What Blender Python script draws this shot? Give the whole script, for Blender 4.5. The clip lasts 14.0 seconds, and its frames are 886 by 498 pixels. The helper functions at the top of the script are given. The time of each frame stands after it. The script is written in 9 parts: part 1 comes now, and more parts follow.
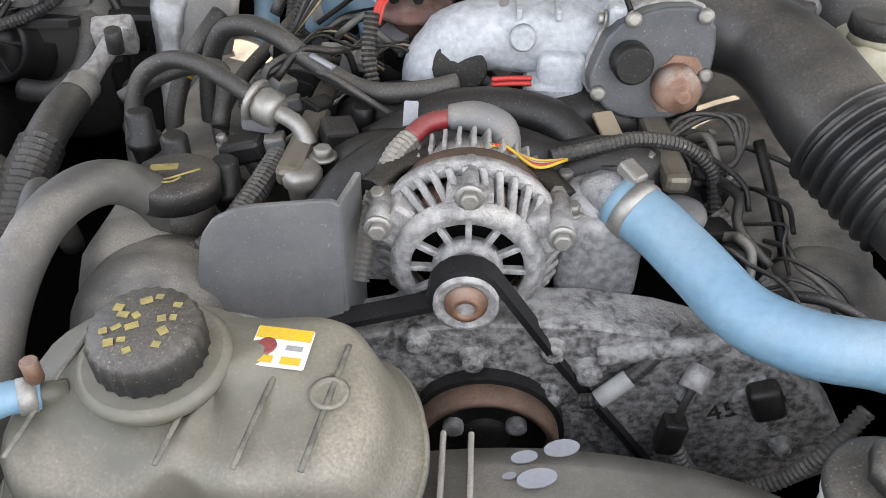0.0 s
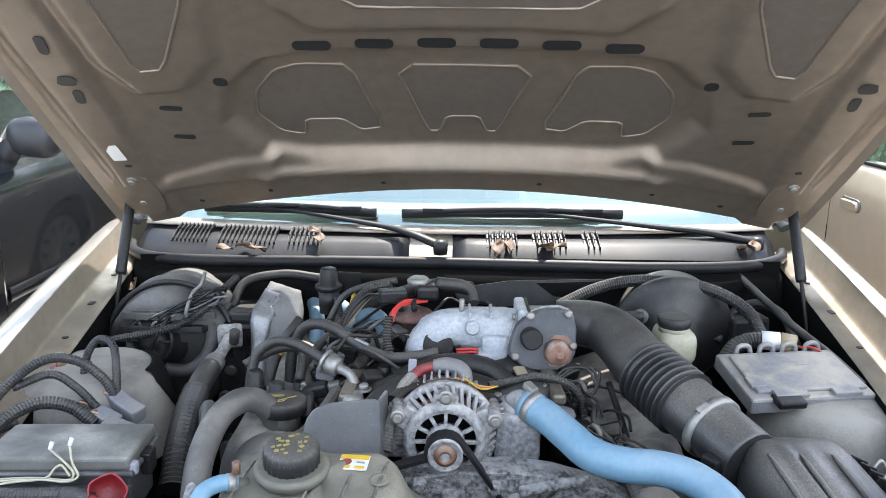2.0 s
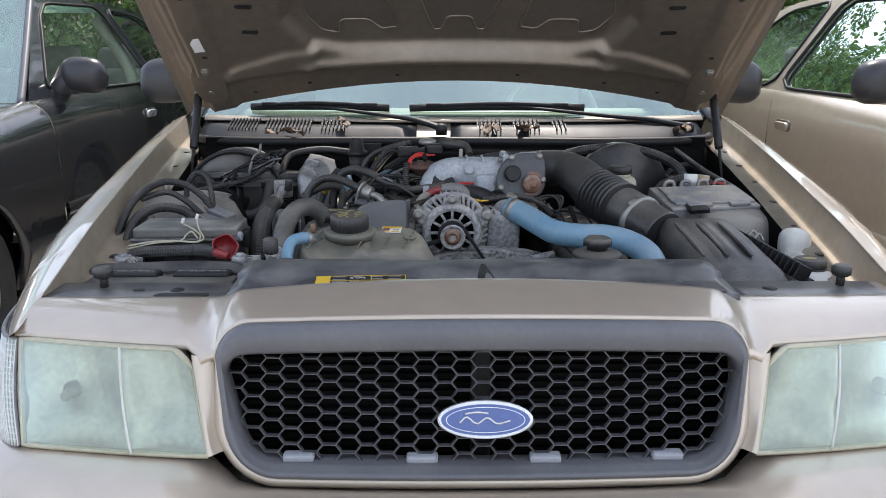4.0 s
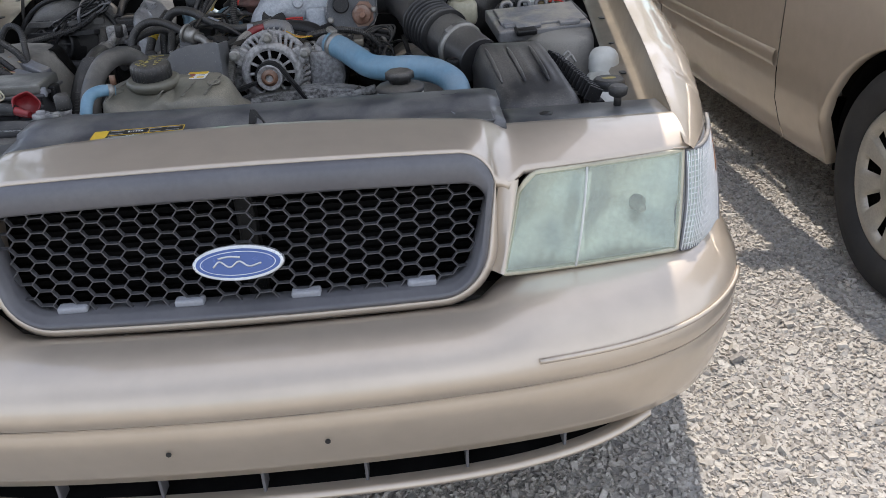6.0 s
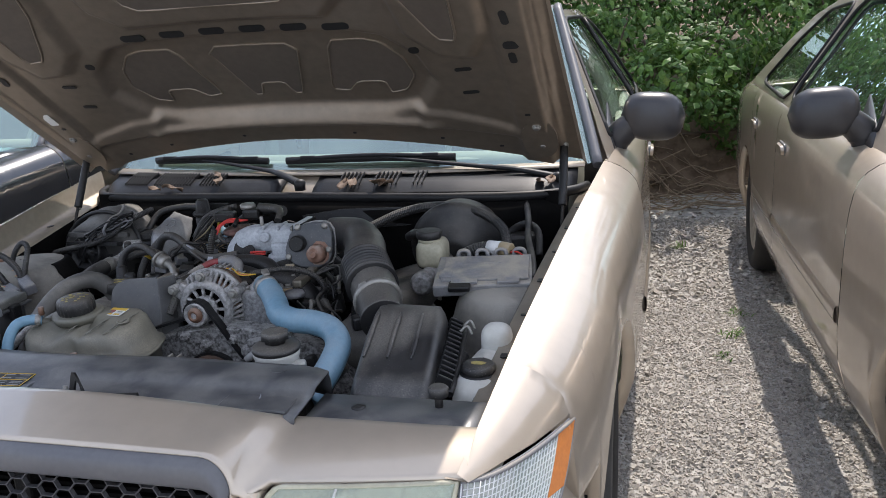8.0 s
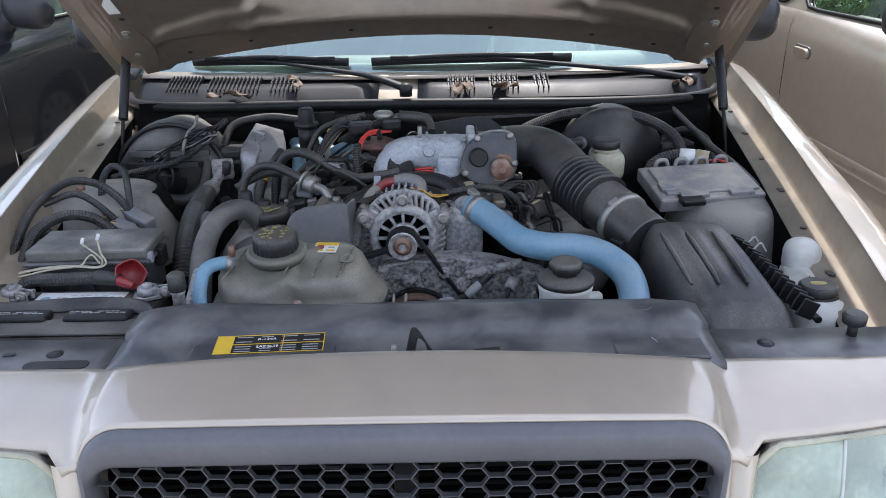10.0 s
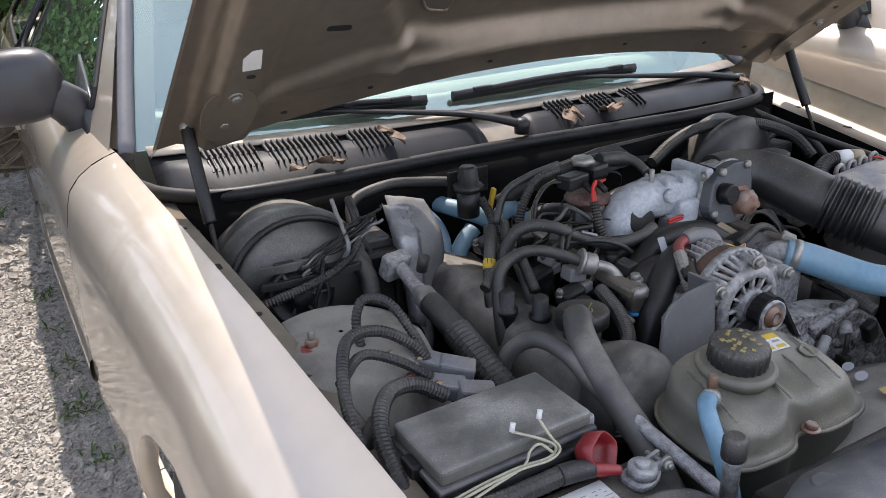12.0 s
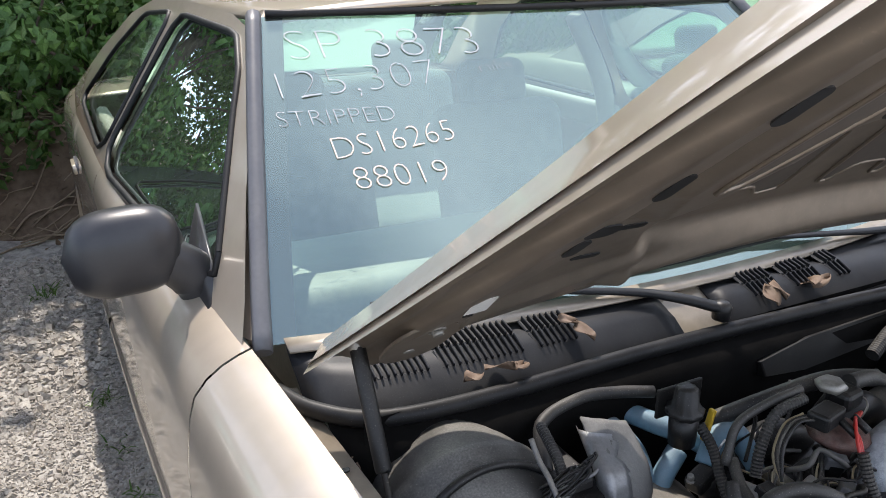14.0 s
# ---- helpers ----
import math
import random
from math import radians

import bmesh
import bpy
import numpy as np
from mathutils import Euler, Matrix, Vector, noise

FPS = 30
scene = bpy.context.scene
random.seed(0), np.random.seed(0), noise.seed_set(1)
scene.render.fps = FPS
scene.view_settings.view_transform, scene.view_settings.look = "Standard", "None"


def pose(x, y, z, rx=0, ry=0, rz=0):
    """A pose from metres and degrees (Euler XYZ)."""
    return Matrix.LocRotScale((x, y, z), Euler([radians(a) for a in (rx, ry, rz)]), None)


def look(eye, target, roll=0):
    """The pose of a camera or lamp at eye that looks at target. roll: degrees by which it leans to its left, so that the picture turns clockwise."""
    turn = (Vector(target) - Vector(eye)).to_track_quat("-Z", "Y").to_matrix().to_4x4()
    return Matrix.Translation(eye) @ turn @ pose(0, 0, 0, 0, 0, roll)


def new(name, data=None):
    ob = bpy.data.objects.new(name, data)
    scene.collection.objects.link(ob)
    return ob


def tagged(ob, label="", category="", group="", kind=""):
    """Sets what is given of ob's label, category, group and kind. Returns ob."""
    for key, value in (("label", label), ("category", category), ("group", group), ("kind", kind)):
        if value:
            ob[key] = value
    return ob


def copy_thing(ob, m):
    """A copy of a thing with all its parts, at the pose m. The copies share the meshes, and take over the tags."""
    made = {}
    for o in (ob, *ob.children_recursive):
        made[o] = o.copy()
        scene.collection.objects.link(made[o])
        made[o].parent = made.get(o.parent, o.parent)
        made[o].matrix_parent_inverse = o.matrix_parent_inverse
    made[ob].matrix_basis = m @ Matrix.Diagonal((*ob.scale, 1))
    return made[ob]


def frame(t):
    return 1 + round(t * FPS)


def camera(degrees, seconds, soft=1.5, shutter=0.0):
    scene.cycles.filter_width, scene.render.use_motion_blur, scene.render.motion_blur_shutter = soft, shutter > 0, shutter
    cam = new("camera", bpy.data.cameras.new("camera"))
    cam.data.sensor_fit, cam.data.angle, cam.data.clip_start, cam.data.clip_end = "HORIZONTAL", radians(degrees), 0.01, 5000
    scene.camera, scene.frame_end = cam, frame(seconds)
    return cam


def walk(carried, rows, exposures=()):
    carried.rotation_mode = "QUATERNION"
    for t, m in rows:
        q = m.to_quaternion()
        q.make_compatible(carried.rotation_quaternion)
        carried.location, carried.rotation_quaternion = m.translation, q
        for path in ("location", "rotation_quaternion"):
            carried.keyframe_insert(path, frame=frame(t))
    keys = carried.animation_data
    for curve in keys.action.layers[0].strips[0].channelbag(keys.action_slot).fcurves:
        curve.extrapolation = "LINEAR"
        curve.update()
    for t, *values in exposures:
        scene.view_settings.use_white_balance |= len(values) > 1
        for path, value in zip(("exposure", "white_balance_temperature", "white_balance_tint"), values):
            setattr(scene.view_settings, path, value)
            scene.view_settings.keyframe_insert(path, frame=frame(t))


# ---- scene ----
cam = camera(58.5, 14.0, 0.7)
PATH = [
    (0, (-0.028, 0.188, 1.216), (-0.091, 1.761, -0.017), 0.7),
    (0.5, (-0.087, 0.052, 1.275), (-0.150, 1.736, 0.198), 0.7),
    (1, (-0.098, -0.104, 1.338), (-0.107, 1.733, 0.547), 1.5),
    (1.5, (-0.053, -0.289, 1.364), (-0.060, 1.615, 0.752), 1.2),
    (2, (-0.028, -0.440, 1.367), (-0.040, 1.507, 0.910), 0.6),
    (2.2, (-0.032, -0.498, 1.370), (-0.047, 1.461, 0.969), 0.4),
    (2.62, (-0.039, -0.626, 1.351), (-0.044, 1.350, 1.048), 0.3),
    (3.04, (-0.051, -0.762, 1.300), (-0.045, 1.219, 1.023), 0.2),
    (3.46, (-0.064, -0.889, 1.236), (-0.048, 1.085, 0.917), 0.2),
    (3.88, (-0.073, -0.993, 1.179), (-0.047, 0.960, 0.750), 0.1),
    (4.3, (-0.074, -1.061, 1.150), (-0.039, 0.843, 0.540), 0.1),
    (4.5, (-0.079, -1.092, 1.143), (-0.034, 0.773, 0.422), 0.2),
    (5, (-0.058, -1.135, 1.143), (-0.018, 0.619, 0.183), -0.3),
    (5.5, (0.049, -1.151, 1.157), (0.093, 0.562, 0.125), -1.8),
    (6, (0.258, -1.054, 1.195), (0.329, 0.734, 0.301), -3.4),
    (6.5, (0.492, -0.941, 1.253), (0.568, 0.906, 0.490), -3.6),
    (7, (0.718, -0.884, 1.293), (0.483, 0.982, 0.613), -4.3),
    (7.2, (0.796, -0.869, 1.312), (0.448, 0.983, 0.643), -3.9),
    (7.62, (0.927, -0.838, 1.335), (0.427, 1.008, 0.750), -3.9),
    (8.04, (0.946, -0.834, 1.352), (0.471, 1.042, 0.847), -3.1),
    (8.46, (0.870, -0.837, 1.360), (0.519, 1.079, 0.908), -2.2),
    (8.88, (0.714, -0.830, 1.356), (0.511, 1.109, 0.908), -1.3),
    (9.3, (0.495, -0.791, 1.339), (0.383, 1.136, 0.816), -1.2),
    (9.5, (0.361, -0.787, 1.335), (0.274, 1.127, 0.761), -1.5),
    (10, (0.057, -0.717, 1.325), (0.045, 1.142, 0.586), -1.1),
    (10.5, (-0.270, -0.547, 1.336), (-0.047, 1.278, 0.549), 0.1),
    (11, (-0.592, -0.397, 1.329), (0.032, 1.333, 0.543), 3.5),
    (11.5, (-0.840, -0.246, 1.345), (0.026, 1.373, 0.551), 3.0),
    (12, (-1.003, -0.046, 1.370), (-0.123, 1.577, 0.600), -1.9),
    (12.5, (-1.119, 0.079, 1.408), (-0.172, 1.671, 0.655), -3.3),
    (13, (-1.195, 0.156, 1.445), (-0.241, 1.745, 0.694), -3.2),
    (13.5, (-1.158, 0.282, 1.485), (-0.221, 1.911, 0.801), -2.5),
    (14, (-1.079, 0.417, 1.547), (-0.227, 2.090, 0.859), -0.3),
]
EXPOSURES = [(0, 2.0, 7350, 14), (0.6, 1.95, 7200, 14), (2, 1.85, 6300, 11), (3.2, 1.25, 6350, 12), (4.5, 0.72, 6450, 14), (7, 0.62, 6500, 14), (9.5, 0.74, 6050, 16), (10.5, 1.0, 6150, 14), (11.5, 1.03, 6550, 16), (13, 0.92, 6500, 16), (13.5, 0.93, 6500, 16), (14, 0.82, 6450, 14)]
walk(cam, [(t, look(eye, target, roll)) for t, eye, target, roll in PATH], EXPOSURES)

# ---- light: a high hazy sun behind the cars, open sky ----
world = bpy.data.worlds.new("sky")
scene.world = world
world.use_nodes = True
wn = world.node_tree
sky = wn.nodes.new("ShaderNodeTexSky")
sky.sky_type = "NISHITA"
sky.sun_disc = False
SUN_WAY = Vector((-0.10, -0.60, -1.0)).normalized()
sky.sun_elevation = math.asin(-SUN_WAY.z)
sky.sun_rotation = math.atan2(-SUN_WAY.x, -SUN_WAY.y)
sky.dust_density = 1.0
sky.air_density = 1.0
# thin white cloud drifts over the blue
way = wn.nodes.new("ShaderNodeTexCoord")
drift = wn.nodes.new("ShaderNodeTexNoise")
drift.inputs["Scale"].default_value, drift.inputs["Detail"].default_value, drift.inputs["Distortion"].default_value = 1.3, 3.0, 0.3
wn.links.new(way.outputs["Generated"], drift.inputs["Vector"])
cover = wn.nodes.new("ShaderNodeMapRange")
for socket, value in (("From Min", 0.35), ("From Max", 0.65), ("To Min", 0.2), ("To Max", 0.95)):
    cover.inputs[socket].default_value = value
wn.links.new(drift.outputs["Fac"], cover.inputs["Value"])
cloudy = wn.nodes.new("ShaderNodeMix")
cloudy.data_type = "RGBA"
cloudy.inputs["B"].default_value = (7.2, 7.8, 8.8, 1)
wn.links.new(cover.outputs["Result"], cloudy.inputs["Factor"])
wn.links.new(sky.outputs["Color"], cloudy.inputs["A"])
wn.links.new(cloudy.outputs["Result"], wn.nodes["Background"].inputs["Color"])
wn.nodes["Background"].inputs["Strength"].default_value = 0.15
sun_data = bpy.data.lights.new("sun", "SUN")
sun_data.energy = 3.1
sun_data.angle = radians(0.6)
sun_data.color = (1.0, 0.93, 0.82)
sun = new("sun", sun_data)
sun.rotation_mode = "QUATERNION"
sun.rotation_quaternion = SUN_WAY.to_track_quat("-Z", "Y")

# ---- small modelling tools ----
def smooth(bm, on=True):
    for f in bm.faces:
        f.smooth = on
    return bm


def thing(name, label, category, at=(0, 0, 0), group="", kind=""):
    ob = new(name)
    ob.location = at
    ob.empty_display_size = 0.05
    return tagged(ob, label, category, group, kind)


def stands(ob):
    """Where an object stands in the world, before any update of the scene."""
    m = ob.matrix_parent_inverse @ ob.matrix_basis
    return stands(ob.parent) @ m if ob.parent else ob.matrix_basis.copy()


def part(name, bm, material, parent, label=""):
    """One bmesh, in the world's metres, as one mesh object under a thing or a part."""
    me = bpy.data.meshes.new(name)
    bm.normal_update()
    bm.to_mesh(me)
    bm.free()
    me.materials.append(material)
    ob = new(name, me)
    if parent is not None:
        ob.parent = parent
        ob.matrix_parent_inverse = stands(parent).inverted()
    if label:
        ob["label"] = label
    return ob


def solo(name, bm, material, label, category, group="", kind=""):
    """A thing of one mesh."""
    return tagged(part(name, bm, material, None), label, category, group, kind)


def spline(points, steps=6):
    """A smooth line through the points."""
    p = [Vector(q) for q in points]
    p = [p[0] * 2 - p[1]] + p + [p[-1] * 2 - p[-2]]
    out = []
    for i in range(1, len(p) - 2):
        a, b, c, d = p[i - 1], p[i], p[i + 1], p[i + 2]
        for k in range(steps):
            t = k / steps
            out.append(0.5 * ((2 * b) + (c - a) * t + (2 * a - 5 * b + 4 * c - d) * t * t + (3 * b - a - 3 * c + d) * t ** 3))
    out.append(p[-2])
    return out


def tube(points, radius, sides=10, steps=6, rib=0.0, pitch=0.006, caps=True, bm=None, flat=1.0):
    """A hose or rod along a smooth line; rib: ring height of corrugated conduit; radius: a number or one for each point."""
    bm = bm or bmesh.new()
    line = spline(points, steps) if steps > 0 else [Vector(q) for q in points]
    n0 = len(points)
    radii = radius if isinstance(radius, (list, tuple)) else [radius] * n0
    if rib:
        cum = [0.0]
        for a, b in zip(line, line[1:]):
            cum.append(cum[-1] + (b - a).length)
        m = max(4, min(420, int(cum[-1] / pitch * 2)))
        xs = [cum[-1] * i / m for i in range(m + 1)]
        line = [Vector((np.interp(x, cum, [q[0] for q in line]), np.interp(x, cum, [q[1] for q in line]), np.interp(x, cum, [q[2] for q in line]))) for x in xs]
    rings = []
    up = Vector((0, 0, 1))
    n = len(line)
    side = None
    for i, q in enumerate(line):
        d = (line[min(i + 1, n - 1)] - line[max(i - 1, 0)])
        d = d.normalized() if d.length > 1e-9 else Vector((0, 0, 1))
        if side is None:
            side = d.cross(up) if abs(d.z) < 0.95 else d.cross(Vector((0, 1, 0)))
        side = (side - d * side.dot(d)).normalized()
        over = side.cross(d)
        r = float(np.interp(i / (n - 1) * (n0 - 1), range(n0), radii))
        if rib and i % 2:
            r -= rib
        rings.append([bm.verts.new(q + (side * math.cos(a) + over * math.sin(a) * flat) * r) for a in (2 * math.pi * k / sides for k in range(sides))])
    for a, b in zip(rings, rings[1:]):
        for k in range(sides):
            f = bm.faces.new((a[k], a[(k + 1) % sides], b[(k + 1) % sides], b[k]))
            f.smooth = not rib
    if caps:
        bm.faces.new(rings[0][::-1])
        bm.faces.new(rings[-1])
    return bm


def block(size, m=None, bevel=0.004, segments=2, bm=None):
    """A box with rounded edges, its middle at the pose m."""
    bm = bm or bmesh.new()
    v = bmesh.ops.create_cube(bm, size=1.0)["verts"]
    bmesh.ops.scale(bm, verts=v, vec=size)
    if bevel:
        e = list({e for q in v for e in q.link_edges})
        v = list({q for f in bmesh.ops.bevel(bm, geom=e, offset=min(bevel, 0.45 * min(size)), segments=segments, profile=0.5, affect="EDGES")["faces"] for q in f.verts} | {q for q in v if q.is_valid})
    if m is not None:
        bmesh.ops.transform(bm, matrix=m, verts=v)
    return bm


def lathe(profile, m=None, sides=24, bm=None, wave=None, ring=False):
    """Turned shape: profile of (radius, height) pairs round z, at the pose m. wave: (count, depth) of flutes. ring: the profile closes on itself."""
    bm = bm or bmesh.new()
    rings = []
    for r, h in profile:
        loop = []
        for k in range(sides):
            a = 2 * math.pi * k / sides
            rr = r * (1 + wave[1] * (0.5 + 0.5 * math.cos(wave[0] * a)) ** 2) if wave and r > 0.3 * max(p[0] for p in profile) else r
            q = Vector((rr * math.cos(a), rr * math.sin(a), h))
            loop.append(bm.verts.new(m @ q if m is not None else q))
        rings.append(loop)
    for a, b in zip(rings, rings[1:] + (rings[:1] if ring else [])):
        for k in range(sides):
            bm.faces.new((a[k], a[(k + 1) % sides], b[(k + 1) % sides], b[k])).smooth = True
    if not ring:
        bm.faces.new(rings[0][::-1])
        bm.faces.new(rings[-1])
    return bm


def around(piece, m, turns):
    """Copies of a part turned about the axis of m, sharing its mesh."""
    for a in turns:
        more = piece.copy()
        scene.collection.objects.link(more)
        more.matrix_basis = m @ pose(0, 0, 0, 0, 0, a) @ m.inverted()


def prism(outline, depth, m=None, bevel=0.0, bm=None, rows=1):
    """An outline of (x, y) pairs raised by depth along z, at the pose m, with its upper rim rounded."""
    bm = bm or bmesh.new()
    n = len(outline)
    cx, cy = sum(p[0] for p in outline) / n, sum(p[1] for p in outline) / n
    size = max(math.hypot(p[0] - cx, p[1] - cy) for p in outline)
    levels = [(0.0, 0.0)]
    if bevel:
        levels += [(0.0, depth - bevel), (0.3 * bevel, depth - 0.3 * bevel), (bevel, depth)]
    else:
        levels += [(0.0, depth)]
    rings = []
    for inset, h in levels:
        s = 1 - inset / size
        rings.append([bm.verts.new(m @ Vector((cx + (x - cx) * s, cy + (y - cy) * s, h)) if m is not None else Vector((cx + (x - cx) * s, cy + (y - cy) * s, h))) for x, y in outline])
    for a, b in zip(rings, rings[1:]):
        for k in range(n):
            bm.faces.new((a[k], a[(k + 1) % n], b[(k + 1) % n], b[k]))
    bm.faces.new(rings[0][::-1])
    bm.faces.new(rings[-1])
    bmesh.ops.recalc_face_normals(bm, faces=bm.faces[:])
    return bm


def sheet(rows, bm=None, closed=False, thick=0.0, flip=False):
    """A smooth sheet through rows of points; thick: a solid of that thickness along the normals."""
    bm = bm or bmesh.new()
    grid = [[bm.verts.new(p) for p in row] for row in rows]
    faces = []
    for a, b in zip(grid, grid[1:]):
        n = len(a)
        for k in range(n if closed else n - 1):
            f = bm.faces.new((a[k], a[(k + 1) % n], b[(k + 1) % n], b[k]))
            f.smooth = True
            faces.append(f)
    if flip:
        bmesh.ops.reverse_faces(bm, faces=faces)
    if thick:
        bm.normal_update()
        bmesh.ops.solidify(bm, geom=faces, thickness=thick)
    return bm


def rounded(w, h, r, n=5, cx=0.0, cy=0.0):
    """The outline of a rectangle with round corners."""
    out = []
    for sx, sy, a0 in ((1, 1, 0), (-1, 1, 90), (-1, -1, 180), (1, -1, 270)):
        for k in range(n + 1):
            a = radians(a0 + 90 * k / n)
            out.append((cx + sx * (w / 2 - r) + r * math.cos(a), cy + sy * (h / 2 - r) + r * math.sin(a)))
    return out


def circle(r, n=20, cx=0.0, cy=0.0):
    return [(cx + r * math.cos(2 * math.pi * k / n), cy + r * math.sin(2 * math.pi * k / n)) for k in range(n)]


def toward(p, q):
    """The pose at p whose z axis points to q."""
    return Matrix.Translation(p) @ (Vector(q) - Vector(p)).to_track_quat("Z", "Y").to_matrix().to_4x4()


def rod(p, q, r0, r1=None, sides=12, bm=None):
    d = (Vector(q) - Vector(p)).length
    return lathe([(r0 * 0.9, 0), (r0, 0.02 * d), (r1 or r0, 0.98 * d), ((r1 or r0) * 0.9, d)], toward(p, q), sides, bm)


def bolt(p, way, r, h, bm=None):
    """A hexagon bolt head on a washer."""
    m = toward(p, Vector(p) + Vector(way))
    bm = lathe([(r * 1.5, 0), (r * 1.5, h * 0.25), (r, h * 0.25)], m, 14, bm)
    return lathe([(r, h * 0.2), (r, h * 0.9), (r * 0.8, h)], m, 6, bm)


def lettering(text, size, m, material, parent=None, name="lettering", thick=0.0, shear=0.0, fat=0.0):
    """Words in the built-in font, as a mesh, with the left end of the base line at m."""
    cu = bpy.data.curves.new(name, "FONT")
    cu.body, cu.size, cu.extrude, cu.shear, cu.offset, cu.resolution_u = text, size, thick, shear, fat, 3
    tmp = bpy.data.objects.new(name, cu)
    scene.collection.objects.link(tmp)
    dg = bpy.context.evaluated_depsgraph_get()
    me = bpy.data.meshes.new_from_object(tmp.evaluated_get(dg))
    bpy.data.objects.remove(tmp)
    bm = bmesh.new()
    bm.from_mesh(me)
    bpy.data.meshes.remove(me)
    bmesh.ops.transform(bm, matrix=m, verts=bm.verts[:])
    return part(name, bm, material, parent)


def mesh_part(name, verts, faces, material, parent=None, label=""):
    """A mesh from arrays of points and faces, for things of very many pieces."""
    me = bpy.data.meshes.new(name)
    me.from_pydata(verts.tolist() if hasattr(verts, "tolist") else verts, [], faces.tolist() if hasattr(faces, "tolist") else faces)
    me.materials.append(material)
    ob = new(name, me)
    if parent is not None:
        ob.parent = parent
        ob.matrix_parent_inverse = stands(parent).inverted()
    if label:
        ob["label"] = label
    return ob

# ---- materials ----
def material(name, color, rough=0.5, metal=0.0, second=None, scale=30.0, amount=0.5, bump=0.0, bump_scale=200.0, coat=0.0, dust=None, dust_amount=0.0, dust_scale=9.0, spec=0.5, rough_var=0.1, flake=0.0, vary=0.0, fleck=0.34):
    """A surface with grain at two scales: colour and second mixed by noise, a dust layer in uneven patches, strongest
    on upward faces, fine relief.
    """
    m = bpy.data.materials.new(name)
    m.use_nodes = True
    nt = m.node_tree
    n, l = nt.nodes, nt.links
    b = n["Principled BSDF"]
    co = n.new("ShaderNodeTexCoord")
    second = second or [c * 0.72 for c in color]

    def noise_at(s, detail=4.0, distortion=0.0):
        x = n.new("ShaderNodeTexNoise")
        x.inputs["Scale"].default_value, x.inputs["Detail"].default_value, x.inputs["Distortion"].default_value = s, detail, distortion
        l.new(co.outputs["Object"], x.inputs["Vector"])
        return x

    def mix(fac, a, c):
        x = n.new("ShaderNodeMix")
        x.data_type = "RGBA"
        if isinstance(fac, float):
            x.inputs["Factor"].default_value = fac
        else:
            l.new(fac, x.inputs["Factor"])
        for sock, v in ((x.inputs["A"], a), (x.inputs["B"], c)):
            if isinstance(v, (list, tuple)):
                sock.default_value = (*v, 1)
            else:
                l.new(v, sock)
        return x.outputs["Result"]

    def ramp(src, lo, hi, top=1.0):
        x = n.new("ShaderNodeMapRange")
        x.inputs["From Min"].default_value, x.inputs["From Max"].default_value, x.inputs["To Max"].default_value = lo, hi, top
        l.new(src, x.inputs["Value"])
        return x.outputs["Result"]

    big = noise_at(scale)
    fine = noise_at(scale * 9, 3.0)
    col = mix(ramp(big.outputs["Fac"], 0.35, 0.65, amount), list(color), list(second))
    col = mix(ramp(fine.outputs["Fac"], 0.3, 0.75, 0.42 * amount), col, [c * 0.44 for c in second])
    if dust:
        patch = noise_at(dust_scale, 5.0, 0.3)
        speck = noise_at(dust_scale * 55, 4.0)
        k = n.new("ShaderNodeMath")
        k.operation = "MULTIPLY"
        l.new(ramp(patch.outputs["Fac"], 0.38, 0.63, dust_amount * 1.08), k.inputs[0])
        grain = n.new("ShaderNodeMapRange")
        for socket, value in (("From Min", 0.2), ("From Max", 0.7), ("To Min", 0.35), ("To Max", 1.2)):
            grain.inputs[socket].default_value = value
        l.new(speck.outputs["Fac"], grain.inputs["Value"])
        l.new(grain.outputs["Result"], k.inputs[1])
        # dust on upward faces, weighted so tops look lit and crevices stay dark
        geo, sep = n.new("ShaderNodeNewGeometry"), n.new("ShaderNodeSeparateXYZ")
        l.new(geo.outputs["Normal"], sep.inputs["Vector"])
        top_lift = n.new("ShaderNodeMapRange")
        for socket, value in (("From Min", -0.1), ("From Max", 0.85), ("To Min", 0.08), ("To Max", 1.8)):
            top_lift.inputs[socket].default_value = value
        l.new(sep.outputs["Z"], top_lift.inputs["Value"])
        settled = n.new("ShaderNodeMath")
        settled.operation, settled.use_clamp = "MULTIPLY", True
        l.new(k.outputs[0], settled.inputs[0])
        l.new(top_lift.outputs["Result"], settled.inputs[1])
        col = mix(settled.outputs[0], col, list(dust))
        # single pale flecks and grit
        col = mix(ramp(speck.outputs["Fac"], 0.645, 0.72, fleck), col, [min(0.8, c * 1.5) for c in dust])
    if vary:
        oi = n.new("ShaderNodeObjectInfo")
        col = mix(ramp(oi.outputs["Random"], 0.0, 1.0, vary), col, [c * 0.5 for c in color])
    l.new(col, b.inputs["Base Color"])
    x = n.new("ShaderNodeMapRange")
    x.inputs["To Min"].default_value, x.inputs["To Max"].default_value = max(0.02, rough - rough_var), min(1.0, rough + rough_var)
    l.new(big.outputs["Fac"], x.inputs["Value"])
    l.new(x.outputs["Result"], b.inputs["Roughness"])
    b.inputs["Metallic"].default_value = metal
    b.inputs["Specular IOR Level"].default_value = spec
    b.inputs["Coat Weight"].default_value = coat
    b.inputs["Coat Roughness"].default_value = 0.06
    if bump or flake:
        bp = n.new("ShaderNodeBump")
        bp.inputs["Strength"].default_value = bump or flake
        bp.inputs["Distance"].default_value = 0.002
        l.new(noise_at(bump_scale, 5.0).outputs["Fac"], bp.inputs["Height"])
        l.new(bp.outputs["Normal"], b.inputs["Normal"])
    return m


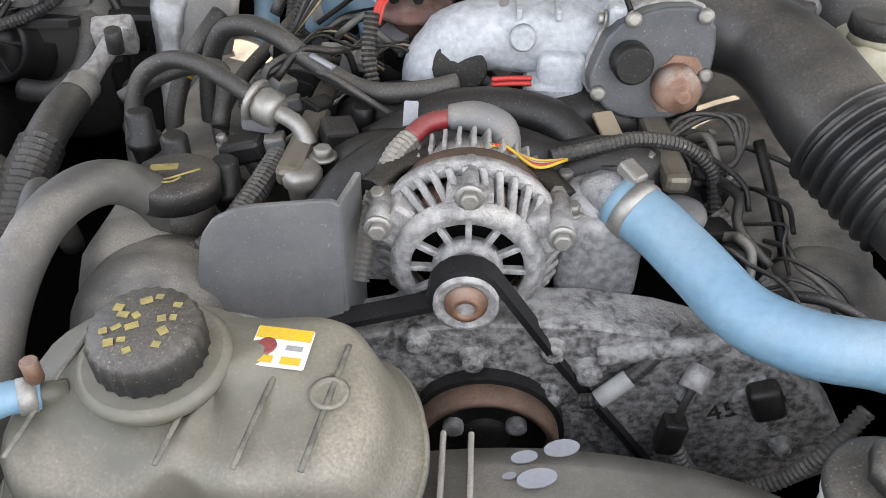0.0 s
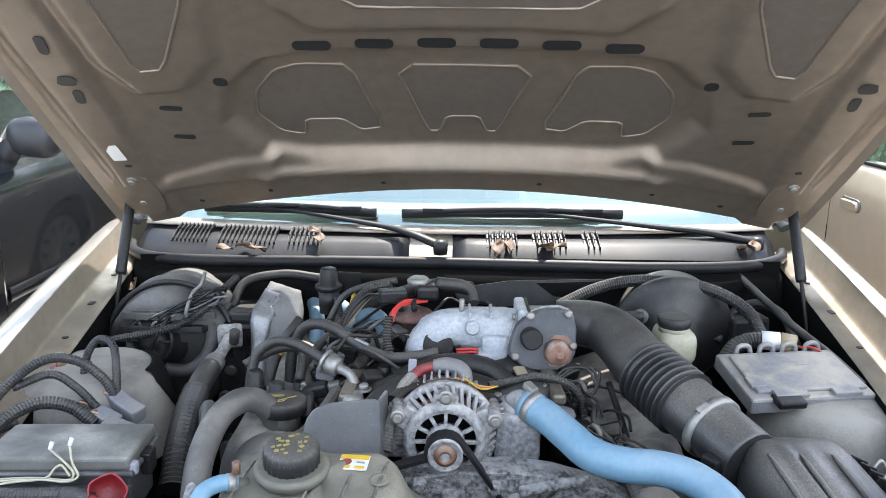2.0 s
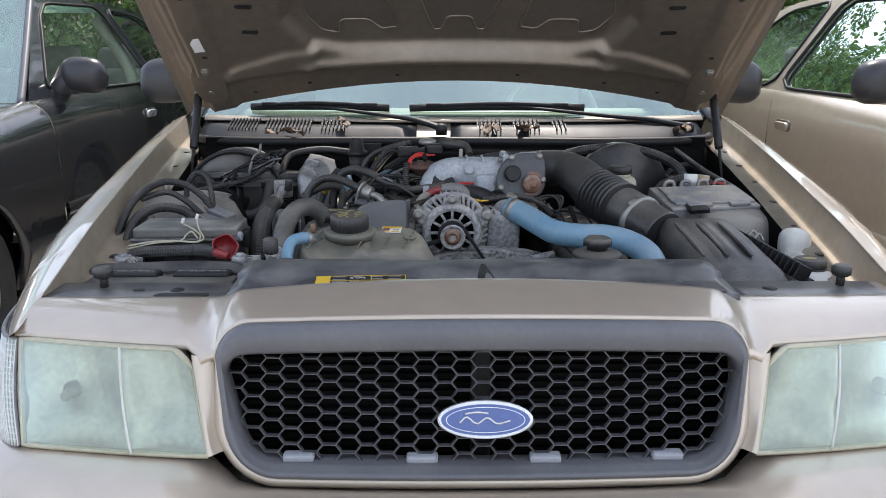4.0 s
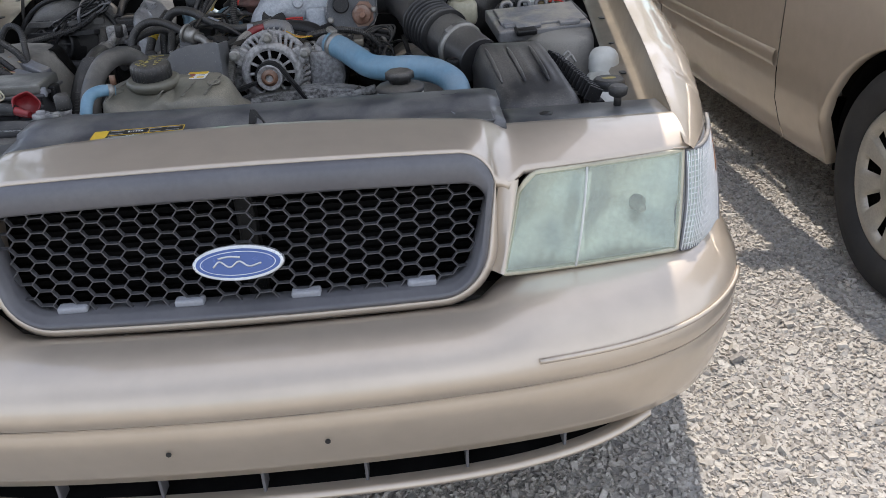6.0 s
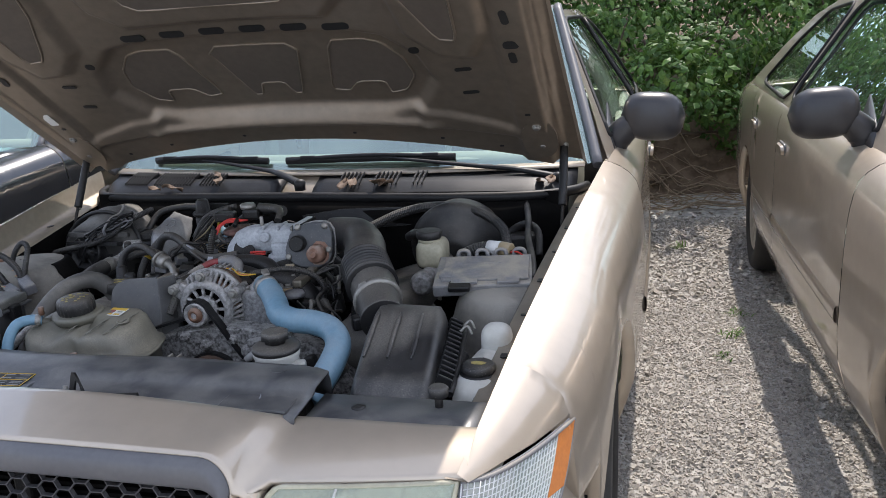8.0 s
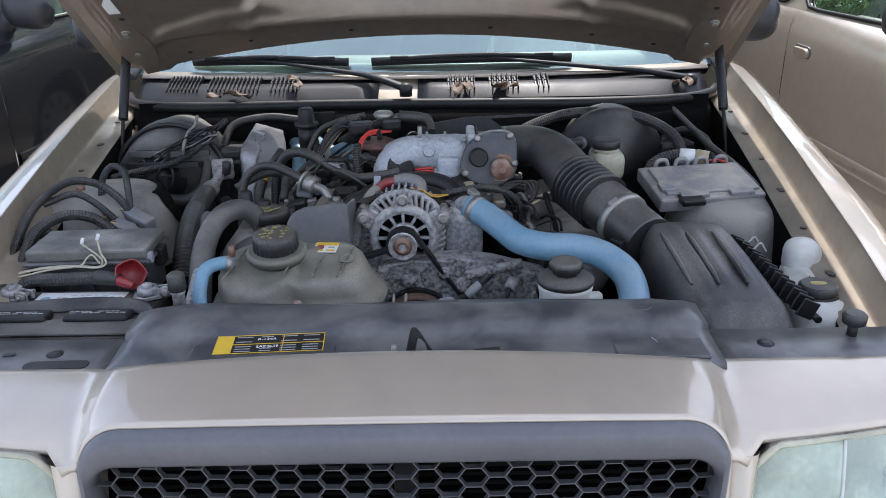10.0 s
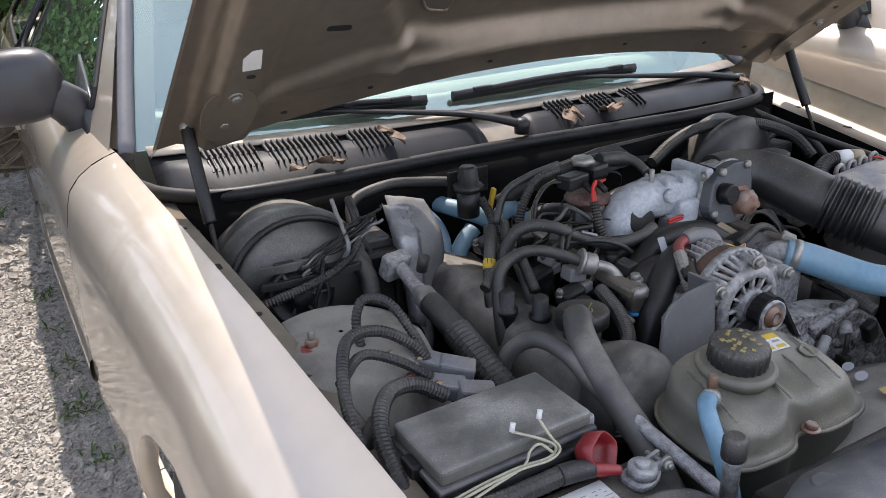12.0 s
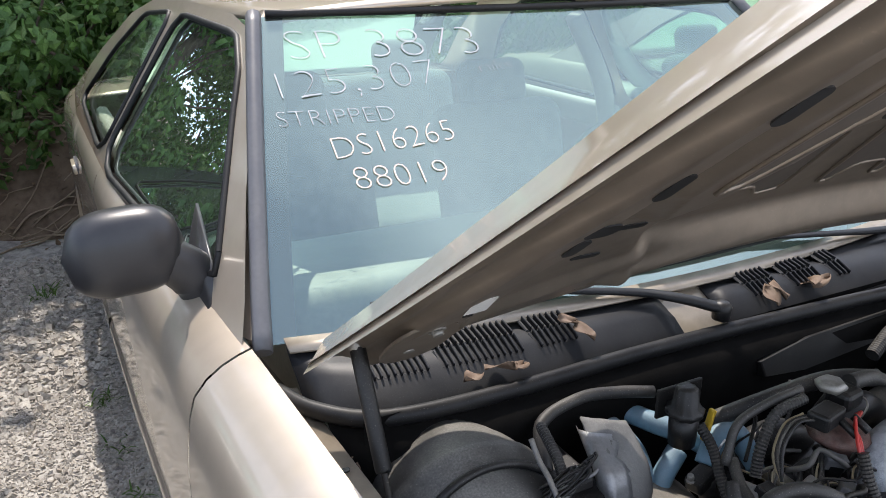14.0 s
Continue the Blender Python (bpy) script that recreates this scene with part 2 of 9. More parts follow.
def glass(name, tint, rough=0.0, mirror=1.45, film=0.0):
    """A thin pane: light passes tinted, the sky is mirrored by its Fresnel."""
    m = bpy.data.materials.new(name)
    m.use_nodes = True
    n, l = m.node_tree.nodes, m.node_tree.links
    n.remove(n["Principled BSDF"])
    tr, gl, mx, fr = n.new("ShaderNodeBsdfTransparent"), n.new("ShaderNodeBsdfGlossy"), n.new("ShaderNodeMixShader"), n.new("ShaderNodeFresnel")
    tr.inputs["Color"].default_value = (*tint, 1)
    gl.inputs["Roughness"].default_value = rough
    gl.inputs["Color"].default_value = (0.74, 0.92, 0.88, 1)
    fr.inputs["IOR"].default_value = mirror
    l.new(fr.outputs["Fac"], mx.inputs["Fac"])
    l.new(tr.outputs["BSDF"], mx.inputs[1])
    l.new(gl.outputs["BSDF"], mx.inputs[2])
    top = mx.outputs["Shader"]
    if film:
        df, dm = n.new("ShaderNodeBsdfDiffuse"), n.new("ShaderNodeMixShader")
        df.inputs["Color"].default_value = (0.58, 0.62, 0.54, 1)
        dm.inputs["Fac"].default_value = film
        l.new(top, dm.inputs[1])
        l.new(df.outputs["BSDF"], dm.inputs[2])
        top = dm.outputs["Shader"]
    l.new(top, n["Material Output"].inputs["Surface"])
    return m


def clear_plastic(name, color, rough, transmission):
    m = material(name, color, rough, second=[c * 0.9 for c in color], scale=14, amount=0.6)
    m.node_tree.nodes["Principled BSDF"].inputs["Transmission Weight"].default_value = transmission
    return m


DUST = (0.30, 0.27, 0.22)
PAINT = material("beige_metallic_paint", (0.50, 0.425, 0.336), 0.40, 0.52, (0.475, 0.405, 0.320), 2.5, 0.3, coat=1.0, rough_var=0.02, flake=0.03, bump_scale=2500)
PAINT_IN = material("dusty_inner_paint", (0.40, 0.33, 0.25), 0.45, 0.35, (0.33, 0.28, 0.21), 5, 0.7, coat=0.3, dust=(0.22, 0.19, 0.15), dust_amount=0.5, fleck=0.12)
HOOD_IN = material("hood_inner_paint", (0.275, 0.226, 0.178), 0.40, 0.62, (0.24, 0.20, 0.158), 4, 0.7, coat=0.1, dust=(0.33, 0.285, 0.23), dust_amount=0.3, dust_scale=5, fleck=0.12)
DARK_PAINT = material("black_blue_paint", (0.012, 0.015, 0.02), 0.25, 0.2, (0.02, 0.022, 0.027), 3, 0.6, coat=1.0, dust=(0.12, 0.12, 0.12), dust_amount=0.12)
BEZEL = material("dark_grey_bezel", (0.10, 0.10, 0.108), 0.42, 0.0, (0.13, 0.128, 0.13), 12, 0.6, bump=0.05, bump_scale=900)
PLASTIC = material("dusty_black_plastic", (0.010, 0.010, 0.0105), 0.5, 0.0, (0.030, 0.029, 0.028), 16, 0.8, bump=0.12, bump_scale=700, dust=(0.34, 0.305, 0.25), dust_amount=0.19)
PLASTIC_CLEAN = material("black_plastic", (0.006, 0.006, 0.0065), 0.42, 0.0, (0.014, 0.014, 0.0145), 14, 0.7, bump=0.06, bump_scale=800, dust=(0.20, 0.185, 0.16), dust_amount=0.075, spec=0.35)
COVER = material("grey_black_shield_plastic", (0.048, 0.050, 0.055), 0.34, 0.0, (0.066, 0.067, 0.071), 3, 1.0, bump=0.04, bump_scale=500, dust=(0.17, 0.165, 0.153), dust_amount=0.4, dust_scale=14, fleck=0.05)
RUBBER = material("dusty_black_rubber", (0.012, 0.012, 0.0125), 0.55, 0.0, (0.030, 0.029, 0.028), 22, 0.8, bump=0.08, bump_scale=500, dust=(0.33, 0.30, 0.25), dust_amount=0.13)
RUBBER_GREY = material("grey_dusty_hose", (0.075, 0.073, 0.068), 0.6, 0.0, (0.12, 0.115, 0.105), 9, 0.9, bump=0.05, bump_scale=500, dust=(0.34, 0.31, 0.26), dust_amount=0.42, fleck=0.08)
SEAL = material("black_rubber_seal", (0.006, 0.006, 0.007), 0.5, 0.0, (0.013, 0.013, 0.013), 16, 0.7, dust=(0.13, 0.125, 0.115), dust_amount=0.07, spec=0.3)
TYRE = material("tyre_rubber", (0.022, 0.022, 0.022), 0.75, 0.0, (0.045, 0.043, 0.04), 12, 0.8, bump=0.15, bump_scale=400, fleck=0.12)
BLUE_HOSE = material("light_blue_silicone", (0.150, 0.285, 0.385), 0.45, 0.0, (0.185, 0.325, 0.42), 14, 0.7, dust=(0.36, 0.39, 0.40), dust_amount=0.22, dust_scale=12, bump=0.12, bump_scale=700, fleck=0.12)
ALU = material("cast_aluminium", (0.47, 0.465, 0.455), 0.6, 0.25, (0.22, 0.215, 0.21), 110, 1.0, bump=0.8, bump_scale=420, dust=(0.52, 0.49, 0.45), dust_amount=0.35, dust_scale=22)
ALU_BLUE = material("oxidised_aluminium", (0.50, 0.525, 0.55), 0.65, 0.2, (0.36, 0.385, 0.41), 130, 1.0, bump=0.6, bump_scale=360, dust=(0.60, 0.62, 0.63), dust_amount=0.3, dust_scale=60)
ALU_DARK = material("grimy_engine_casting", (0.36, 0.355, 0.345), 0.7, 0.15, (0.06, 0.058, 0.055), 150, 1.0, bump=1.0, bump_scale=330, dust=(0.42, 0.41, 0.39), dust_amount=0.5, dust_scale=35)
STEEL = material("zinc_steel", (0.38, 0.37, 0.34), 0.48, 0.6, (0.24, 0.225, 0.20), 60, 0.7, bump=0.1)
CHROME = material("chrome", (0.75, 0.75, 0.75), 0.12, 1.0, (0.7, 0.7, 0.7), 20, 0.3)
RUST = material("rusted_iron", (0.22, 0.11, 0.07), 0.75, 0.2, (0.34, 0.20, 0.14), 60, 1.0, bump=0.5, bump_scale=400, dust=(0.42, 0.35, 0.30), dust_amount=0.6, dust_scale=50)
RUST_LAM = material("rusted_laminations", (0.20, 0.12, 0.085), 0.75, 0.2, (0.13, 0.085, 0.06), 40, 1.0, bump=0.4)
COPPER = material("dull_copper", (0.24, 0.125, 0.075), 0.6, 0.35, (0.15, 0.08, 0.05), 60, 0.9, dust=(0.36, 0.30, 0.25), dust_amount=0.3, dust_scale=40)
IRON = material("black_iron", (0.009, 0.009, 0.009), 0.5, 0.3, (0.024, 0.023, 0.022), 20, 0.8, dust=(0.24, 0.21, 0.17), dust_amount=0.12, spec=0.3)
# near-black base puts the deep shade of gaps and recesses into the colour
GAP_BLACK = material("gap_black", (0.004, 0.004, 0.004), 0.85, 0.0, (0.009, 0.0085, 0.008), 14, 0.9, bump=0.3, bump_scale=150, spec=0.06)
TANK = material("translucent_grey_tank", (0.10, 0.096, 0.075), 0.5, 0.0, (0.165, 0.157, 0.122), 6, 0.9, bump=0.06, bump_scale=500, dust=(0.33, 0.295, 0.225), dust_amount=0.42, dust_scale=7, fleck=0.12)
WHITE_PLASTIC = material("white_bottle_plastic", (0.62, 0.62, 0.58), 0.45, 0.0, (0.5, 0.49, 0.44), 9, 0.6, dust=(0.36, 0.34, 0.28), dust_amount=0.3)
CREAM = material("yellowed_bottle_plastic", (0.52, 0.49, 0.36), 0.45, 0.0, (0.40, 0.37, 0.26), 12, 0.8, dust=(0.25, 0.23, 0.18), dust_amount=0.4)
RED = material("red_plastic", (0.26, 0.016, 0.02), 0.42, 0.0, (0.17, 0.011, 0.014), 20, 0.6, dust=(0.30, 0.15, 0.13), dust_amount=0.2)
RED_WIRE = material("red_wire", (0.55, 0.04, 0.03), 0.45)
ALU_GREY = material("dirty_grey_casting", (0.30, 0.305, 0.31), 0.65, 0.2, (0.13, 0.13, 0.13), 120, 1.0, bump=0.9, bump_scale=330, dust=(0.50, 0.49, 0.47), dust_amount=0.45, dust_scale=30)
RUST_DARK = material("dark_rust", (0.085, 0.05, 0.042), 0.7, 0.2, (0.15, 0.075, 0.06), 70, 1.0, bump=0.5, bump_scale=400, dust=(0.26, 0.20, 0.17), dust_amount=0.3, dust_scale=45)
RIB_CLEAR = material("pale_moulded_ribs", (0.66, 0.66, 0.64), 0.25, 0.0, (0.58, 0.58, 0.56), 60, 0.5)
CORNER_BACK = material("pale_corner_reflector", (0.82, 0.81, 0.80), 0.45, 0.0, (0.70, 0.69, 0.68), 40, 0.8, bump=0.25, bump_scale=160)
HEAD_PLASTIC = material("dusty_grey_head_cover", (0.075, 0.071, 0.063), 0.6, 0.0, (0.12, 0.113, 0.10), 12, 0.9, bump=0.12, bump_scale=450, dust=(0.36, 0.33, 0.28), dust_amount=0.45, dust_scale=13)
LID_GREY = material("dusty_olive_lid", (0.095, 0.095, 0.085), 0.6, 0.0, (0.14, 0.138, 0.122), 9, 0.9, bump=0.06, bump_scale=500, dust=(0.34, 0.33, 0.29), dust_amount=0.45, dust_scale=10)
ACTUATOR = material("blue_grey_actuator_plastic", (0.055, 0.06, 0.068), 0.5, 0.0, (0.09, 0.095, 0.10), 25, 0.8, bump=0.15, bump_scale=500, dust=(0.30, 0.29, 0.28), dust_amount=0.25)
CLIP_PALE = material("pale_grey_clip", (0.30, 0.31, 0.33), 0.5, second=(0.22, 0.225, 0.24), scale=30)
YELLOW = material("yellow_print", (0.70, 0.45, 0.03), 0.5, second=(0.55, 0.38, 0.06), scale=60)
YELLOW_DUSTY = material("worn_yellow_print", (0.42, 0.34, 0.10), 0.6, second=(0.25, 0.21, 0.10), scale=90, amount=1.0)
WHITE = material("white_print", (0.72, 0.72, 0.70), 0.55, second=(0.6, 0.6, 0.57), scale=40)
GREY_PRINT = material("grey_print", (0.36, 0.36, 0.35), 0.55, second=(0.2, 0.2, 0.2), scale=60)
# black for print, and for plates that paint the shade inside holes
BLACK_PRINT_HOLE = material("black_print_and_holes", (0.015, 0.015, 0.015), 0.5)
TAN_WIRE = material("tan_connector", (0.42, 0.33, 0.19), 0.5, dust=DUST, dust_amount=0.3)
BLUE_CLIP = material("blue_clip", (0.03, 0.22, 0.5), 0.4)
GREY_PLASTIC = material("grey_plastic", (0.17, 0.175, 0.185), 0.5, 0.0, (0.13, 0.13, 0.14), 18, 0.7, dust=DUST, dust_amount=0.4)
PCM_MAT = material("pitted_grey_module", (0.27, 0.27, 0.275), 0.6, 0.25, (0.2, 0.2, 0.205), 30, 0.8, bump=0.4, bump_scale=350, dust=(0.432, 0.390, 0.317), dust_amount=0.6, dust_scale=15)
BADGE_BLUE = material("badge_blue", (0.025, 0.06, 0.22), 0.25, 0.2, (0.03, 0.07, 0.25), 50, 0.5, coat=1.0)
SILVER = material("silver_trim", (0.62, 0.63, 0.64), 0.3, 0.7)
LENS = glass("hazed_lamp_lens", (0.80, 0.85, 0.74), 0.10, 1.45, 0.27)
MARKER_LENS = glass("clear_ribbed_lens", (0.93, 0.92, 0.91), 0.10, 1.25, 0.40)
AMBER = clear_plastic("amber_reflector", (0.85, 0.28, 0.06), 0.25, 0.3)
REFLECTOR = material("lamp_reflector", (0.74, 0.75, 0.74), 0.33, 0.85, (0.58, 0.58, 0.57), 14, 0.8, bump=0.06, bump_scale=35)
WINDSHIELD = glass("windscreen_glass", (0.66, 0.90, 0.82), 0.0, 3.3, 0.04)
SIDE_GLASS = glass("side_glass", (0.76, 0.89, 0.81), 0.0, 1.13, 0.025)
INTERIOR = material("beige_interior_plastic", (0.52, 0.51, 0.43), 0.6, 0.0, (0.45, 0.44, 0.37), 12, 0.6, bump=0.1)
SEAT_CLOTH = material("grey_beige_seat_cloth", (0.27, 0.27, 0.24), 0.85, 0.0, (0.2, 0.2, 0.18), 30, 0.8, bump=0.2)
WHEEL_COVER = material("painted_wheel_cover", (0.50, 0.47, 0.40), 0.4, 0.45, (0.43, 0.40, 0.34), 20, 0.6, dust=(0.4, 0.36, 0.3), dust_amount=0.3)
LEAF_DRY = material("dry_leaf", (0.17, 0.11, 0.07), 0.7, second=(0.25, 0.175, 0.12), scale=60, bump=0.3, vary=0.5)
COWL = material("black_cowl_plastic", (0.008, 0.0085, 0.010), 0.46, 0.0, (0.016, 0.016, 0.017), 14, 0.7, bump=0.08, bump_scale=800, dust=(0.055, 0.055, 0.054), dust_amount=0.15, spec=0.25)
# darker brown carries the shade of recesses that are modelled flat
RECESS_SHADE = material("recess_shade_brown", (0.115, 0.095, 0.078), 0.6, 0.1, (0.095, 0.08, 0.066), 6, 0.7)
HEX = material("black_mesh_plastic", (0.060, 0.060, 0.064), 0.36, 0.0, (0.09, 0.09, 0.094), 40, 0.7)
DRUM = material("dusty_grey_drum", (0.030, 0.029, 0.027), 0.55, 0.0, (0.055, 0.053, 0.05), 7, 0.9, bump=0.06, bump_scale=600, dust=(0.19, 0.183, 0.165), dust_amount=0.5, dust_scale=6)
DUCT = material("satin_black_duct", (0.020, 0.020, 0.021), 0.40, 0.0, (0.036, 0.0355, 0.035), 9, 0.8, bump=0.05, bump_scale=900, dust=(0.30, 0.275, 0.235), dust_amount=0.25, dust_scale=6, fleck=0.12)
MIRROR_CAP = material("dark_grey_mirror_cap", (0.028, 0.028, 0.031), 0.33, 0.1, (0.038, 0.038, 0.04), 20, 0.5, bump=0.05, bump_scale=900)
CHALK = material("white_paint_pen", (0.85, 0.85, 0.83), 0.7, second=(0.7, 0.7, 0.68), scale=80)
CHALK_PINK = material("peach_paint_pen", (0.85, 0.68, 0.58), 0.7, second=(0.8, 0.7, 0.62), scale=80)
CHALK_WORN = material("half_wiped_paint_pen", (0.58, 0.61, 0.61), 0.7, second=(0.36, 0.39, 0.40), scale=30, amount=1.0)

# ---- the sedan: one full-size four-door with its bonnet up ----
HUB_Y, HUB_Z, ARCH, WHEELBASE = 0.90, 0.325, 0.365, 2.94


def half_width(y):
    return float(np.interp(y, (0.9, 1.2, 1.55, 2.2, 3.0, 4.0), (0.915, 0.938, 0.966, 0.985, 0.993, 0.995))) - 0.095 * max(0.0, (0.9 - y) / 0.6) ** 2 - 0.07 * max(0.0, (y - 4.1) / 0.9) ** 2


def top_x(y):
    return float(np.interp(y, (0.1, 0.23, 1.52, 1.9, 2.6, 3.6, 4.4, 5.0), (0.699, 0.712, 0.845, 0.895, 0.95, 0.962, 0.92, 0.82)))


def top_z(y):
    return float(np.interp(y, (0.1, 0.23, 0.5, 0.9, 1.2, 1.52, 2.5, 3.6, 4.4, 5.0), (0.755, 0.782, 0.84, 0.905, 0.945, 0.982, 1.005, 1.02, 1.01, 0.97)))


def bottom_z(y):
    z = 0.255
    if y < 0.405:
        return float(np.interp(y, (0.12, 0.405), (0.750, 0.722)))
    if y < 0.54:
        return 0.56
    for c in (HUB_Y, HUB_Y + WHEELBASE):
        if abs(y - c) < ARCH:
            z = max(z, HUB_Z + math.sqrt(ARCH ** 2 - (y - c) ** 2))
    return z


FALL = ((0, 0.012, 0.03, 0.06, 0.11, 0.19, 0.30), (0, 0.30, 0.56, 0.78, 0.91, 0.975, 1.0))


def side_point(s, y, f):
    zb, zt, xt, w = bottom_z(y), top_z(y), top_x(y), half_width(y)
    z = zb + (zt - zb) * f
    x = xt + (w - xt) * float(np.interp(zt - z, *FALL))
    x -= 0.06 * max(0.0, (0.45 - z) / 0.2) ** 1.5
    return Vector((s * x, y, z))


LEVELS = (0, 0.03, 0.1, 0.2, 0.32, 0.44, 0.55, 0.65, 0.74, 0.81, 0.87, 0.915, 0.95, 0.975, 0.99, 1.0)


def side_panel(s, y0, y1, n):
    ys = {y0, y1}
    for k in range(n + 1):
        ys.add(y0 + (y1 - y0) * k / n)
    if y0 < 0.4:
        ys |= {0.404, 0.406, 0.538, 0.542}
    for c in (HUB_Y, HUB_Y + WHEELBASE):
        for k in range(15):
            y = c - ARCH * math.cos(math.pi * k / 14)
            if y0 < y < y1:
                ys.add(y)
    rows = []
    for y in sorted(ys):
        row = [side_point(s, y, f) for f in LEVELS]
        first = row[0]
        lip = Vector((first.x - s * 0.035, first.y, first.z + 0.004))
        rows.append([lip] + row)
    return sheet(rows, thick=0.0, flip=(s < 0))


def pillar_x(z):
    return 0.862 - 0.25 * max(0.0, (z - 0.965) / 0.47) ** 1.12


def screen_y(x, z):
    return 1.46 + (z - 0.98) * 1.2 + 0.145 * x * x


PLAN = ((0, 0.28, 0.48, 0.60, 0.69, 0.76, 0.805, 0.832, 0.85, 0.858), (0, 0.010, 0.034, 0.066, 0.115, 0.185, 0.265, 0.36, 0.46, 0.60))


def nose(s, n=60):
    """Points and outward normals along the bumper's plan, from the car's right to its left."""
    raw = [Vector((-x, y, 0)) for x, y in zip(*PLAN)][::-1] + [Vector((x, y, 0)) for x, y in zip(*PLAN)][1:]
    line = spline(raw, 6)
    out = []
    for i, q in enumerate(line):
        d = (line[min(i + 1, len(line) - 1)] - line[max(i - 1, 0)]).normalized()
        out.append((q, Vector((d.y, -d.x, 0))))
    return out


def grille_outline(grow, inner=False):
    """The rounded outline of the grille, arched above, narrower below; grow: metres outwards; inner: the mesh opening."""
    corners = ((0.340, 0.714, 0.032), (0.296, 0.655, 0.052)) if inner else ((0.335, 0.738, 0.048), (0.293, 0.663, 0.075))
    pts = []
    for sx, (cx, cz, r), a0, a1 in ((1, corners[0], 8, 90), (-1, corners[0], 90, 172), (-1, corners[1], 188, 270), (1, corners[1], 270, 352)):
        for k in range(9):
            a = radians(a0 + (a1 - a0) * k / 8)
            pts.append((sx * cx + (r + grow) * math.cos(a), cz + (r + grow) * math.sin(a)))
        if a1 in (90, 270):
            side = 1 if a1 == 90 else -1
            for k in range(1, 12):
                pts.append((side * cx * (1 - 2 * k / 12), cz + side * (r + grow)))
    return [(x, z + (0.010 * (1 - (x / 0.39) ** 2) if z > 0.69 else 0)) for x, z in pts]


def face_y(x, z):
    """The grille's leaning, gently bowed face."""
    return -0.012 + 0.33 * (z - 0.585) + 0.10 * x * x


def poly_distance(u, v, poly):
    """Signed distance (inside negative) of grid points to a polygon."""
    d = np.full(u.shape, 1e9)
    inside = np.zeros(u.shape, bool)
    n = len(poly)
    for i in range(n):
        ax, ay = poly[i]
        bx, by = poly[(i + 1) % n]
        ex, ey = bx - ax, by - ay
        t = np.clip(((u - ax) * ex + (v - ay) * ey) / (ex * ex + ey * ey), 0, 1)
        d = np.minimum(d, np.hypot(u - ax - t * ex, v - ay - t * ey))
        cross = ((ay > v) != (by > v)) & (u < (bx - ax) * (v - ay) / ((by - ay) or 1e-9) + ax)
        inside ^= cross
    return np.where(inside, -d, d)


HOOD_O = Vector((0, 1.395, 0.985))
HOOD_V = Vector((0, -0.7547, 0.6561))
HOOD_N = Vector((0, -0.6561, -0.7547))
HOOD_LEN = 1.24


def hood_at(u, v, h):
    return HOOD_O + Vector((u, 0, 0)) + HOOD_V * v + HOOD_N * (h - 0.02 + (0.03 + 0.17 * v) * u * u)


def hood_half(v):
    return 0.805 - 0.045 * v - 0.08 * max(0.0, v - 0.75) ** 1.5


def hood_rear(u):
    return 0.145 - 0.21 * u * u


def mirrored(poly):
    return [(-x, y) for x, y in poly][::-1]


CUT_CENTRE = [(-0.128, 0.527), (0.128, 0.524), (0.070, 0.327), (0.047, 0.327), (0.030, 0.375), (-0.032, 0.375), (-0.047, 0.327), (-0.070, 0.327)]
CUT_SIDE = [(-0.402, 0.40), (-0.388, 0.47), (-0.345, 0.525), (-0.30, 0.538), (-0.211, 0.530), (-0.158, 0.340), (-0.205, 0.332), (-0.241, 0.370), (-0.312, 0.372), (-0.318, 0.322), (-0.365, 0.337)]
CUT_FRONT = [(-0.17, 0.715), (0.17, 0.715), (0.21, 0.745), (0.28, 1.08), (-0.28, 1.08), (-0.21, 0.745)]
CUT_WEDGE = [(-0.555, 0.60), (-0.51, 0.60), (-0.43, 0.77), (-0.40, 1.08), (-0.61, 1.08), (-0.565, 0.77)]
CUTS = (CUT_CENTRE, CUT_SIDE, mirrored(CUT_SIDE), CUT_FRONT, CUT_WEDGE, mirrored(CUT_WEDGE))


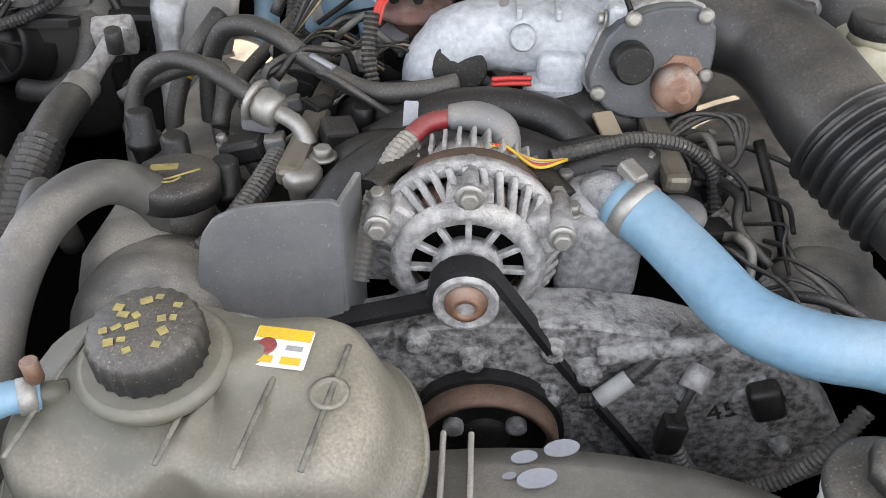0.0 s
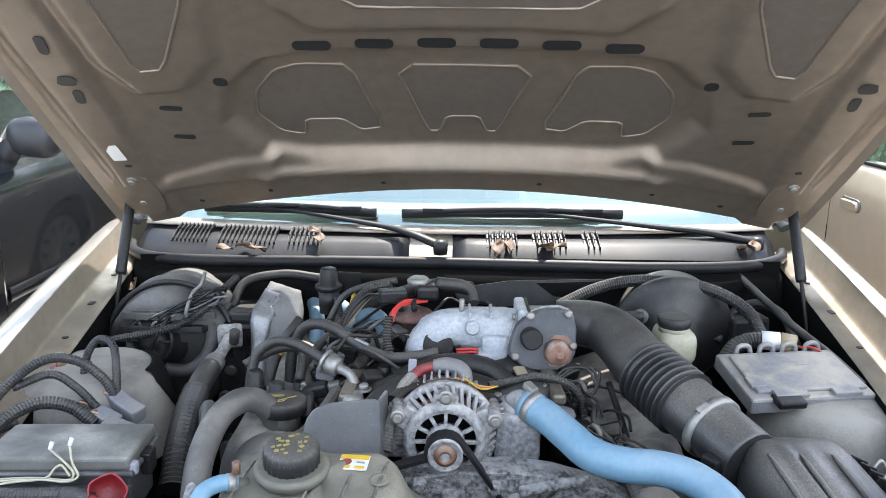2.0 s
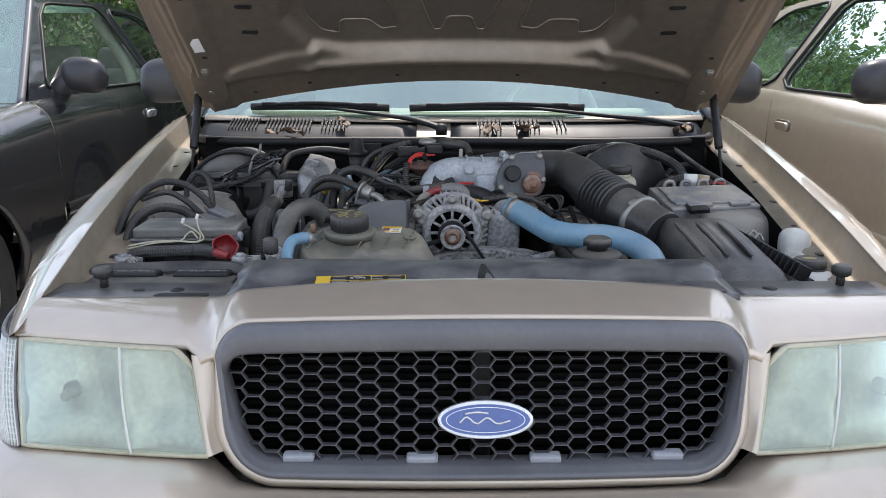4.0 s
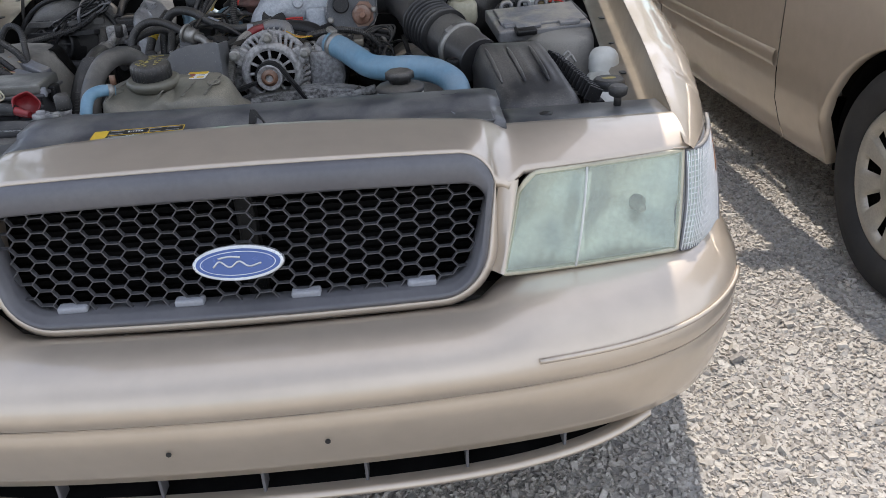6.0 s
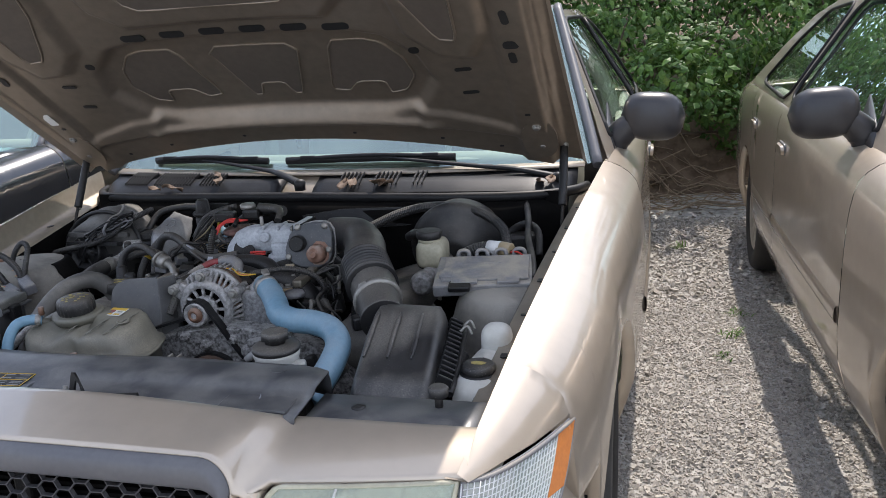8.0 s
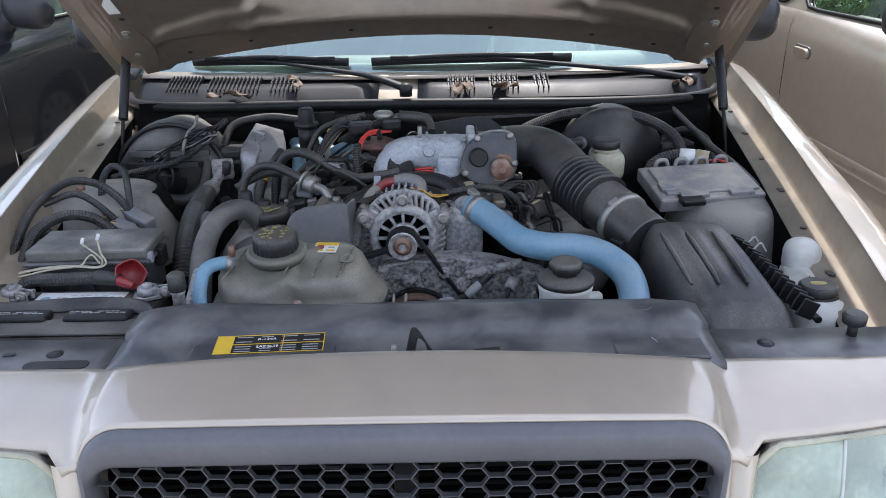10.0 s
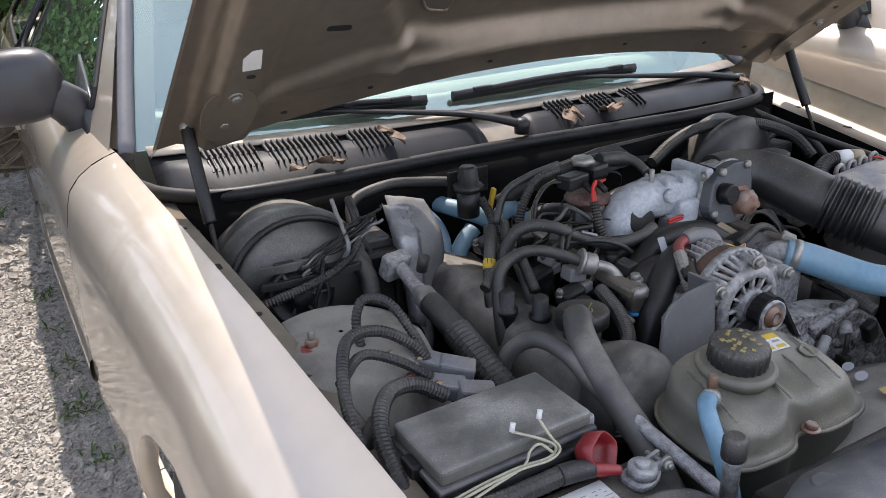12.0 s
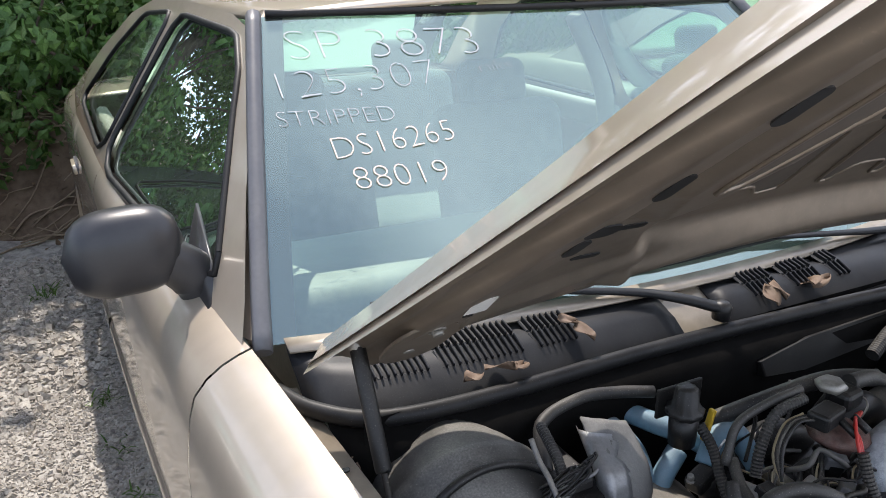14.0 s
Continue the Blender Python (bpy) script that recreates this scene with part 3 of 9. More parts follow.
def hood_inner():
    NU, NV = 190, 165
    k = np.linspace(-1, 1, NU)
    t = np.linspace(0, 1, NV)
    U, Vv = np.zeros((NV, NU)), np.zeros((NV, NU))
    for j in range(NV):
        for i in range(NU):
            v0 = t[j] * HOOD_LEN
            u = k[i] * (hood_half(v0) - 0.006)
            vr = hood_rear(u)
            v = vr + (HOOD_LEN - 0.02 * (u / 0.75) ** 2 - vr) * t[j]
            U[j, i], Vv[j, i] = u, v
    h = np.zeros_like(U)

    def dip(poly, depth, soft):
        d = poly_distance(U, Vv, poly)
        return depth * np.clip(0.5 - d / soft, 0, 1) ** 2 * (3 - 2 * np.clip(0.5 - d / soft, 0, 1))

    basin = [(-0.455, 0.40), (-0.43, 0.50), (-0.36, 0.57), (-0.27, 0.585), (0.27, 0.585), (0.36, 0.57), (0.43, 0.50), (0.455, 0.40), (0.40, 0.30), (0.31, 0.275), (-0.31, 0.275), (-0.40, 0.30)]
    h -= dip(basin, 0.028, 0.035)
    # a front basin and two tapering side pockets
    h += dip([(-0.25, 0.655), (0.25, 0.655), (0.31, 0.72), (0.38, 1.14), (-0.38, 1.14), (-0.31, 0.72)], 0.020, 0.035)
    outer = [(-0.575, 0.525), (-0.50, 0.525), (-0.43, 0.60), (-0.37, 1.14), (-0.65, 1.14), (-0.615, 0.62)]
    for poly in (outer, mirrored(outer)):
        h += dip(poly, 0.020, 0.032)
    # raised smile-shaped ridge along the rear, with two lobes
    ridge = Vv - (0.243 - 0.06 * U ** 2)
    h += 0.022 * np.exp(-((ridge - 0.0) / 0.016) ** 2) * np.clip((0.45 - np.abs(U)) / 0.06, 0, 1)
    bend = [(-0.645, 0.175), (-0.60, 0.185), (-0.40, 0.215), (-0.38, 0.285), (-0.47, 0.28), (-0.60, 0.235), (-0.645, 0.21)]
    for poly in (bend, mirrored(bend)):
        h += dip(poly, 0.014, 0.025)
    # side flanges
    h += 0.012 * np.clip((np.abs(U) - 0.632) / 0.014, 0, 1) - 0.020 * np.clip((np.abs(U) - 0.715) / 0.015, 0, 1)
    h -= 0.018 * np.clip((Vv - 1.17) / 0.03, 0, 1)
    h -= 0.010 * np.clip((np.abs(U) - 0.745) / 0.006, 0, 1)
    rows = [[hood_at(U[j, i], Vv[j, i], h[j, i]) for i in range(NU)] for j in range(NV)]
    bm = sheet(rows, flip=True)
    return bm


def hood_outer():
    rows = []
    for j in range(31):
        row = []
        for i in range(41):
            kk = -1 + 2 * i / 40
            v0 = j / 30 * HOOD_LEN
            u = kk * hood_half(v0)
            vr = hood_rear(u) - 0.006
            v = vr + (HOOD_LEN + 0.006 - 0.02 * (u / 0.75) ** 2 - vr) * j / 30
            row.append(hood_at(u, v, -0.046 - 0.010 * (1 - kk * kk) + 0.04 * max(0, abs(kk) - 0.95) / 0.05))
        rows.append(row)
    return sheet(rows, thick=0.0)


def oval(u, v, w, l, h, turn=0.0):
    """A black oval painting a pressed slot's shade onto the bonnet's inner panel."""
    m = Matrix.Translation(hood_at(u, v, h)) @ Matrix((Vector((1, 0, 0)), HOOD_V, HOOD_N)).transposed().to_4x4() @ pose(0, 0, 0, 0, 0, turn)
    return prism(rounded(w, l, min(w, l) * 0.46, 4), 0.0012, m)


def wheel(s, y, car, name="wheel"):
    """A tyre with tread blocks, a steel rim and a ten-window cover."""
    x = s * (0.786 if y < 2 else 0.838)
    m = Matrix.Translation((x, y, HUB_Z)) @ pose(0, 0, 0, 0, 90 * s, 0)
    bm = lathe([(0.20, -0.10), (0.26, -0.112), (0.305, -0.108), (0.325, -0.085), (0.33, -0.04), (0.33, 0.04), (0.325, 0.085), (0.305, 0.108), (0.262, 0.112), (0.222, 0.10), (0.214, 0.085), (0.205, 0.02)], m, 56)
    for k in range(56):
        for row, w in ((-0.062, 0.03), (-0.02, 0.03), (0.02, 0.03), (0.062, 0.03)):
            a = 2 * math.pi * (k + (0.5 if abs(row) < 0.04 else 0)) / 56
            block((0.012, 0.028, w), m @ pose(0, 0, 0, 0, 0, math.degrees(a)) @ pose(0.3305, 0, row, 0, 0, 0), 0)
    tyre = part(name, bm, TYRE, car, "black tyre with fine tread")
    bm = lathe([(0.06, 0.035), (0.205, 0.02), (0.212, 0.07), (0.20, 0.02), (0.05, 0.02)], m, 40)
    part("rim", bm, IRON, tyre, "black steel rim")
    bm = bmesh.new()
    n = 10
    segs = 120

    def gap(a):
        return abs(((a * n / (2 * math.pi)) % 1.0) - 0.5) < 0.17

    radii = [(0.0, 0.096), (0.03, 0.096), (0.075, 0.093), (0.092, 0.09), (0.105, 0.088), (0.178, 0.09), (0.186, 0.094), (0.205, 0.099), (0.214, 0.094), (0.216, 0.085)]
    rings = [[bm.verts.new(m @ Vector((r * math.cos(2 * math.pi * k / segs), r * math.sin(2 * math.pi * k / segs), h - (0.012 if gap(2 * math.pi * k / segs) and 0.1 < r < 0.18 else 0)))) for k in range(segs)] for r, h in radii[1:]]
    for i, (a, b) in enumerate(zip(rings, rings[1:])):
        for k in range(segs):
            if i == 3 and gap(2 * math.pi * (k + 0.5) / segs):
                continue
            bm.faces.new((a[k], a[(k + 1) % segs], b[(k + 1) % segs], b[k])).smooth = True
    bm.faces.new(rings[0])
    cover = part("wheel_cover", bm, WHEEL_COVER, tyre, "beige painted wheel cover with ten windows")
    return tyre


def side_mirror(s, car):
    q = spline([(s * 0.985, 1.80, 1.11), (s * 1.05, 1.815, 1.11), (s * 1.12, 1.83, 1.108)], 5)
    rows = []
    n = 22
    span = 15
    for i in range(span):
        t = i / (span - 1)
        x = s * (0.888 + 0.20 * t)
        e = (1 - abs(2 * t - 1.0) ** 3.2) ** 0.5
        hz, hy = 0.076 * e + 0.001, 0.062 * e + 0.001
        row = []
        for k in range(n):
            a = 2 * math.pi * k / n
            ca, sa = math.cos(a), math.sin(a)
            yy = math.copysign(abs(ca) ** 0.75, ca) * hy
            if yy > 0:
                yy *= 0.55
            row.append((x, 1.80 + yy + 0.012 * t, 1.085 + math.copysign(abs(sa) ** 0.8, sa) * hz - 0.012 * t))
        rows.append(row)
    bm = sheet(rows, closed=True, flip=(s > 0))
    cap = part("side_mirror", bm, MIRROR_CAP, car, "dark grey plastic side mirror housing")
    bm = tube([(s * 0.868, 1.80, 0.905), (s * 0.868, 1.80, 0.96), (s * 0.878, 1.795, 1.015), (s * 0.928, 1.79, 1.062)], [0.012, 0.034, 0.046, 0.040], 16, flat=0.9)
    part("mirror_foot", bm, MIRROR_CAP, cap)
    bm = prism(rounded(0.135, 0.10, 0.04), 0.002, Matrix.Translation((s * 0.985, 1.826, 1.08)) @ pose(0, 0, 0, -90, 0, 0))
    part("mirror_glass", bm, CHROME, cap, "mirror glass")
    bm = sheet([[(s * 0.872, 1.70, 0.975), (s * 0.882, 1.88, 0.985)], [(s * 0.846, 1.755, 1.03), (s * 0.842, 1.89, 1.12)]], thick=0.006)
    part("mirror_patch", bm, MIRROR_CAP, cap)
    return cap


def hex_bars(bm):
    """The honeycomb: thin deep bars along every cell edge inside the opening."""
    px, pz = 0.0277, 0.0212
    inner = grille_outline(0.0, True)
    poly = [(x, z) for x, z in inner]
    done = set()
    a = px * 2 / 3

    def inside(x, z):
        c = False
        n = len(poly)
        for i in range(n):
            (x0, z0), (x1, z1) = poly[i], poly[(i + 1) % n]
            if (z0 > z) != (z1 > z) and x < (x1 - x0) * (z - z0) / (z1 - z0) + x0:
                c = not c
        return c

    for i in range(-15, 16):
        for j in range(-6, 8):
            cx, cz = i * px, 0.676 + (j + (0.5 if i % 2 else 0)) * pz
            corner = [(cx + a * math.cos(radians(60 * k)), cz + pz / 2 * (0, 1, 1, 0, -1, -1)[k]) for k in range(6)]
            for k in range(6):
                p, q = corner[k], corner[(k + 1) % 6]
                key = tuple(sorted(((round(p[0], 3), round(p[1], 3)), (round(q[0], 3), round(q[1], 3)))))
                mx, mz = (p[0] + q[0]) / 2, (p[1] + q[1]) / 2
                if key in done or not inside(mx, mz):
                    continue
                done.add(key)
                d = Vector((q[0] - p[0], 0, q[1] - p[1]))
                nrm = Vector((-d.z, 0, d.x)).normalized() * 0.0008
                vs = []
                for (ex, ez) in (p, q):
                    y = face_y(ex, ez) + 0.014
                    for off in (nrm, -nrm):
                        for yy in (y, y + 0.008):
                            vs.append(bm.verts.new((ex + off.x, yy, ez + off.z)))
                for f in ((0, 4, 6, 2), (1, 3, 7, 5), (0, 1, 5, 4), (2, 6, 7, 3)):
                    bm.faces.new([vs[w] for w in f])
    return bm


def lamp_patch(s, grow=0.0, back=0.0, n=10):
    """The headlamp's outline as a grid: from the grille side to the fender side."""
    rows = []
    for i in range(n + 1):
        t = i / n
        xb, xt = 0.392 + (0.676 - 0.392) * t, 0.425 + (0.700 - 0.425) * t
        zb = 0.612 - 0.004 * t
        zt = 0.748 - 0.002 * t - 0.030 * max(0.0, 1 - t / 0.12) ** 2
        yb, yt = 0.008 + 0.045 * t ** 1.3, 0.072 + 0.055 * t ** 1.3
        row = []
        for j in range(9):
            r = j / 8
            bulge = 0.010 * math.sin(math.pi * r) * math.sin(math.pi * (0.1 + 0.8 * t))
            row.append((s * (xb + (xt - xb) * r), yb + (yt - yb) * r - bulge + back, zb + (zt - zb) * r))
        rows.append(row)
    return rows


def marker_patch(s, back=0.0):
    rows = []
    n = 10
    for i in range(n + 1):
        t = i / n
        xb = 0.684 + (0.808 - 0.684) * t ** 0.85
        xt = 0.707 + (0.842 - 0.707) * t ** 0.75
        yb, yt = 0.056 + (0.215 - 0.056) * t ** 1.25, 0.130 + (0.40 - 0.130) * t ** 1.2
        zb, zt = 0.606 - 0.03 * t, 0.745 - 0.028 * t
        row = []
        for j in range(7):
            r = j / 6
            row.append((s * (xb + (xt - xb) * r + 0.006 * math.sin(math.pi * r) - back * 0.6), yb + (yt - yb) * r + back, zb + (zt - zb) * r))
        rows.append(row)
    return rows


def flat_fill(outer, holes, at):
    """A flat outline with holes, filled, then bent into place by at(y, z)."""
    bm = bmesh.new()
    edges = []
    for loop in [outer] + holes:
        vs = [bm.verts.new((0, y, z)) for y, z in loop]
        edges += [bm.edges.new((vs[i], vs[(i + 1) % len(vs)])) for i in range(len(vs))]
    bmesh.ops.triangle_fill(bm, use_beauty=True, edges=edges)
    for v in bm.verts:
        v.co = at(v.co.y, v.co.z)
    return smooth(bm)


def soften(poly, n=3, r=0.25):
    """Cuts the corners of an outline."""
    for _ in range(n):
        out = []
        for i, p in enumerate(poly):
            q = poly[(i + 1) % len(poly)]
            out += [(p[0] * (1 - r) + q[0] * r, p[1] * (1 - r) + q[1] * r), (p[0] * r + q[0] * (1 - r), p[1] * r + q[1] * (1 - r))]
        poly = out
    return poly


def seat(x, y, car, cloth, bench=False):
    w = 1.25 if bench else 0.5
    bm = block((w, 0.5, 0.18), pose(x, y, 0.52, 6, 0, 0), 0.06, 4)
    base = part("seat", smooth(bm), cloth, car, "grey beige cloth seat")
    bm = block((w, 0.17, 0.56), pose(x, y + 0.30, 0.80, -14, 0, 0), 0.07, 4)
    part("backrest", smooth(bm), cloth, base)
    for xx in ((x,) if not bench else (x - 0.4, x + 0.4)):
        bm = block((0.26, 0.10, 0.17), pose(xx, y + 0.39, 1.13, -12, 0, 0), 0.045, 4)
        part("headrest", smooth(bm), cloth, base)


def build_car(name, paint, inner_paint, label, dark=False):
    car = thing(name, label, "car")
    # sides
    for s in (-1, 1):
        side_word = "fender"
        f = part("fender", side_panel(s, 0.128, 1.528, 28), paint, car, "front fender with round wheel arch")
        d1 = part("front_door", side_panel(s, 1.534, 2.745, 14), paint, car, "front door with belt moulding")
        d2 = part("rear_door", side_panel(s, 2.751, 3.62, 12), paint, car, "rear door cut by the wheel arch")
        part("quarter_panel", side_panel(s, 3.626, 5.0, 20), paint, car)
        # protective strip low on the flank
        for owner, y0, y1 in ((d1, 1.55, 2.73), (d2, 2.765, 3.44)):
            rows = []
            for k in range(13):
                y = y0 + (y1 - y0) * k / 12
                x = half_width(y)
                rows.append([(s * (x - 0.004), y, 0.50), (s * (x + 0.005), y, 0.510), (s * (x + 0.007), y, 0.520), (s * (x + 0.007), y, 0.538), (s * (x + 0.005), y, 0.552), (s * (x - 0.004), y, 0.562)])
            part("moulding", sheet(rows, flip=(s < 0)), paint, owner, "body-coloured rubbing strip")
        # handles
        for owner, hy in ((d1, 2.58), (d2, 3.46)):
            hx = side_point(1, hy, (0.862 - bottom_z(hy)) / (top_z(hy) - bottom_z(hy))).x
            m = Matrix.Translation((s * (hx - 0.004), hy, 0.862)) @ pose(0, 0, 0, 90, 0, 90 * s) @ pose(0, 0, 0, 7, 0, 0)
            hd = part("door_handle", prism(rounded(0.150, 0.052, 0.025), 0.007, m, 0.002), MIRROR_CAP if dark else BEZEL, owner, "oval door handle in a dark recess")
            part("lever", prism(rounded(0.132, 0.036, 0.017), 0.020, m, 0.006), SILVER if dark else paint, hd)
            # flat disc in the darker brown, painting the cup's shade
            part("finger_cup", prism(rounded(0.075, 0.062, 0.026), 0.003, m @ pose(0.0, -0.052, 0.0), 0.001), RECESS_SHADE, hd)
        # window frames and glass
        front_win = soften([(1.70, 1.005), (2.03, 1.332), (2.16, 1.402), (2.715, 1.416), (2.79, 1.022)], 2, 0.10)
        rear_win = soften([(2.862, 1.022), (2.828, 1.413), (3.25, 1.388), (3.53, 1.255), (3.80, 1.045)], 2, 0.10)
        outer = [(1.535, 0.965), (1.60, 1.03), (1.75, 1.16), (1.92, 1.30), (2.06, 1.405), (2.25, 1.435), (2.8, 1.448), (3.25, 1.43), (3.60, 1.37), (3.95, 1.22), (4.25, 1.06), (4.42, 0.985), (3.9, 0.98), (3.2, 0.98), (2.5, 0.972), (2.0, 0.968)]
        bend = lambda y, z, s=s: Vector((s * (pillar_x(z) + 0.105 * min(1.0, max(0.0, (y - 1.60) / 0.9)) * (1 - 0.32 * min(1.0, max(0.0, (z - 0.97) / 0.46))) - 0.02 * max(0.0, (y - 3.3)) ** 1.5), y, z))
        bm = flat_fill(outer, [front_win, rear_win], bend)
        frame_ob = part("window_frame", bm, paint, car, "painted pillars and window frames")
        for loop in (front_win, rear_win):
            bm = flat_fill(loop, [], lambda y, z, s=s: bend(y, z) - Vector((s * 0.014, 0, 0)))
            pane = part("side_window", bm, SIDE_GLASS, car, "tinted side glass")
            pane.visible_shadow = False
            ring = [bend(y, z) + Vector((s * 0.002, 0, 0)) for y, z in loop]
            bm = tube(ring + [ring[0]], 0.008, 6, 0, caps=False)
            part("window_trim", bm, SEAL, pane, "black window trim")
        bm = rod((s * 0.85, 2.30, 0.99), (s * 0.85, 2.30, 1.03), 0.005)
        part("lock_button", bm, PLASTIC_CLEAN, car)
        bm = smooth(block((0.04, 0.80, 0.09), pose(s * 0.862, 2.33, 0.972), 0.018, 2))
        part("door_sill_pad", bm, INTERIOR, car, "pale inner door top")
        bm = smooth(block((0.05, 0.95, 0.10), pose(s * 0.865, 3.25, 0.975), 0.02, 2))
        part("door_sill_pad", bm, INTERIOR, car)
        bm = tube([(s * 0.84, 2.80, 0.6), (s * 0.82, 2.80, 1.05), (s * 0.66, 2.80, 1.36)], 0.035, 8)
        part("inner_pillar", bm, INTERIOR, car)
        side_mirror(s, car)
        wheel(s, HUB_Y, car)
        wheel(s, HUB_Y + WHEELBASE, car)
        # dark wheel housings
        for c in (HUB_Y, HUB_Y + WHEELBASE):
            rows = [[(s * x, c + (ARCH + 0.03) * math.cos(a), HUB_Z + (ARCH + 0.03) * math.sin(a)) for a in (math.pi * (-0.08 + 1.16 * k / 16) for k in range(17))] for x in (0.855, 0.60)]
            part("wheel_housing", sheet(rows), GAP_BLACK, car)
    # roof, screens, boot
    rows = []
    for j in range(17):
        t = j / 16
        row = []
        for i in range(21):
            k = -1 + 2 * i / 20
            y = (screen_y(0.64 * k, 1.435) + 0.0) * (1 - t) + 3.56 * t + 0.0
            row.append((k * (0.605 + 0.062 * math.sin(math.pi * min(1.0, 0.02 + 0.85 * t)) ** 0.7), y, 1.447 - 0.01 * t + 0.040 * (1 - k * k) * math.sin(math.pi * min(1, 0.12 + t * 0.9)) ** 0.5 - 0.012 * (abs(k) ** 6)))
        rows.append(row)
    part("roof", sheet(rows, thick=0.012), paint, car, "smooth painted roof")
    rows = []
    for j in range(13):
        z = 0.972 + (1.438 - 0.972) * j / 12
        edge = 0.815 - 0.165 * (j / 12) ** 1.05
        rows.append([(edge * k, screen_y(edge * k, z), z) for k in (-1 + 2 * i / 24 for i in range(25))])
    ws = part("windscreen", sheet(rows), WINDSHIELD, car, "sloping windscreen mirroring the sky")
    ws.visible_shadow = False
    for s in (-1, 1):
        line = [(s * (0.828 - 0.165 * (j / 8) ** 1.05), screen_y(0.82 - 0.165 * j / 8, 0.965 + 0.48 * j / 8) - 0.006, 0.968 + 0.475 * j / 8) for j in range(9)]
        part("screen_trim", tube(line, 0.016, 8, 3), BEZEL, ws, "dark grey screen trim")
        rows = []
        for j in range(9):
            t = j / 8
            z = 0.972 + 0.475 * t
            e = 0.822 - 0.165 * t ** 1.05
            rows.append([(s * e, screen_y(e, z) + 0.004, z), (s * (e + 0.5 * (pillar_x(z) - e)), screen_y(e, z) + 0.03, z + 0.004), (s * (pillar_x(z) + 0.001), screen_y(e, z) + 0.075 + 0.02 * (1 - t), z)])
        part("screen_pillar", sheet(rows, flip=(s < 0), thick=0.0), paint, car, "painted windscreen pillar")
        # black print along the edge of the glass
        rows = []
        for j in range(13):
            z = 0.972 + (1.438 - 0.972) * j / 12
            edge = 0.815 - 0.165 * (j / 12) ** 1.05
            rows.append([(s * (edge - w), screen_y(edge - w, z) + 0.004, z) for w in (0.0, 0.022, 0.045)])
        part("glass_border", sheet(rows), BLACK_PRINT_HOLE, ws, "black edge print")
    part("screen_trim", tube([(x, screen_y(x, 1.442) - 0.004, 1.444) for x in (-0.64, -0.4, -0.2, 0, 0.2, 0.4, 0.64)], 0.008, 8, 4), SEAL, ws)
    rows = [[(k * (0.60 + 0.12 * t), 3.56 + 0.62 * t - 0.10 * k * k * 0, 1.435 - 0.43 * t) for k in (-1, -0.5, 0, 0.5, 1)] for t in (0, 0.25, 0.5, 0.75, 1)]
    rw = part("rear_screen", sheet(rows), SIDE_GLASS, car)
    rows = []
    for j in range(10):
        t = j / 9
        y = 4.16 + 0.86 * t
        rows.append([(k * top_x(min(y, 5.0)) * 0.99, y + 0.02 * (1 - k * k) * t, 0.995 + 0.03 * (1 - k * k) - 0.04 * t ** 3) for k in (-1 + 2 * i / 14 for i in range(15))])
    part("boot_lid", sheet(rows, thick=0.01), paint, car, "painted boot lid")
    rows = []
    for z, o in ((0.30, 0.0), (0.42, 0.05), (0.55, 0.06), (0.62, 0.03), (0.80, 0.0), (0.955, -0.02)):
        rows.append([(x, 5.02 + o - 0.16 * (abs(x) / 0.85) ** 4, z) for x in np.linspace(-0.84, 0.84, 17)])
    part("rear_bumper", sheet(rows), paint, car)
    # underside and cabin floor
    part("underbody", block((1.5, 4.6, 0.06), pose(0, 2.65, 0.24), 0.02), GAP_BLACK, car)
    part("cabin_floor", block((1.5, 2.4, 0.04), pose(0, 2.75, 0.40), 0.01), SEAT_CLOTH, car)
    bm = smooth(block((1.5, 0.50, 0.24), pose(0, 1.90, 0.845, -8, 0, 0), 0.06, 4))
    part("dashboard", bm, INTERIOR, car, "pale beige dashboard")
    bm = tube([(-0.60, 1.74, 0.962), (-0.3, 1.66, 0.968), (0, 1.64, 0.97), (0.3, 1.66, 0.968), (0.60, 1.74, 0.962)], 0.02, 8, flat=0.5)
    part("defroster_strip", bm, INTERIOR, car)
    bm = bmesh.new()
    ring = [Vector((0.40 + 0.18 * math.cos(2 * math.pi * k / 24), 2.16 + 0.08 * math.sin(2 * math.pi * k / 24), 0.93 + 0.16 * math.sin(2 * math.pi * k / 24))) for k in range(25)]
    part("steering_wheel", tube(ring, 0.014, 8, 0, caps=False), INTERIOR, car)
    seat(-0.38, 2.50, car, SEAT_CLOTH)
    seat(0.38, 2.50, car, SEAT_CLOTH)
    seat(0.0, 3.35, car, SEAT_CLOTH, True)
    bm = smooth(block((1.3, 0.45, 0.03), pose(0, 3.95, 0.975), 0.01))
    part("parcel_shelf", bm, INTERIOR, car)
    # nose: bumper skin in one sweep
    line = nose(1)
    prof_mid = ((0.165, 0.560), (0.135, 0.572), (0.11, 0.577), (0.075, 0.575), (0.035, 0.566), (0.010, 0.552), (0.0, 0.532), (0.0, 0.510), (0.006, 0.503), (0.002, 0.494), (0.004, 0.47), (0.012, 0.44), (0.028, 0.40), (0.038, 0.376), (0.055, 0.372))
    prof_out = ((0.200, 0.606), (0.165, 0.606), (0.12, 0.603), (0.075, 0.596), (0.036, 0.578), (0.010, 0.556), (0.0, 0.532), (0.0, 0.510), (0.006, 0.503), (0.002, 0.494), (0.004, 0.47), (0.012, 0.44), (0.028, 0.40), (0.038, 0.376), (0.055, 0.372))
    rows = []
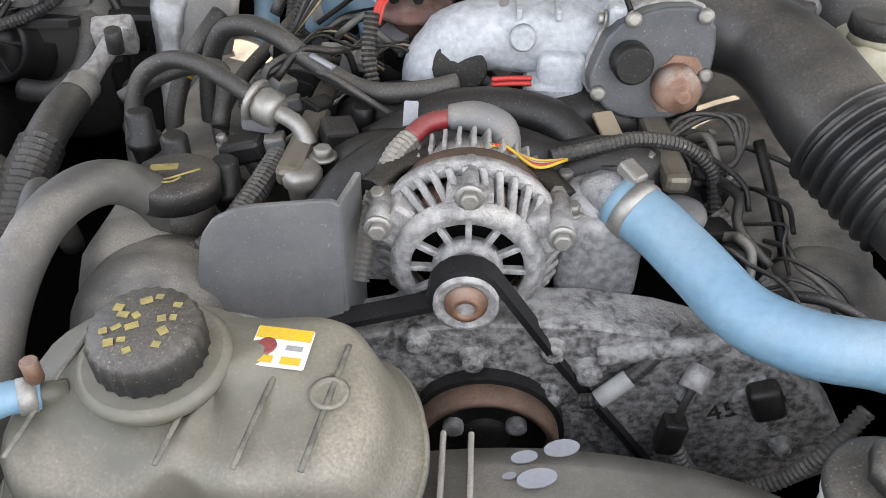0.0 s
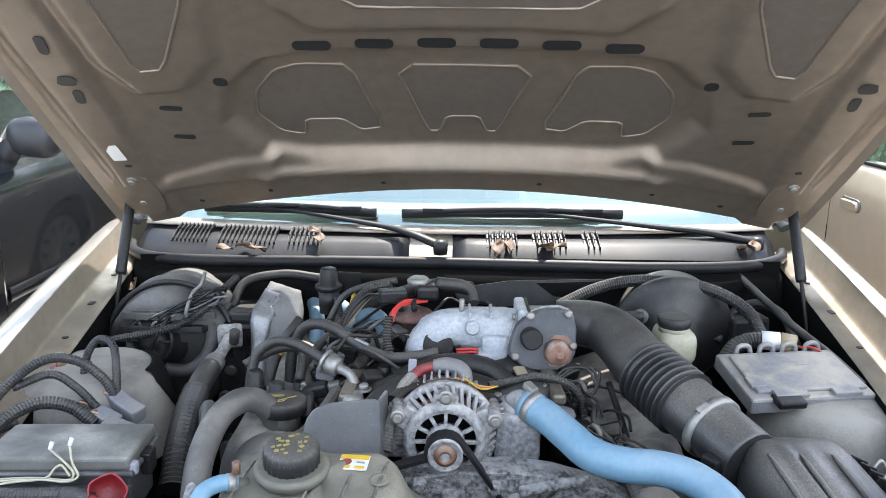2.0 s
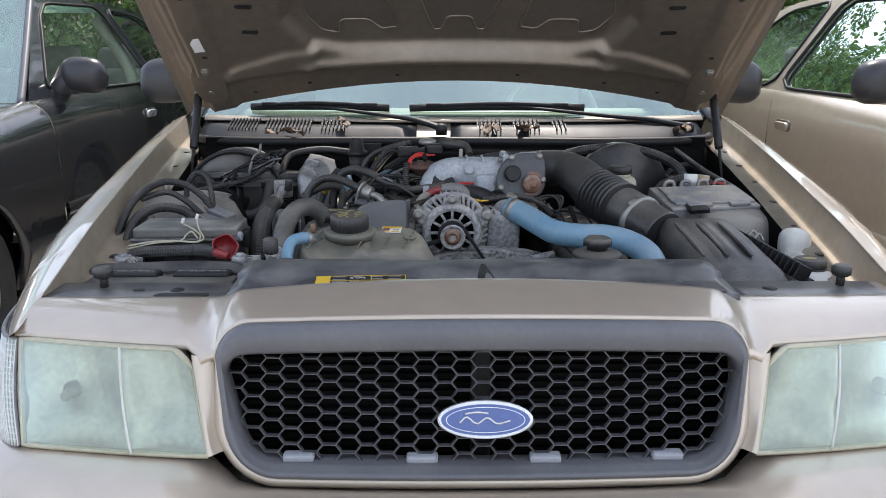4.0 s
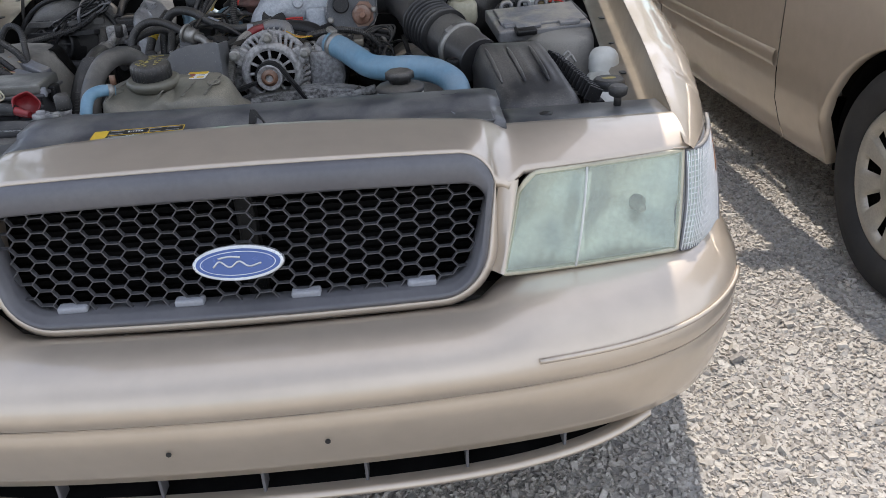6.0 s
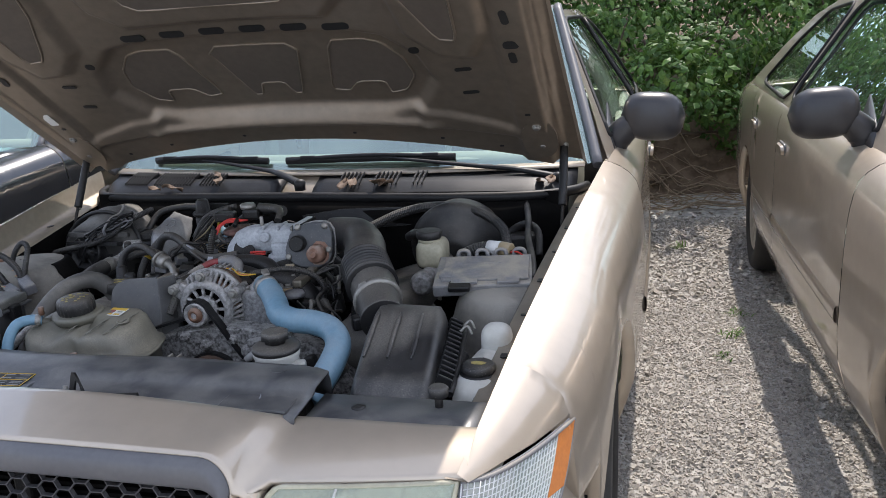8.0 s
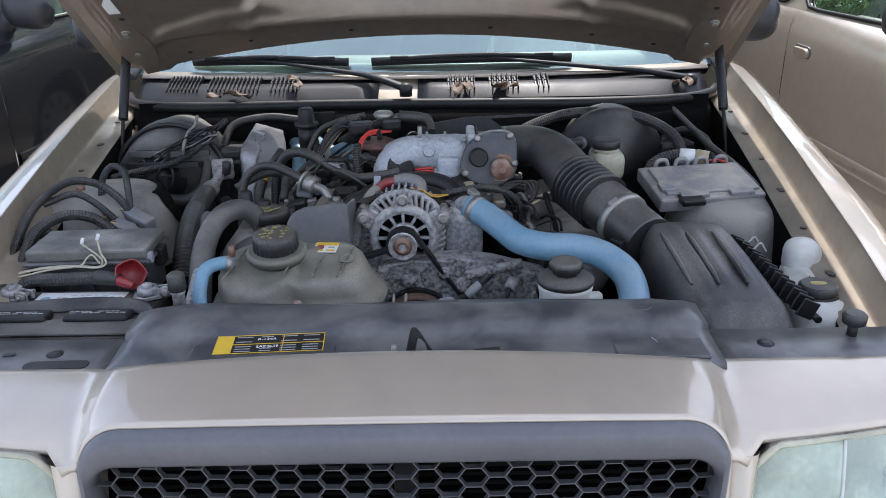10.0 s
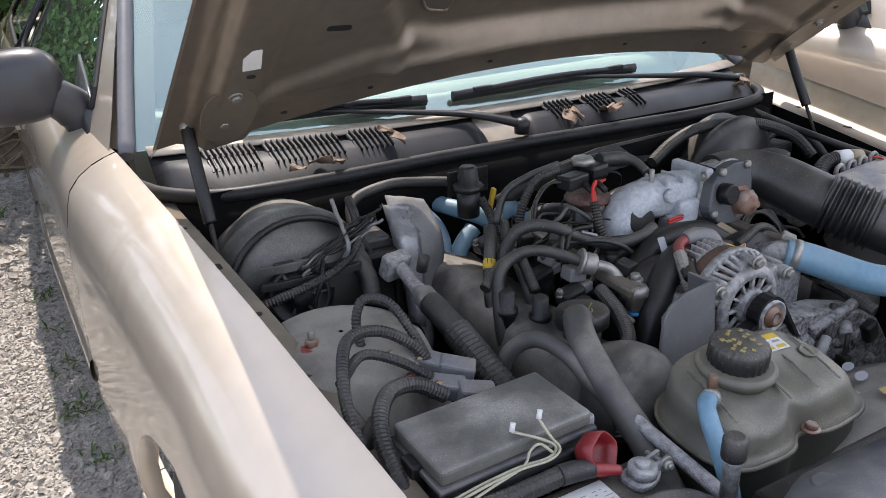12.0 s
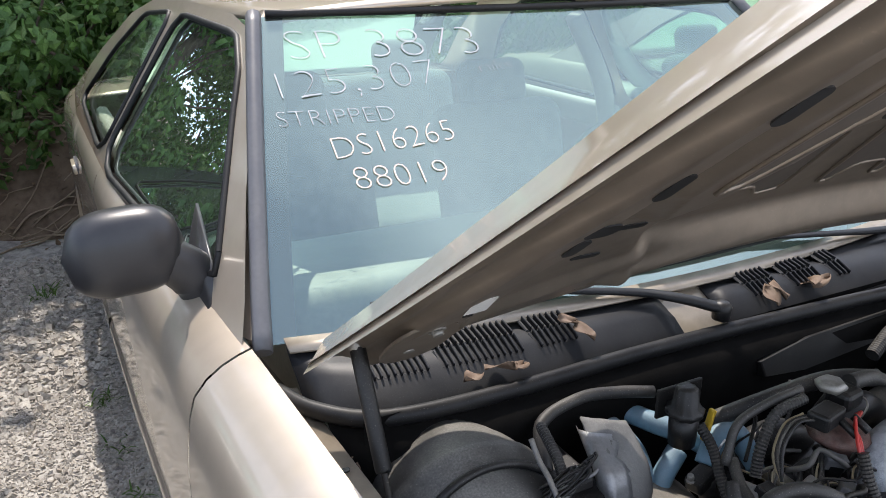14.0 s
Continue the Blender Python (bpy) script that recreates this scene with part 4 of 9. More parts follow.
    for q, n in line:
        k = min(1.0, max(0.0, (abs(q.x) - 0.335) / 0.10))
        k = k * k * (3 - 2 * k)
        drop = 0.0
        row = []
        for (da, za), (db, zb) in zip(prof_mid, prof_out):
            d, z = da + (db - da) * k, za + (zb - za) * k
            wrap = max(0.0, (abs(q.x) - 0.66) / 0.2)
            inward = Vector((0, 1, 0)) if abs(q.x) < 0.6 else (Vector((0, 1, 0)) * (1 - min(1, wrap * 1.4)) - n * min(1, wrap * 1.4)).normalized()
            reach = d * (1 - 0.62 * min(1, wrap))
            p = Vector((q.x, q.y - 0.160, 0)) + inward * reach
            row.append((p.x, p.y, z - 0.03 * max(0.0, wrap - 0.6) * (1 if z > 0.57 else 0)))
        rows.append(row)
    bumper = part("bumper_cover", sheet(rows, flip=False), paint, car, "painted bumper cover with two moulded lines")
    # air slot, its ribs and lower lip
    rows, lip = [], []
    for q, n in line:
        if abs(q.x) > 0.625:
            continue
        k = min(1.0, abs(q.x) / 0.62)
        y = q.y - 0.160
        up = 0.050 * k ** 5
        rows.append([(q.x, y + 0.055, 0.372 + up * 0), (q.x, y + 0.17, 0.36), (q.x, y + 0.17, 0.327 + up), (q.x, y + 0.05, 0.326 + up)])
        lip.append([(q.x, y + 0.075, 0.324 + up), (q.x, y + 0.042, 0.329 + up), (q.x, y + 0.032, 0.325 + up), (q.x, y + 0.034, 0.318 + up), (q.x, y + 0.05, 0.311 + up), (q.x, y + 0.16, 0.305 + up)])
    # near-black lining paints the slot's inner shade
    part("air_slot", sheet(rows), GAP_BLACK, bumper, "dark lower air slot")
    part("lower_lip", sheet(lip), paint, bumper, "slim painted lip below the air slot")
    for k in range(7):
        x = -0.475 + 0.158 * k
        y = float(np.interp(abs(x), *PLAN)) - 0.160
        part("slot_rib", block((0.005, 0.03, 0.05), pose(x, y + 0.066, 0.350), 0.002), BEZEL, bumper)
    # thin line in a darker paint, painting the shade of the moulded crease
    bm = bmesh.new()
    for z, dd in ((0.503, 0.003),):
        tube([(q.x, q.y - 0.160 + 0.004, 0.5035) for q, n in line if abs(q.x) < 0.80], 0.0013, 5, 0, bm=bm)
    part("moulded_line", bm, PAINT_IN, bumper)
    for s in (-1, 1):
        pts = [(q.x, q.y - 0.1585, 0.545) for q, n in line if 0.405 < s * q.x < 0.80]
        part("side_groove", tube(pts, 0.004, 6, 0), paint, bumper)
        # black disc painted as the shade in a bolt hole
        bm = prism(circle(0.004, 10), 0.002, pose(s * 0.113, -0.1525, 0.452, 97, 0, 0))
        part("plate_hole", bm, BLACK_PRINT_HOLE, bumper)
    # header panel: back edge to grille surround and lamp tops
    rim = grille_outline(0.006)
    front = [(x, face_y(x, z) + 0.001, z, 0.0) for x, z in rim[14:8:-1] + rim[8::-1] if x >= -1e-6]
    xs, ys, zs = front[-1][:3]
    front += [(xs + 0.010, ys + 0.002, zs - 0.002, 0.15), (0.408, 0.058, 0.738, 0.5), (0.420, 0.070, 0.746, 0.85)]
    front += [(x, 0.085 + 0.048 * max(0.0, (x - 0.425) / 0.275) ** 1.3, 0.752, 1.0) for x in (0.435 + 0.277 * i / 20 for i in range(21))]
    half = []
    for x, y, z, low in front:
        wide = max(0.0, x - 0.335)
        xb = x if x > 0.435 else min(x, 0.335) + wide * 0.95 if low == 0 else x * 0.985 + 0.0065
        k = min(1.0, max(0.0, (xb - 0.372) / 0.06))
        k = k * k * (3 - 2 * k)
        yb, zb = 0.190 * (1 - k) + 0.228 * k, (0.823 - 0.02 * (xb / 0.4) ** 2) * (1 - k) + 0.782 * k
        row = [(xb, yb + 0.012, zb - 0.024), (xb, yb + 0.004, zb - 0.003)]
        for j in range(13):
            t = j / 12
            bend = t ** (1.0 + 1.1 * min(1.0, wide / 0.05) * (1 - low))
            row.append((xb + (x - xb) * t ** 1.3, yb + (y - yb) * t, zb + (z - zb) * bend + (0.0005 + 0.007 * low) * math.sin(math.pi * t)))
        row += [(x, y - 0.001 + 0.004 * low, z - 0.004 - 0.005 * low), (x, y + 0.012, z - 0.014)]
        half.append(row)
    rows = [[(-x, y, z) for x, y, z in row] for row in half[:0:-1]] + half
    header = part("header_panel", sheet(rows), paint, car, "painted panel between bonnet and grille")
    rows = []
    for top, low, dy in ((0.007, 0.020, 0.05), (0.0065, 0.020, 0.010), (0.0055, 0.012, 0.002), (0.004, 0.004, 0.0), (0.002, 0.002, 0.02)):
        ring = []
        for p, q in zip(grille_outline(top), grille_outline(low)):
            w = min(1.0, max(0.0, (0.73 - p[1]) / 0.04))
            x, z = p[0] + (q[0] - p[0]) * w, p[1] + (q[1] - p[1]) * w
            ring.append((x, face_y(x, z) + dy, z))
        rows.append(ring)
    part("grille_surround", sheet(rows, closed=True), paint, header)
    # dark strips beside the grille, filling towards the lamps
    for s in (-1, 1):
        rows = []
        for j in range(13):
            z = 0.613 + 0.130 * j / 12
            t = (z - 0.612) / 0.136
            xg = 0.296 + math.sqrt(max(0.0, 0.095 ** 2 - (z - 0.662) ** 2)) if z < 0.662 else 0.391 + 0.014 * min(1.0, (z - 0.662) / 0.073)
            xl, yl = 0.392 + 0.033 * t, 0.008 + 0.064 * t
            yg = face_y(xg, z) + 0.010
            rows.append([(s * (xg - 0.012), yg + 0.006, z), (s * xg, yg - 0.001, z), (s * (xg + xl) / 2, (yg + yl) / 2 - 0.004, z), (s * (xl - 0.002), yl - 0.003, z), (s * (xl + 0.002), yl + 0.002, z), (s * (xl + 0.004), yl + 0.045, z)])
        part("lamp_side_strip", sheet(rows, flip=(s > 0)), paint, header)
        part("lamp_filler", block((0.045, 0.03, 0.11), pose(s * 0.408, 0.110, 0.675, -18, 0, 0), 0.006), paint, header)
    # bezel
    rings = [[(x, face_y(x, z) + dy, z) for x, z in grille_outline(grow, inn)] for grow, dy, inn in ((0.003, 0.016, False), (0.003, -0.003, False), (-0.003, -0.012, False), (-0.009, -0.014, False), (0.006, -0.008, True), (0.001, -0.002, True), (0.0, 0.006, True), (0.0, 0.032, True))]
    grille = part("grille", sheet(rings, closed=True), BEZEL, car, "dark grey plastic grille frame")
    part("honeycomb", hex_bars(bmesh.new()), HEX, grille, "thin honeycomb mesh")
    for x in (-0.265, -0.088, 0.088, 0.265):
        bm = block((0.045, 0.02, 0.012), pose(x, face_y(x, 0.60) + 0.018, 0.607), 0.004)
        part("grille_clip", bm, CLIP_PALE, grille, "pale grey moulded clip")
    m = Matrix.Translation((0, -0.004, 0.6745)) @ pose(0, 0, 0, 90 - 18, 0, 0)
    oval_out = [(0.067 * math.cos(2 * math.pi * k / 40), 0.0265 * math.sin(2 * math.pi * k / 40)) for k in range(40)]
    badge = part("badge", prism(oval_out, 0.010, m, 0.003), SILVER, grille, "blue oval badge in a silver rim")
    oval_in = [(0.0615 * math.cos(2 * math.pi * k / 40), 0.0215 * math.sin(2 * math.pi * k / 40)) for k in range(40)]
    part("badge_field", prism(oval_in, 0.0016, m @ pose(0, 0, 0.0096), 0.0006), BADGE_BLUE, badge)
    bm = bmesh.new()
    prism([(0.055 * math.cos(2 * math.pi * k / 40), 0.0178 * math.sin(2 * math.pi * k / 40)) for k in range(40)], 0.0004, m @ pose(0, 0, 0.0112), bm=bm)
    part("badge_ring", bm, SILVER, badge)
    prism_in = prism([(0.0538 * math.cos(2 * math.pi * k / 40), 0.0168 * math.sin(2 * math.pi * k / 40)) for k in range(40)], 0.0006, m @ pose(0, 0, 0.0113))
    part("badge_field", prism_in, BADGE_BLUE, badge)
    bm = bmesh.new()
    for pts in (((-0.036, -0.004), (-0.026, 0.004), (-0.012, -0.005), (0.002, 0.003), (0.016, -0.005), (0.034, -0.001)), ((-0.028, 0.0085), (-0.012, 0.0105), (0.004, 0.009))):
        tube([m @ Vector((x, y, 0.0121)) for x, y in pts], 0.0016, 5, 5, bm=bm)
    part("badge_mark", bm, SILVER, badge, "silver curved strokes")
    # near-black body added behind the mesh to block light through its openings
    bm = block((0.90, 0.03, 0.34), pose(0, 0.17, 0.60), 0.004)
    cond = part("condenser", bm, GAP_BLACK, car, "black condenser behind the grille")
    fin = part("condenser_fin", block((0.86, 0.012, 0.006), pose(0, 0.150, 0.46), 0), GAP_BLACK, cond)
    for k in range(1, 22):
        more = fin.copy()
        scene.collection.objects.link(more)
        more.location.z += 0.0145 * k
    part("hood_latch_post", block((0.03, 0.03, 0.26), pose(0.0, 0.10, 0.64), 0.006), IRON, cond)
    part("crash_beam", block((1.1, 0.05, 0.09), pose(0, 0.06, 0.52), 0.01), IRON, cond)
    # lamps
    for s in (-1, 1):
        lamp = part("headlight", sheet(lamp_patch(s), flip=(s < 0)), LENS, car, "yellowed hazy headlight lens")
        rows = lamp_patch(s, n=28)
        bowl = []
        for i, row in enumerate(rows):
            t = i / (len(rows) - 1)
            u = (t * 2.35) % 1.0 if t < 0.425 else (t - 0.425) / 0.575
            cup = 0.018 + 0.050 * (1 - (2 * min(1.0, u) - 1) ** 2)
            bowl.append([Vector(row[0]) + Vector((0, 0.004, 0))] + [Vector(p) + Vector((0, cup * (0.55 + 0.45 * math.sin(math.pi * j / 8)) + (0.010 if j in (2, 3) else 0.0) + 0.003 * math.sin(i * 2.9), 0)) for j, p in enumerate(row)] + [Vector(row[-1]) + Vector((0, 0.004, 0))])
        part("reflector", sheet(bowl, flip=(s < 0)), REFLECTOR, lamp, "silvered bowl")
        edge = [Vector(r[0]) for r in rows] + [Vector(p) for p in rows[-1][1:]] + [Vector(r[-1]) for r in rows[::-1][1:]] + [Vector(p) for p in rows[0][::-1][1:]]
        part("lens_rim", tube([p + Vector((0, 0.004, 0)) for p in edge], 0.0045, 6, 0, caps=False), CREAM, lamp, "yellowed lens rim")
        mid = [Vector(p) + Vector((0, -0.001, 0)) for p in lamp_patch(s)[4]]
        part("lens_divider", tube(mid, 0.002, 6, 2), WHITE_PLASTIC, lamp)
        for dx, r in ((0.10, 0.05), (0.21, 0.055)):
            c = Vector((s * (0.42 + dx), 0.085 + 0.1 * dx, 0.675))
            part("bulb", lathe([(0.012, 0), (0.014, 0.010), (0.009, 0.014), (0.008, 0.034), (0.004, 0.038)], toward(c + Vector((0, 0.03, -0.012)), c + Vector((0, -0.3, -0.012))), 16), STEEL, lamp)
        mk = part("corner_lamp", sheet(marker_patch(s), flip=(s < 0)), MARKER_LENS, car, "clear ribbed corner lamp")
        mk.visible_shadow = lamp.visible_shadow = False
        rows = marker_patch(s, 0.010)
        part("reflector", sheet(rows, flip=(s < 0)), CORNER_BACK, mk)
        bm = bmesh.new()
        grid = marker_patch(s, -0.0005)
        for i in range(31):
            f, j = i / 30 * 10, min(9, int(i / 30 * 10))
            tube([Vector(p).lerp(Vector(q), f - j) for p, q in zip(grid[j], grid[j + 1])], 0.0013, 4, 1, bm=bm)
        for i in range(1, 18):
            f, j = i / 18 * 6, min(5, int(i / 18 * 6))
            tube([Vector(row[j]).lerp(Vector(row[j + 1]), f - j) for row in grid], 0.0010, 4, 1, bm=bm)
        part("lens_ribs", bm, RIB_CLEAR, mk, "fine moulded ribs")
        am = [[Vector(p) + Vector((s * 0.002, -0.001, 0)) for p in row[3:7]] for row in marker_patch(s)[8:11]]
        part("amber_reflector", sheet(am, flip=(s < 0), thick=0.0), AMBER, mk, "orange side reflector")
        rows = marker_patch(s)
        edge = [Vector(r[0]) for r in rows] + [Vector(p) for p in rows[-1][1:]] + [Vector(r[-1]) for r in rows[::-1][1:]] + [Vector(p) for p in rows[0][::-1][1:]]
        part("lens_rim", tube([p + Vector((0, 0.003, 0)) for p in edge], 0.004, 6, 0, caps=False), GREY_PLASTIC, mk)
    # bay walls, floor and bulkhead
    for s in (-1, 1):
        rows, apron = [], []
        for k in range(19):
            y = 0.24 + 1.26 * k / 18
            x, z = top_x(y), top_z(y)
            rows.append([(s * (x + 0.002), y, z), (s * (x - 0.002), y, z - 0.012), (s * (x - 0.006), y, z - 0.055), (s * (x - 0.012), y, z - 0.063), (s * (x - 0.055), y, z - 0.066), (s * (x - 0.060), y, z - 0.075)])
            apron.append([(s * (x - 0.060), y, z - 0.074), (s * (x - 0.065), y, 0.62), (s * (x - 0.10), y, 0.40)])
        part("fender_apron", sheet(apron, flip=(s > 0)), GAP_BLACK, car, "near-black fender apron")
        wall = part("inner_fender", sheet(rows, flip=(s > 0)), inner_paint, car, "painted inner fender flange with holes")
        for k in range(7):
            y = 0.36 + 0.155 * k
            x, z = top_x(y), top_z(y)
            # no hole is cut: a black plate paints its shade
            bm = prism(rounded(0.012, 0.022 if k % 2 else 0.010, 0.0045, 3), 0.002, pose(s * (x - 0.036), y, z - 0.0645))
            part("flange_hole", bm, BLACK_PRINT_HOLE, wall)
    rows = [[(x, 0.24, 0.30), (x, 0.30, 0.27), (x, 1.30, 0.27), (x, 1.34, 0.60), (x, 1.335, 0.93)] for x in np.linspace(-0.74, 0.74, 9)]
    # floor coloured near-black so the depths of the bay read as shaded
    part("bay_floor", sheet(rows), GAP_BLACK, car)
    # bonnet
    if dark:
        rows = [[(k * (top_x(y) - 0.006), y, top_z(y) + 0.045 * (1 - k * k) - 0.004) for k in (-1 + 2 * i / 16 for i in range(17))] for y in (0.16 + 1.30 * j / 14 for j in range(15))]
        part("hood", sheet(rows, thick=0.01), paint, car, "closed black bonnet")
        return car
    hood = part("hood", hood_outer(), paint, car, "raised bonnet")
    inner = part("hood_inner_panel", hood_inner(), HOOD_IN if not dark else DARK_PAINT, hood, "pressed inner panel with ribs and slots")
    if not dark:
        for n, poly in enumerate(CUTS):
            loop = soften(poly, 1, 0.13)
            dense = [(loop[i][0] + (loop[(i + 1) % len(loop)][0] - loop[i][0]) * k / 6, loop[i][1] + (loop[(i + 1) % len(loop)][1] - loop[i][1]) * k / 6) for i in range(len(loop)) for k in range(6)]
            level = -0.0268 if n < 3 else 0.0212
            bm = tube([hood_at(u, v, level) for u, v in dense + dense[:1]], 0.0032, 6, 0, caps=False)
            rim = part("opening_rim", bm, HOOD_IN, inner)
            # the inset lies flush; its darker colour paints the recess shade
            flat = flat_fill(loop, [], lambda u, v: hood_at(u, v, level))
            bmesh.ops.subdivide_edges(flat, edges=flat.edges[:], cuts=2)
            part("skin_pocket", flat, RECESS_SHADE, inner, "flat brown inset, darkened as a shaded recess")
        for k in range(6):
            part("slot", oval(-0.263 + 0.106 * k, 0.613, 0.066, 0.022, 0.0015), BLACK_PRINT_HOLE, inner)
        for s in (-1, 1):
            for u, v, w, l, h, turn in ((0.435, 0.532, 0.026, 0.021, 0.0015, 0), (0.541, 0.467, 0.042, 0.012, 0.0015, 4), (0.543, 0.373, 0.042, 0.012, 0.0015, 4), (0.674, 0.589, 0.036, 0.024, 0.0135, 0), (0.672, 0.542, 0.017, 0.036, 0.0135, 6), (0.672, 0.683, 0.017, 0.042, 0.0135, 6), (0.69, 0.82, 0.017, 0.042, 0.0135, 6), (0.675, 0.30, 0.014, 0.008, 0.0135, 0), (0.58, 0.115, 0.012, 0.007, 0.0015, 0)):
                part("slot", oval(s * u, v, w, l, h, turn * s), BLACK_PRINT_HOLE, inner)
            for u, v in ((0.690, 0.238), (0.697, 0.147)):
                p = hood_at(s * u, v, 0.012)
                part("hinge_bolt", bolt(p, HOOD_N, 0.008, 0.008), STEEL, inner)
            # hinge plate
            bm = prism(soften([(-0.04, -0.08), (0.04, -0.08), (0.05, 0.05), (0.0, 0.10), (-0.05, 0.05)], 2), 0.004, Matrix.Translation(hood_at(s * 0.693, 0.175, 0.0125)) @ Matrix((Vector((1, 0, 0)), HOOD_V, HOOD_N)).transposed().to_4x4())
            part("hinge_plate", bm, HOOD_IN, inner)
        for u, v in ((-0.17, 0.135), (0.17, 0.135), (-0.42, 0.11), (0.42, 0.11)):
            part("slot", oval(u, v + 0.04, 0.011, 0.007, 0.0015), BLACK_PRINT_HOLE, inner)
        m = Matrix.Translation(hood_at(-0.682, 0.352, 0.0138)) @ Matrix((Vector((1, 0, 0)), HOOD_V, HOOD_N)).transposed().to_4x4()
        part("sticker", prism(rounded(0.028, 0.05, 0.002), 0.0006, m @ pose(0, 0, 0, 0, 0, 6)), WHITE, inner, "small pale sticker")
        for s in (-1, 1):
            # gas spring
            top, foot = Vector((s * 0.748, 1.325, 1.058)), Vector((s * 0.750, 1.175, 0.79))
            mid = top.lerp(foot, 0.56)
            st = part("gas_strut", rod(top, mid, 0.0115, sides=14), PLASTIC_CLEAN, car, "black gas strut holding the bonnet")
            part("strut_rod", rod(mid, foot, 0.0045, sides=10), IRON, st)
            part("ball_end", lathe([(0.006, -0.012), (0.012, -0.006), (0.012, 0.006), (0.006, 0.012)], Matrix.Translation(top) @ pose(0, 0, 0, 0, 90, 0), 12), STEEL, st)
    return car

# ---- ground ----
GRAVEL = material("pale_limestone_gravel", (0.36, 0.34, 0.31), 0.9, 0.0, (0.24, 0.23, 0.215), 70, 1.0, bump=1.0, bump_scale=190, dust=(0.47, 0.45, 0.41), dust_amount=0.6, dust_scale=25)
rows = []
edge = [-400, -60, -15, -8] + [-5 + 0.25 * k for k in range(41)] + [8, 15, 60, 400]
for y in edge:
    rows.append([(x, y, -0.006 + 0.012 * noise.noise((x * 1.3, y * 1.3, 0)) + (0.35 * max(0.0, min(1.0, (y - 5.6) / 2.2)) ** 1.5 if abs(x) < 60 else 0)) for x in edge])
ground = solo("ground", sheet(rows), GRAVEL, "pale crushed limestone gravel yard", "ground", kind="structure")

# ---- the three cars ----
car = build_car("sedan", PAINT, PAINT_IN, "beige metallic sedan parked on gravel with its bonnet raised")
neighbour = copy_thing(car, Matrix.Translation((2.43, -0.07, 0)) @ pose(0, 0, 0, 0, 0, -1.2))
tagged(neighbour, "matching beige sedan with wheel covers parked alongside", "car")
dark_car = build_car("dark_sedan", DARK_PAINT, DARK_PAINT, "black sedan with grey mirror parked alongside", True)
dark_car.matrix_basis = Matrix.Translation((-2.58, 0.75, 0))

# ---- engine bay, back to front ----
def hose(name, label, points, r, mat=RUBBER, rib=0.0, category="hose", sides=10, steps=6, pitch=0.006):
    """A hose or loom; a rib gives it the fine rings of split conduit."""
    rib, pitch = rib * 0.75, min(pitch, 0.0052)
    return solo(name, tube(points, r, sides, steps, rib, pitch), mat, label, category)


# cowl
SEAL_X = (-0.82, -0.785, -0.70, -0.515, -0.265, -0.03, 0.23, 0.43, 0.655, 0.76, 0.80)
SEAL_Y = (1.50, 1.42, 1.352, 1.335, 1.340, 1.335, 1.322, 1.312, 1.335, 1.405, 1.48)


def seal_y(x):
    return float(np.interp(x, SEAL_X, SEAL_Y))


cowl = thing("cowl_panel", "black plastic cowl panel with air slots below the windscreen", "cowl panel", (0, 1.4, 0.93))
for x0, x1 in ((-0.79, -0.12), (-0.015, 0.77)):
    rows = []
    for i in range(25):
        x = x0 + (x1 - x0) * i / 24
        a, b = seal_y(x) + 0.004, screen_y(x, 0.98) - 0.012
        end = min(1.0, min(x - x0, x1 - x) / 0.03) * 0.012
        rows.append([(x, a, 0.903), (x, a + 0.01, 0.912), (x, a + 0.4 * (b - a), 0.935 + end), (x, a + 0.62 * (b - a), 0.944 + end), (x, a + 0.8 * (b - a), 0.952), (x, b, 0.968)])
    part("panel", sheet(rows, thick=0.004), COWL, cowl)
rows = [[(x, seal_y(x) + 0.02, 0.905), (x, 1.39, 0.932), (x, screen_y(x, 0.98) - 0.01, 0.964)] for x in np.linspace(-0.15, 0.03, 8)]
part("metal_strip", sheet(rows), PAINT_IN, cowl, "beige painted strip between the panels")
rows = [[(x, screen_y(x, 0.98) - 0.035, 0.9655), (x, screen_y(x, 0.98) - 0.002, 0.976)] for x in np.linspace(-0.79, 0.79, 24)]
part("glass_seat", sheet(rows, thick=0.004), PAINT_IN, cowl, "beige painted edge at the glass")


def slots(x0, x1, n):
    for k in range(n):
        x = x0 + (x1 - x0) * (k + 0.5) / n
        a, b = seal_y(x) + 0.004, screen_y(x, 0.98) - 0.012
        for t0, t1, z0, z1 in ((0.34, 0.58, 0.943, 0.9585), (0.60, 0.84, 0.959, 0.9665)):
            w = 0.30 * (x1 - x0) / n
            p, q = Vector((x, a + t0 * (b - a), z0)), Vector((x, a + t1 * (b - a), z1))
            m = Matrix.Translation((p + q) / 2) @ pose(0, 0, 0, math.degrees(math.atan2(q.z - p.z, q.y - p.y)), 0, 0)
            # black bar in place of an opening, its shade put in as colour
            part("air_slot", block((2 * w, (q - p).length, 0.006), m, 0.002, 1), BLACK_PRINT_HOLE, cowl)
            part("slot_fin", block((0.0034, (q - p).length, 0.012), m @ pose(1.6 * w, 0, 0.004), 0.001, 1), COWL, cowl)


for g in ((-0.70, -0.605, 9), (-0.585, -0.44, 13), (-0.415, -0.335, 7), (0.06, 0.135, 6), (0.17, 0.25, 6), (0.29, 0.33, 3)):
    slots(*g)
seal = solo("bonnet_seal", tube([(x, y - 0.006, 0.918) for x, y in zip(SEAL_X, SEAL_Y)], 0.013, 10, 5, flat=1.1), SEAL, "black rubber seal along the cowl", "rubber seal")
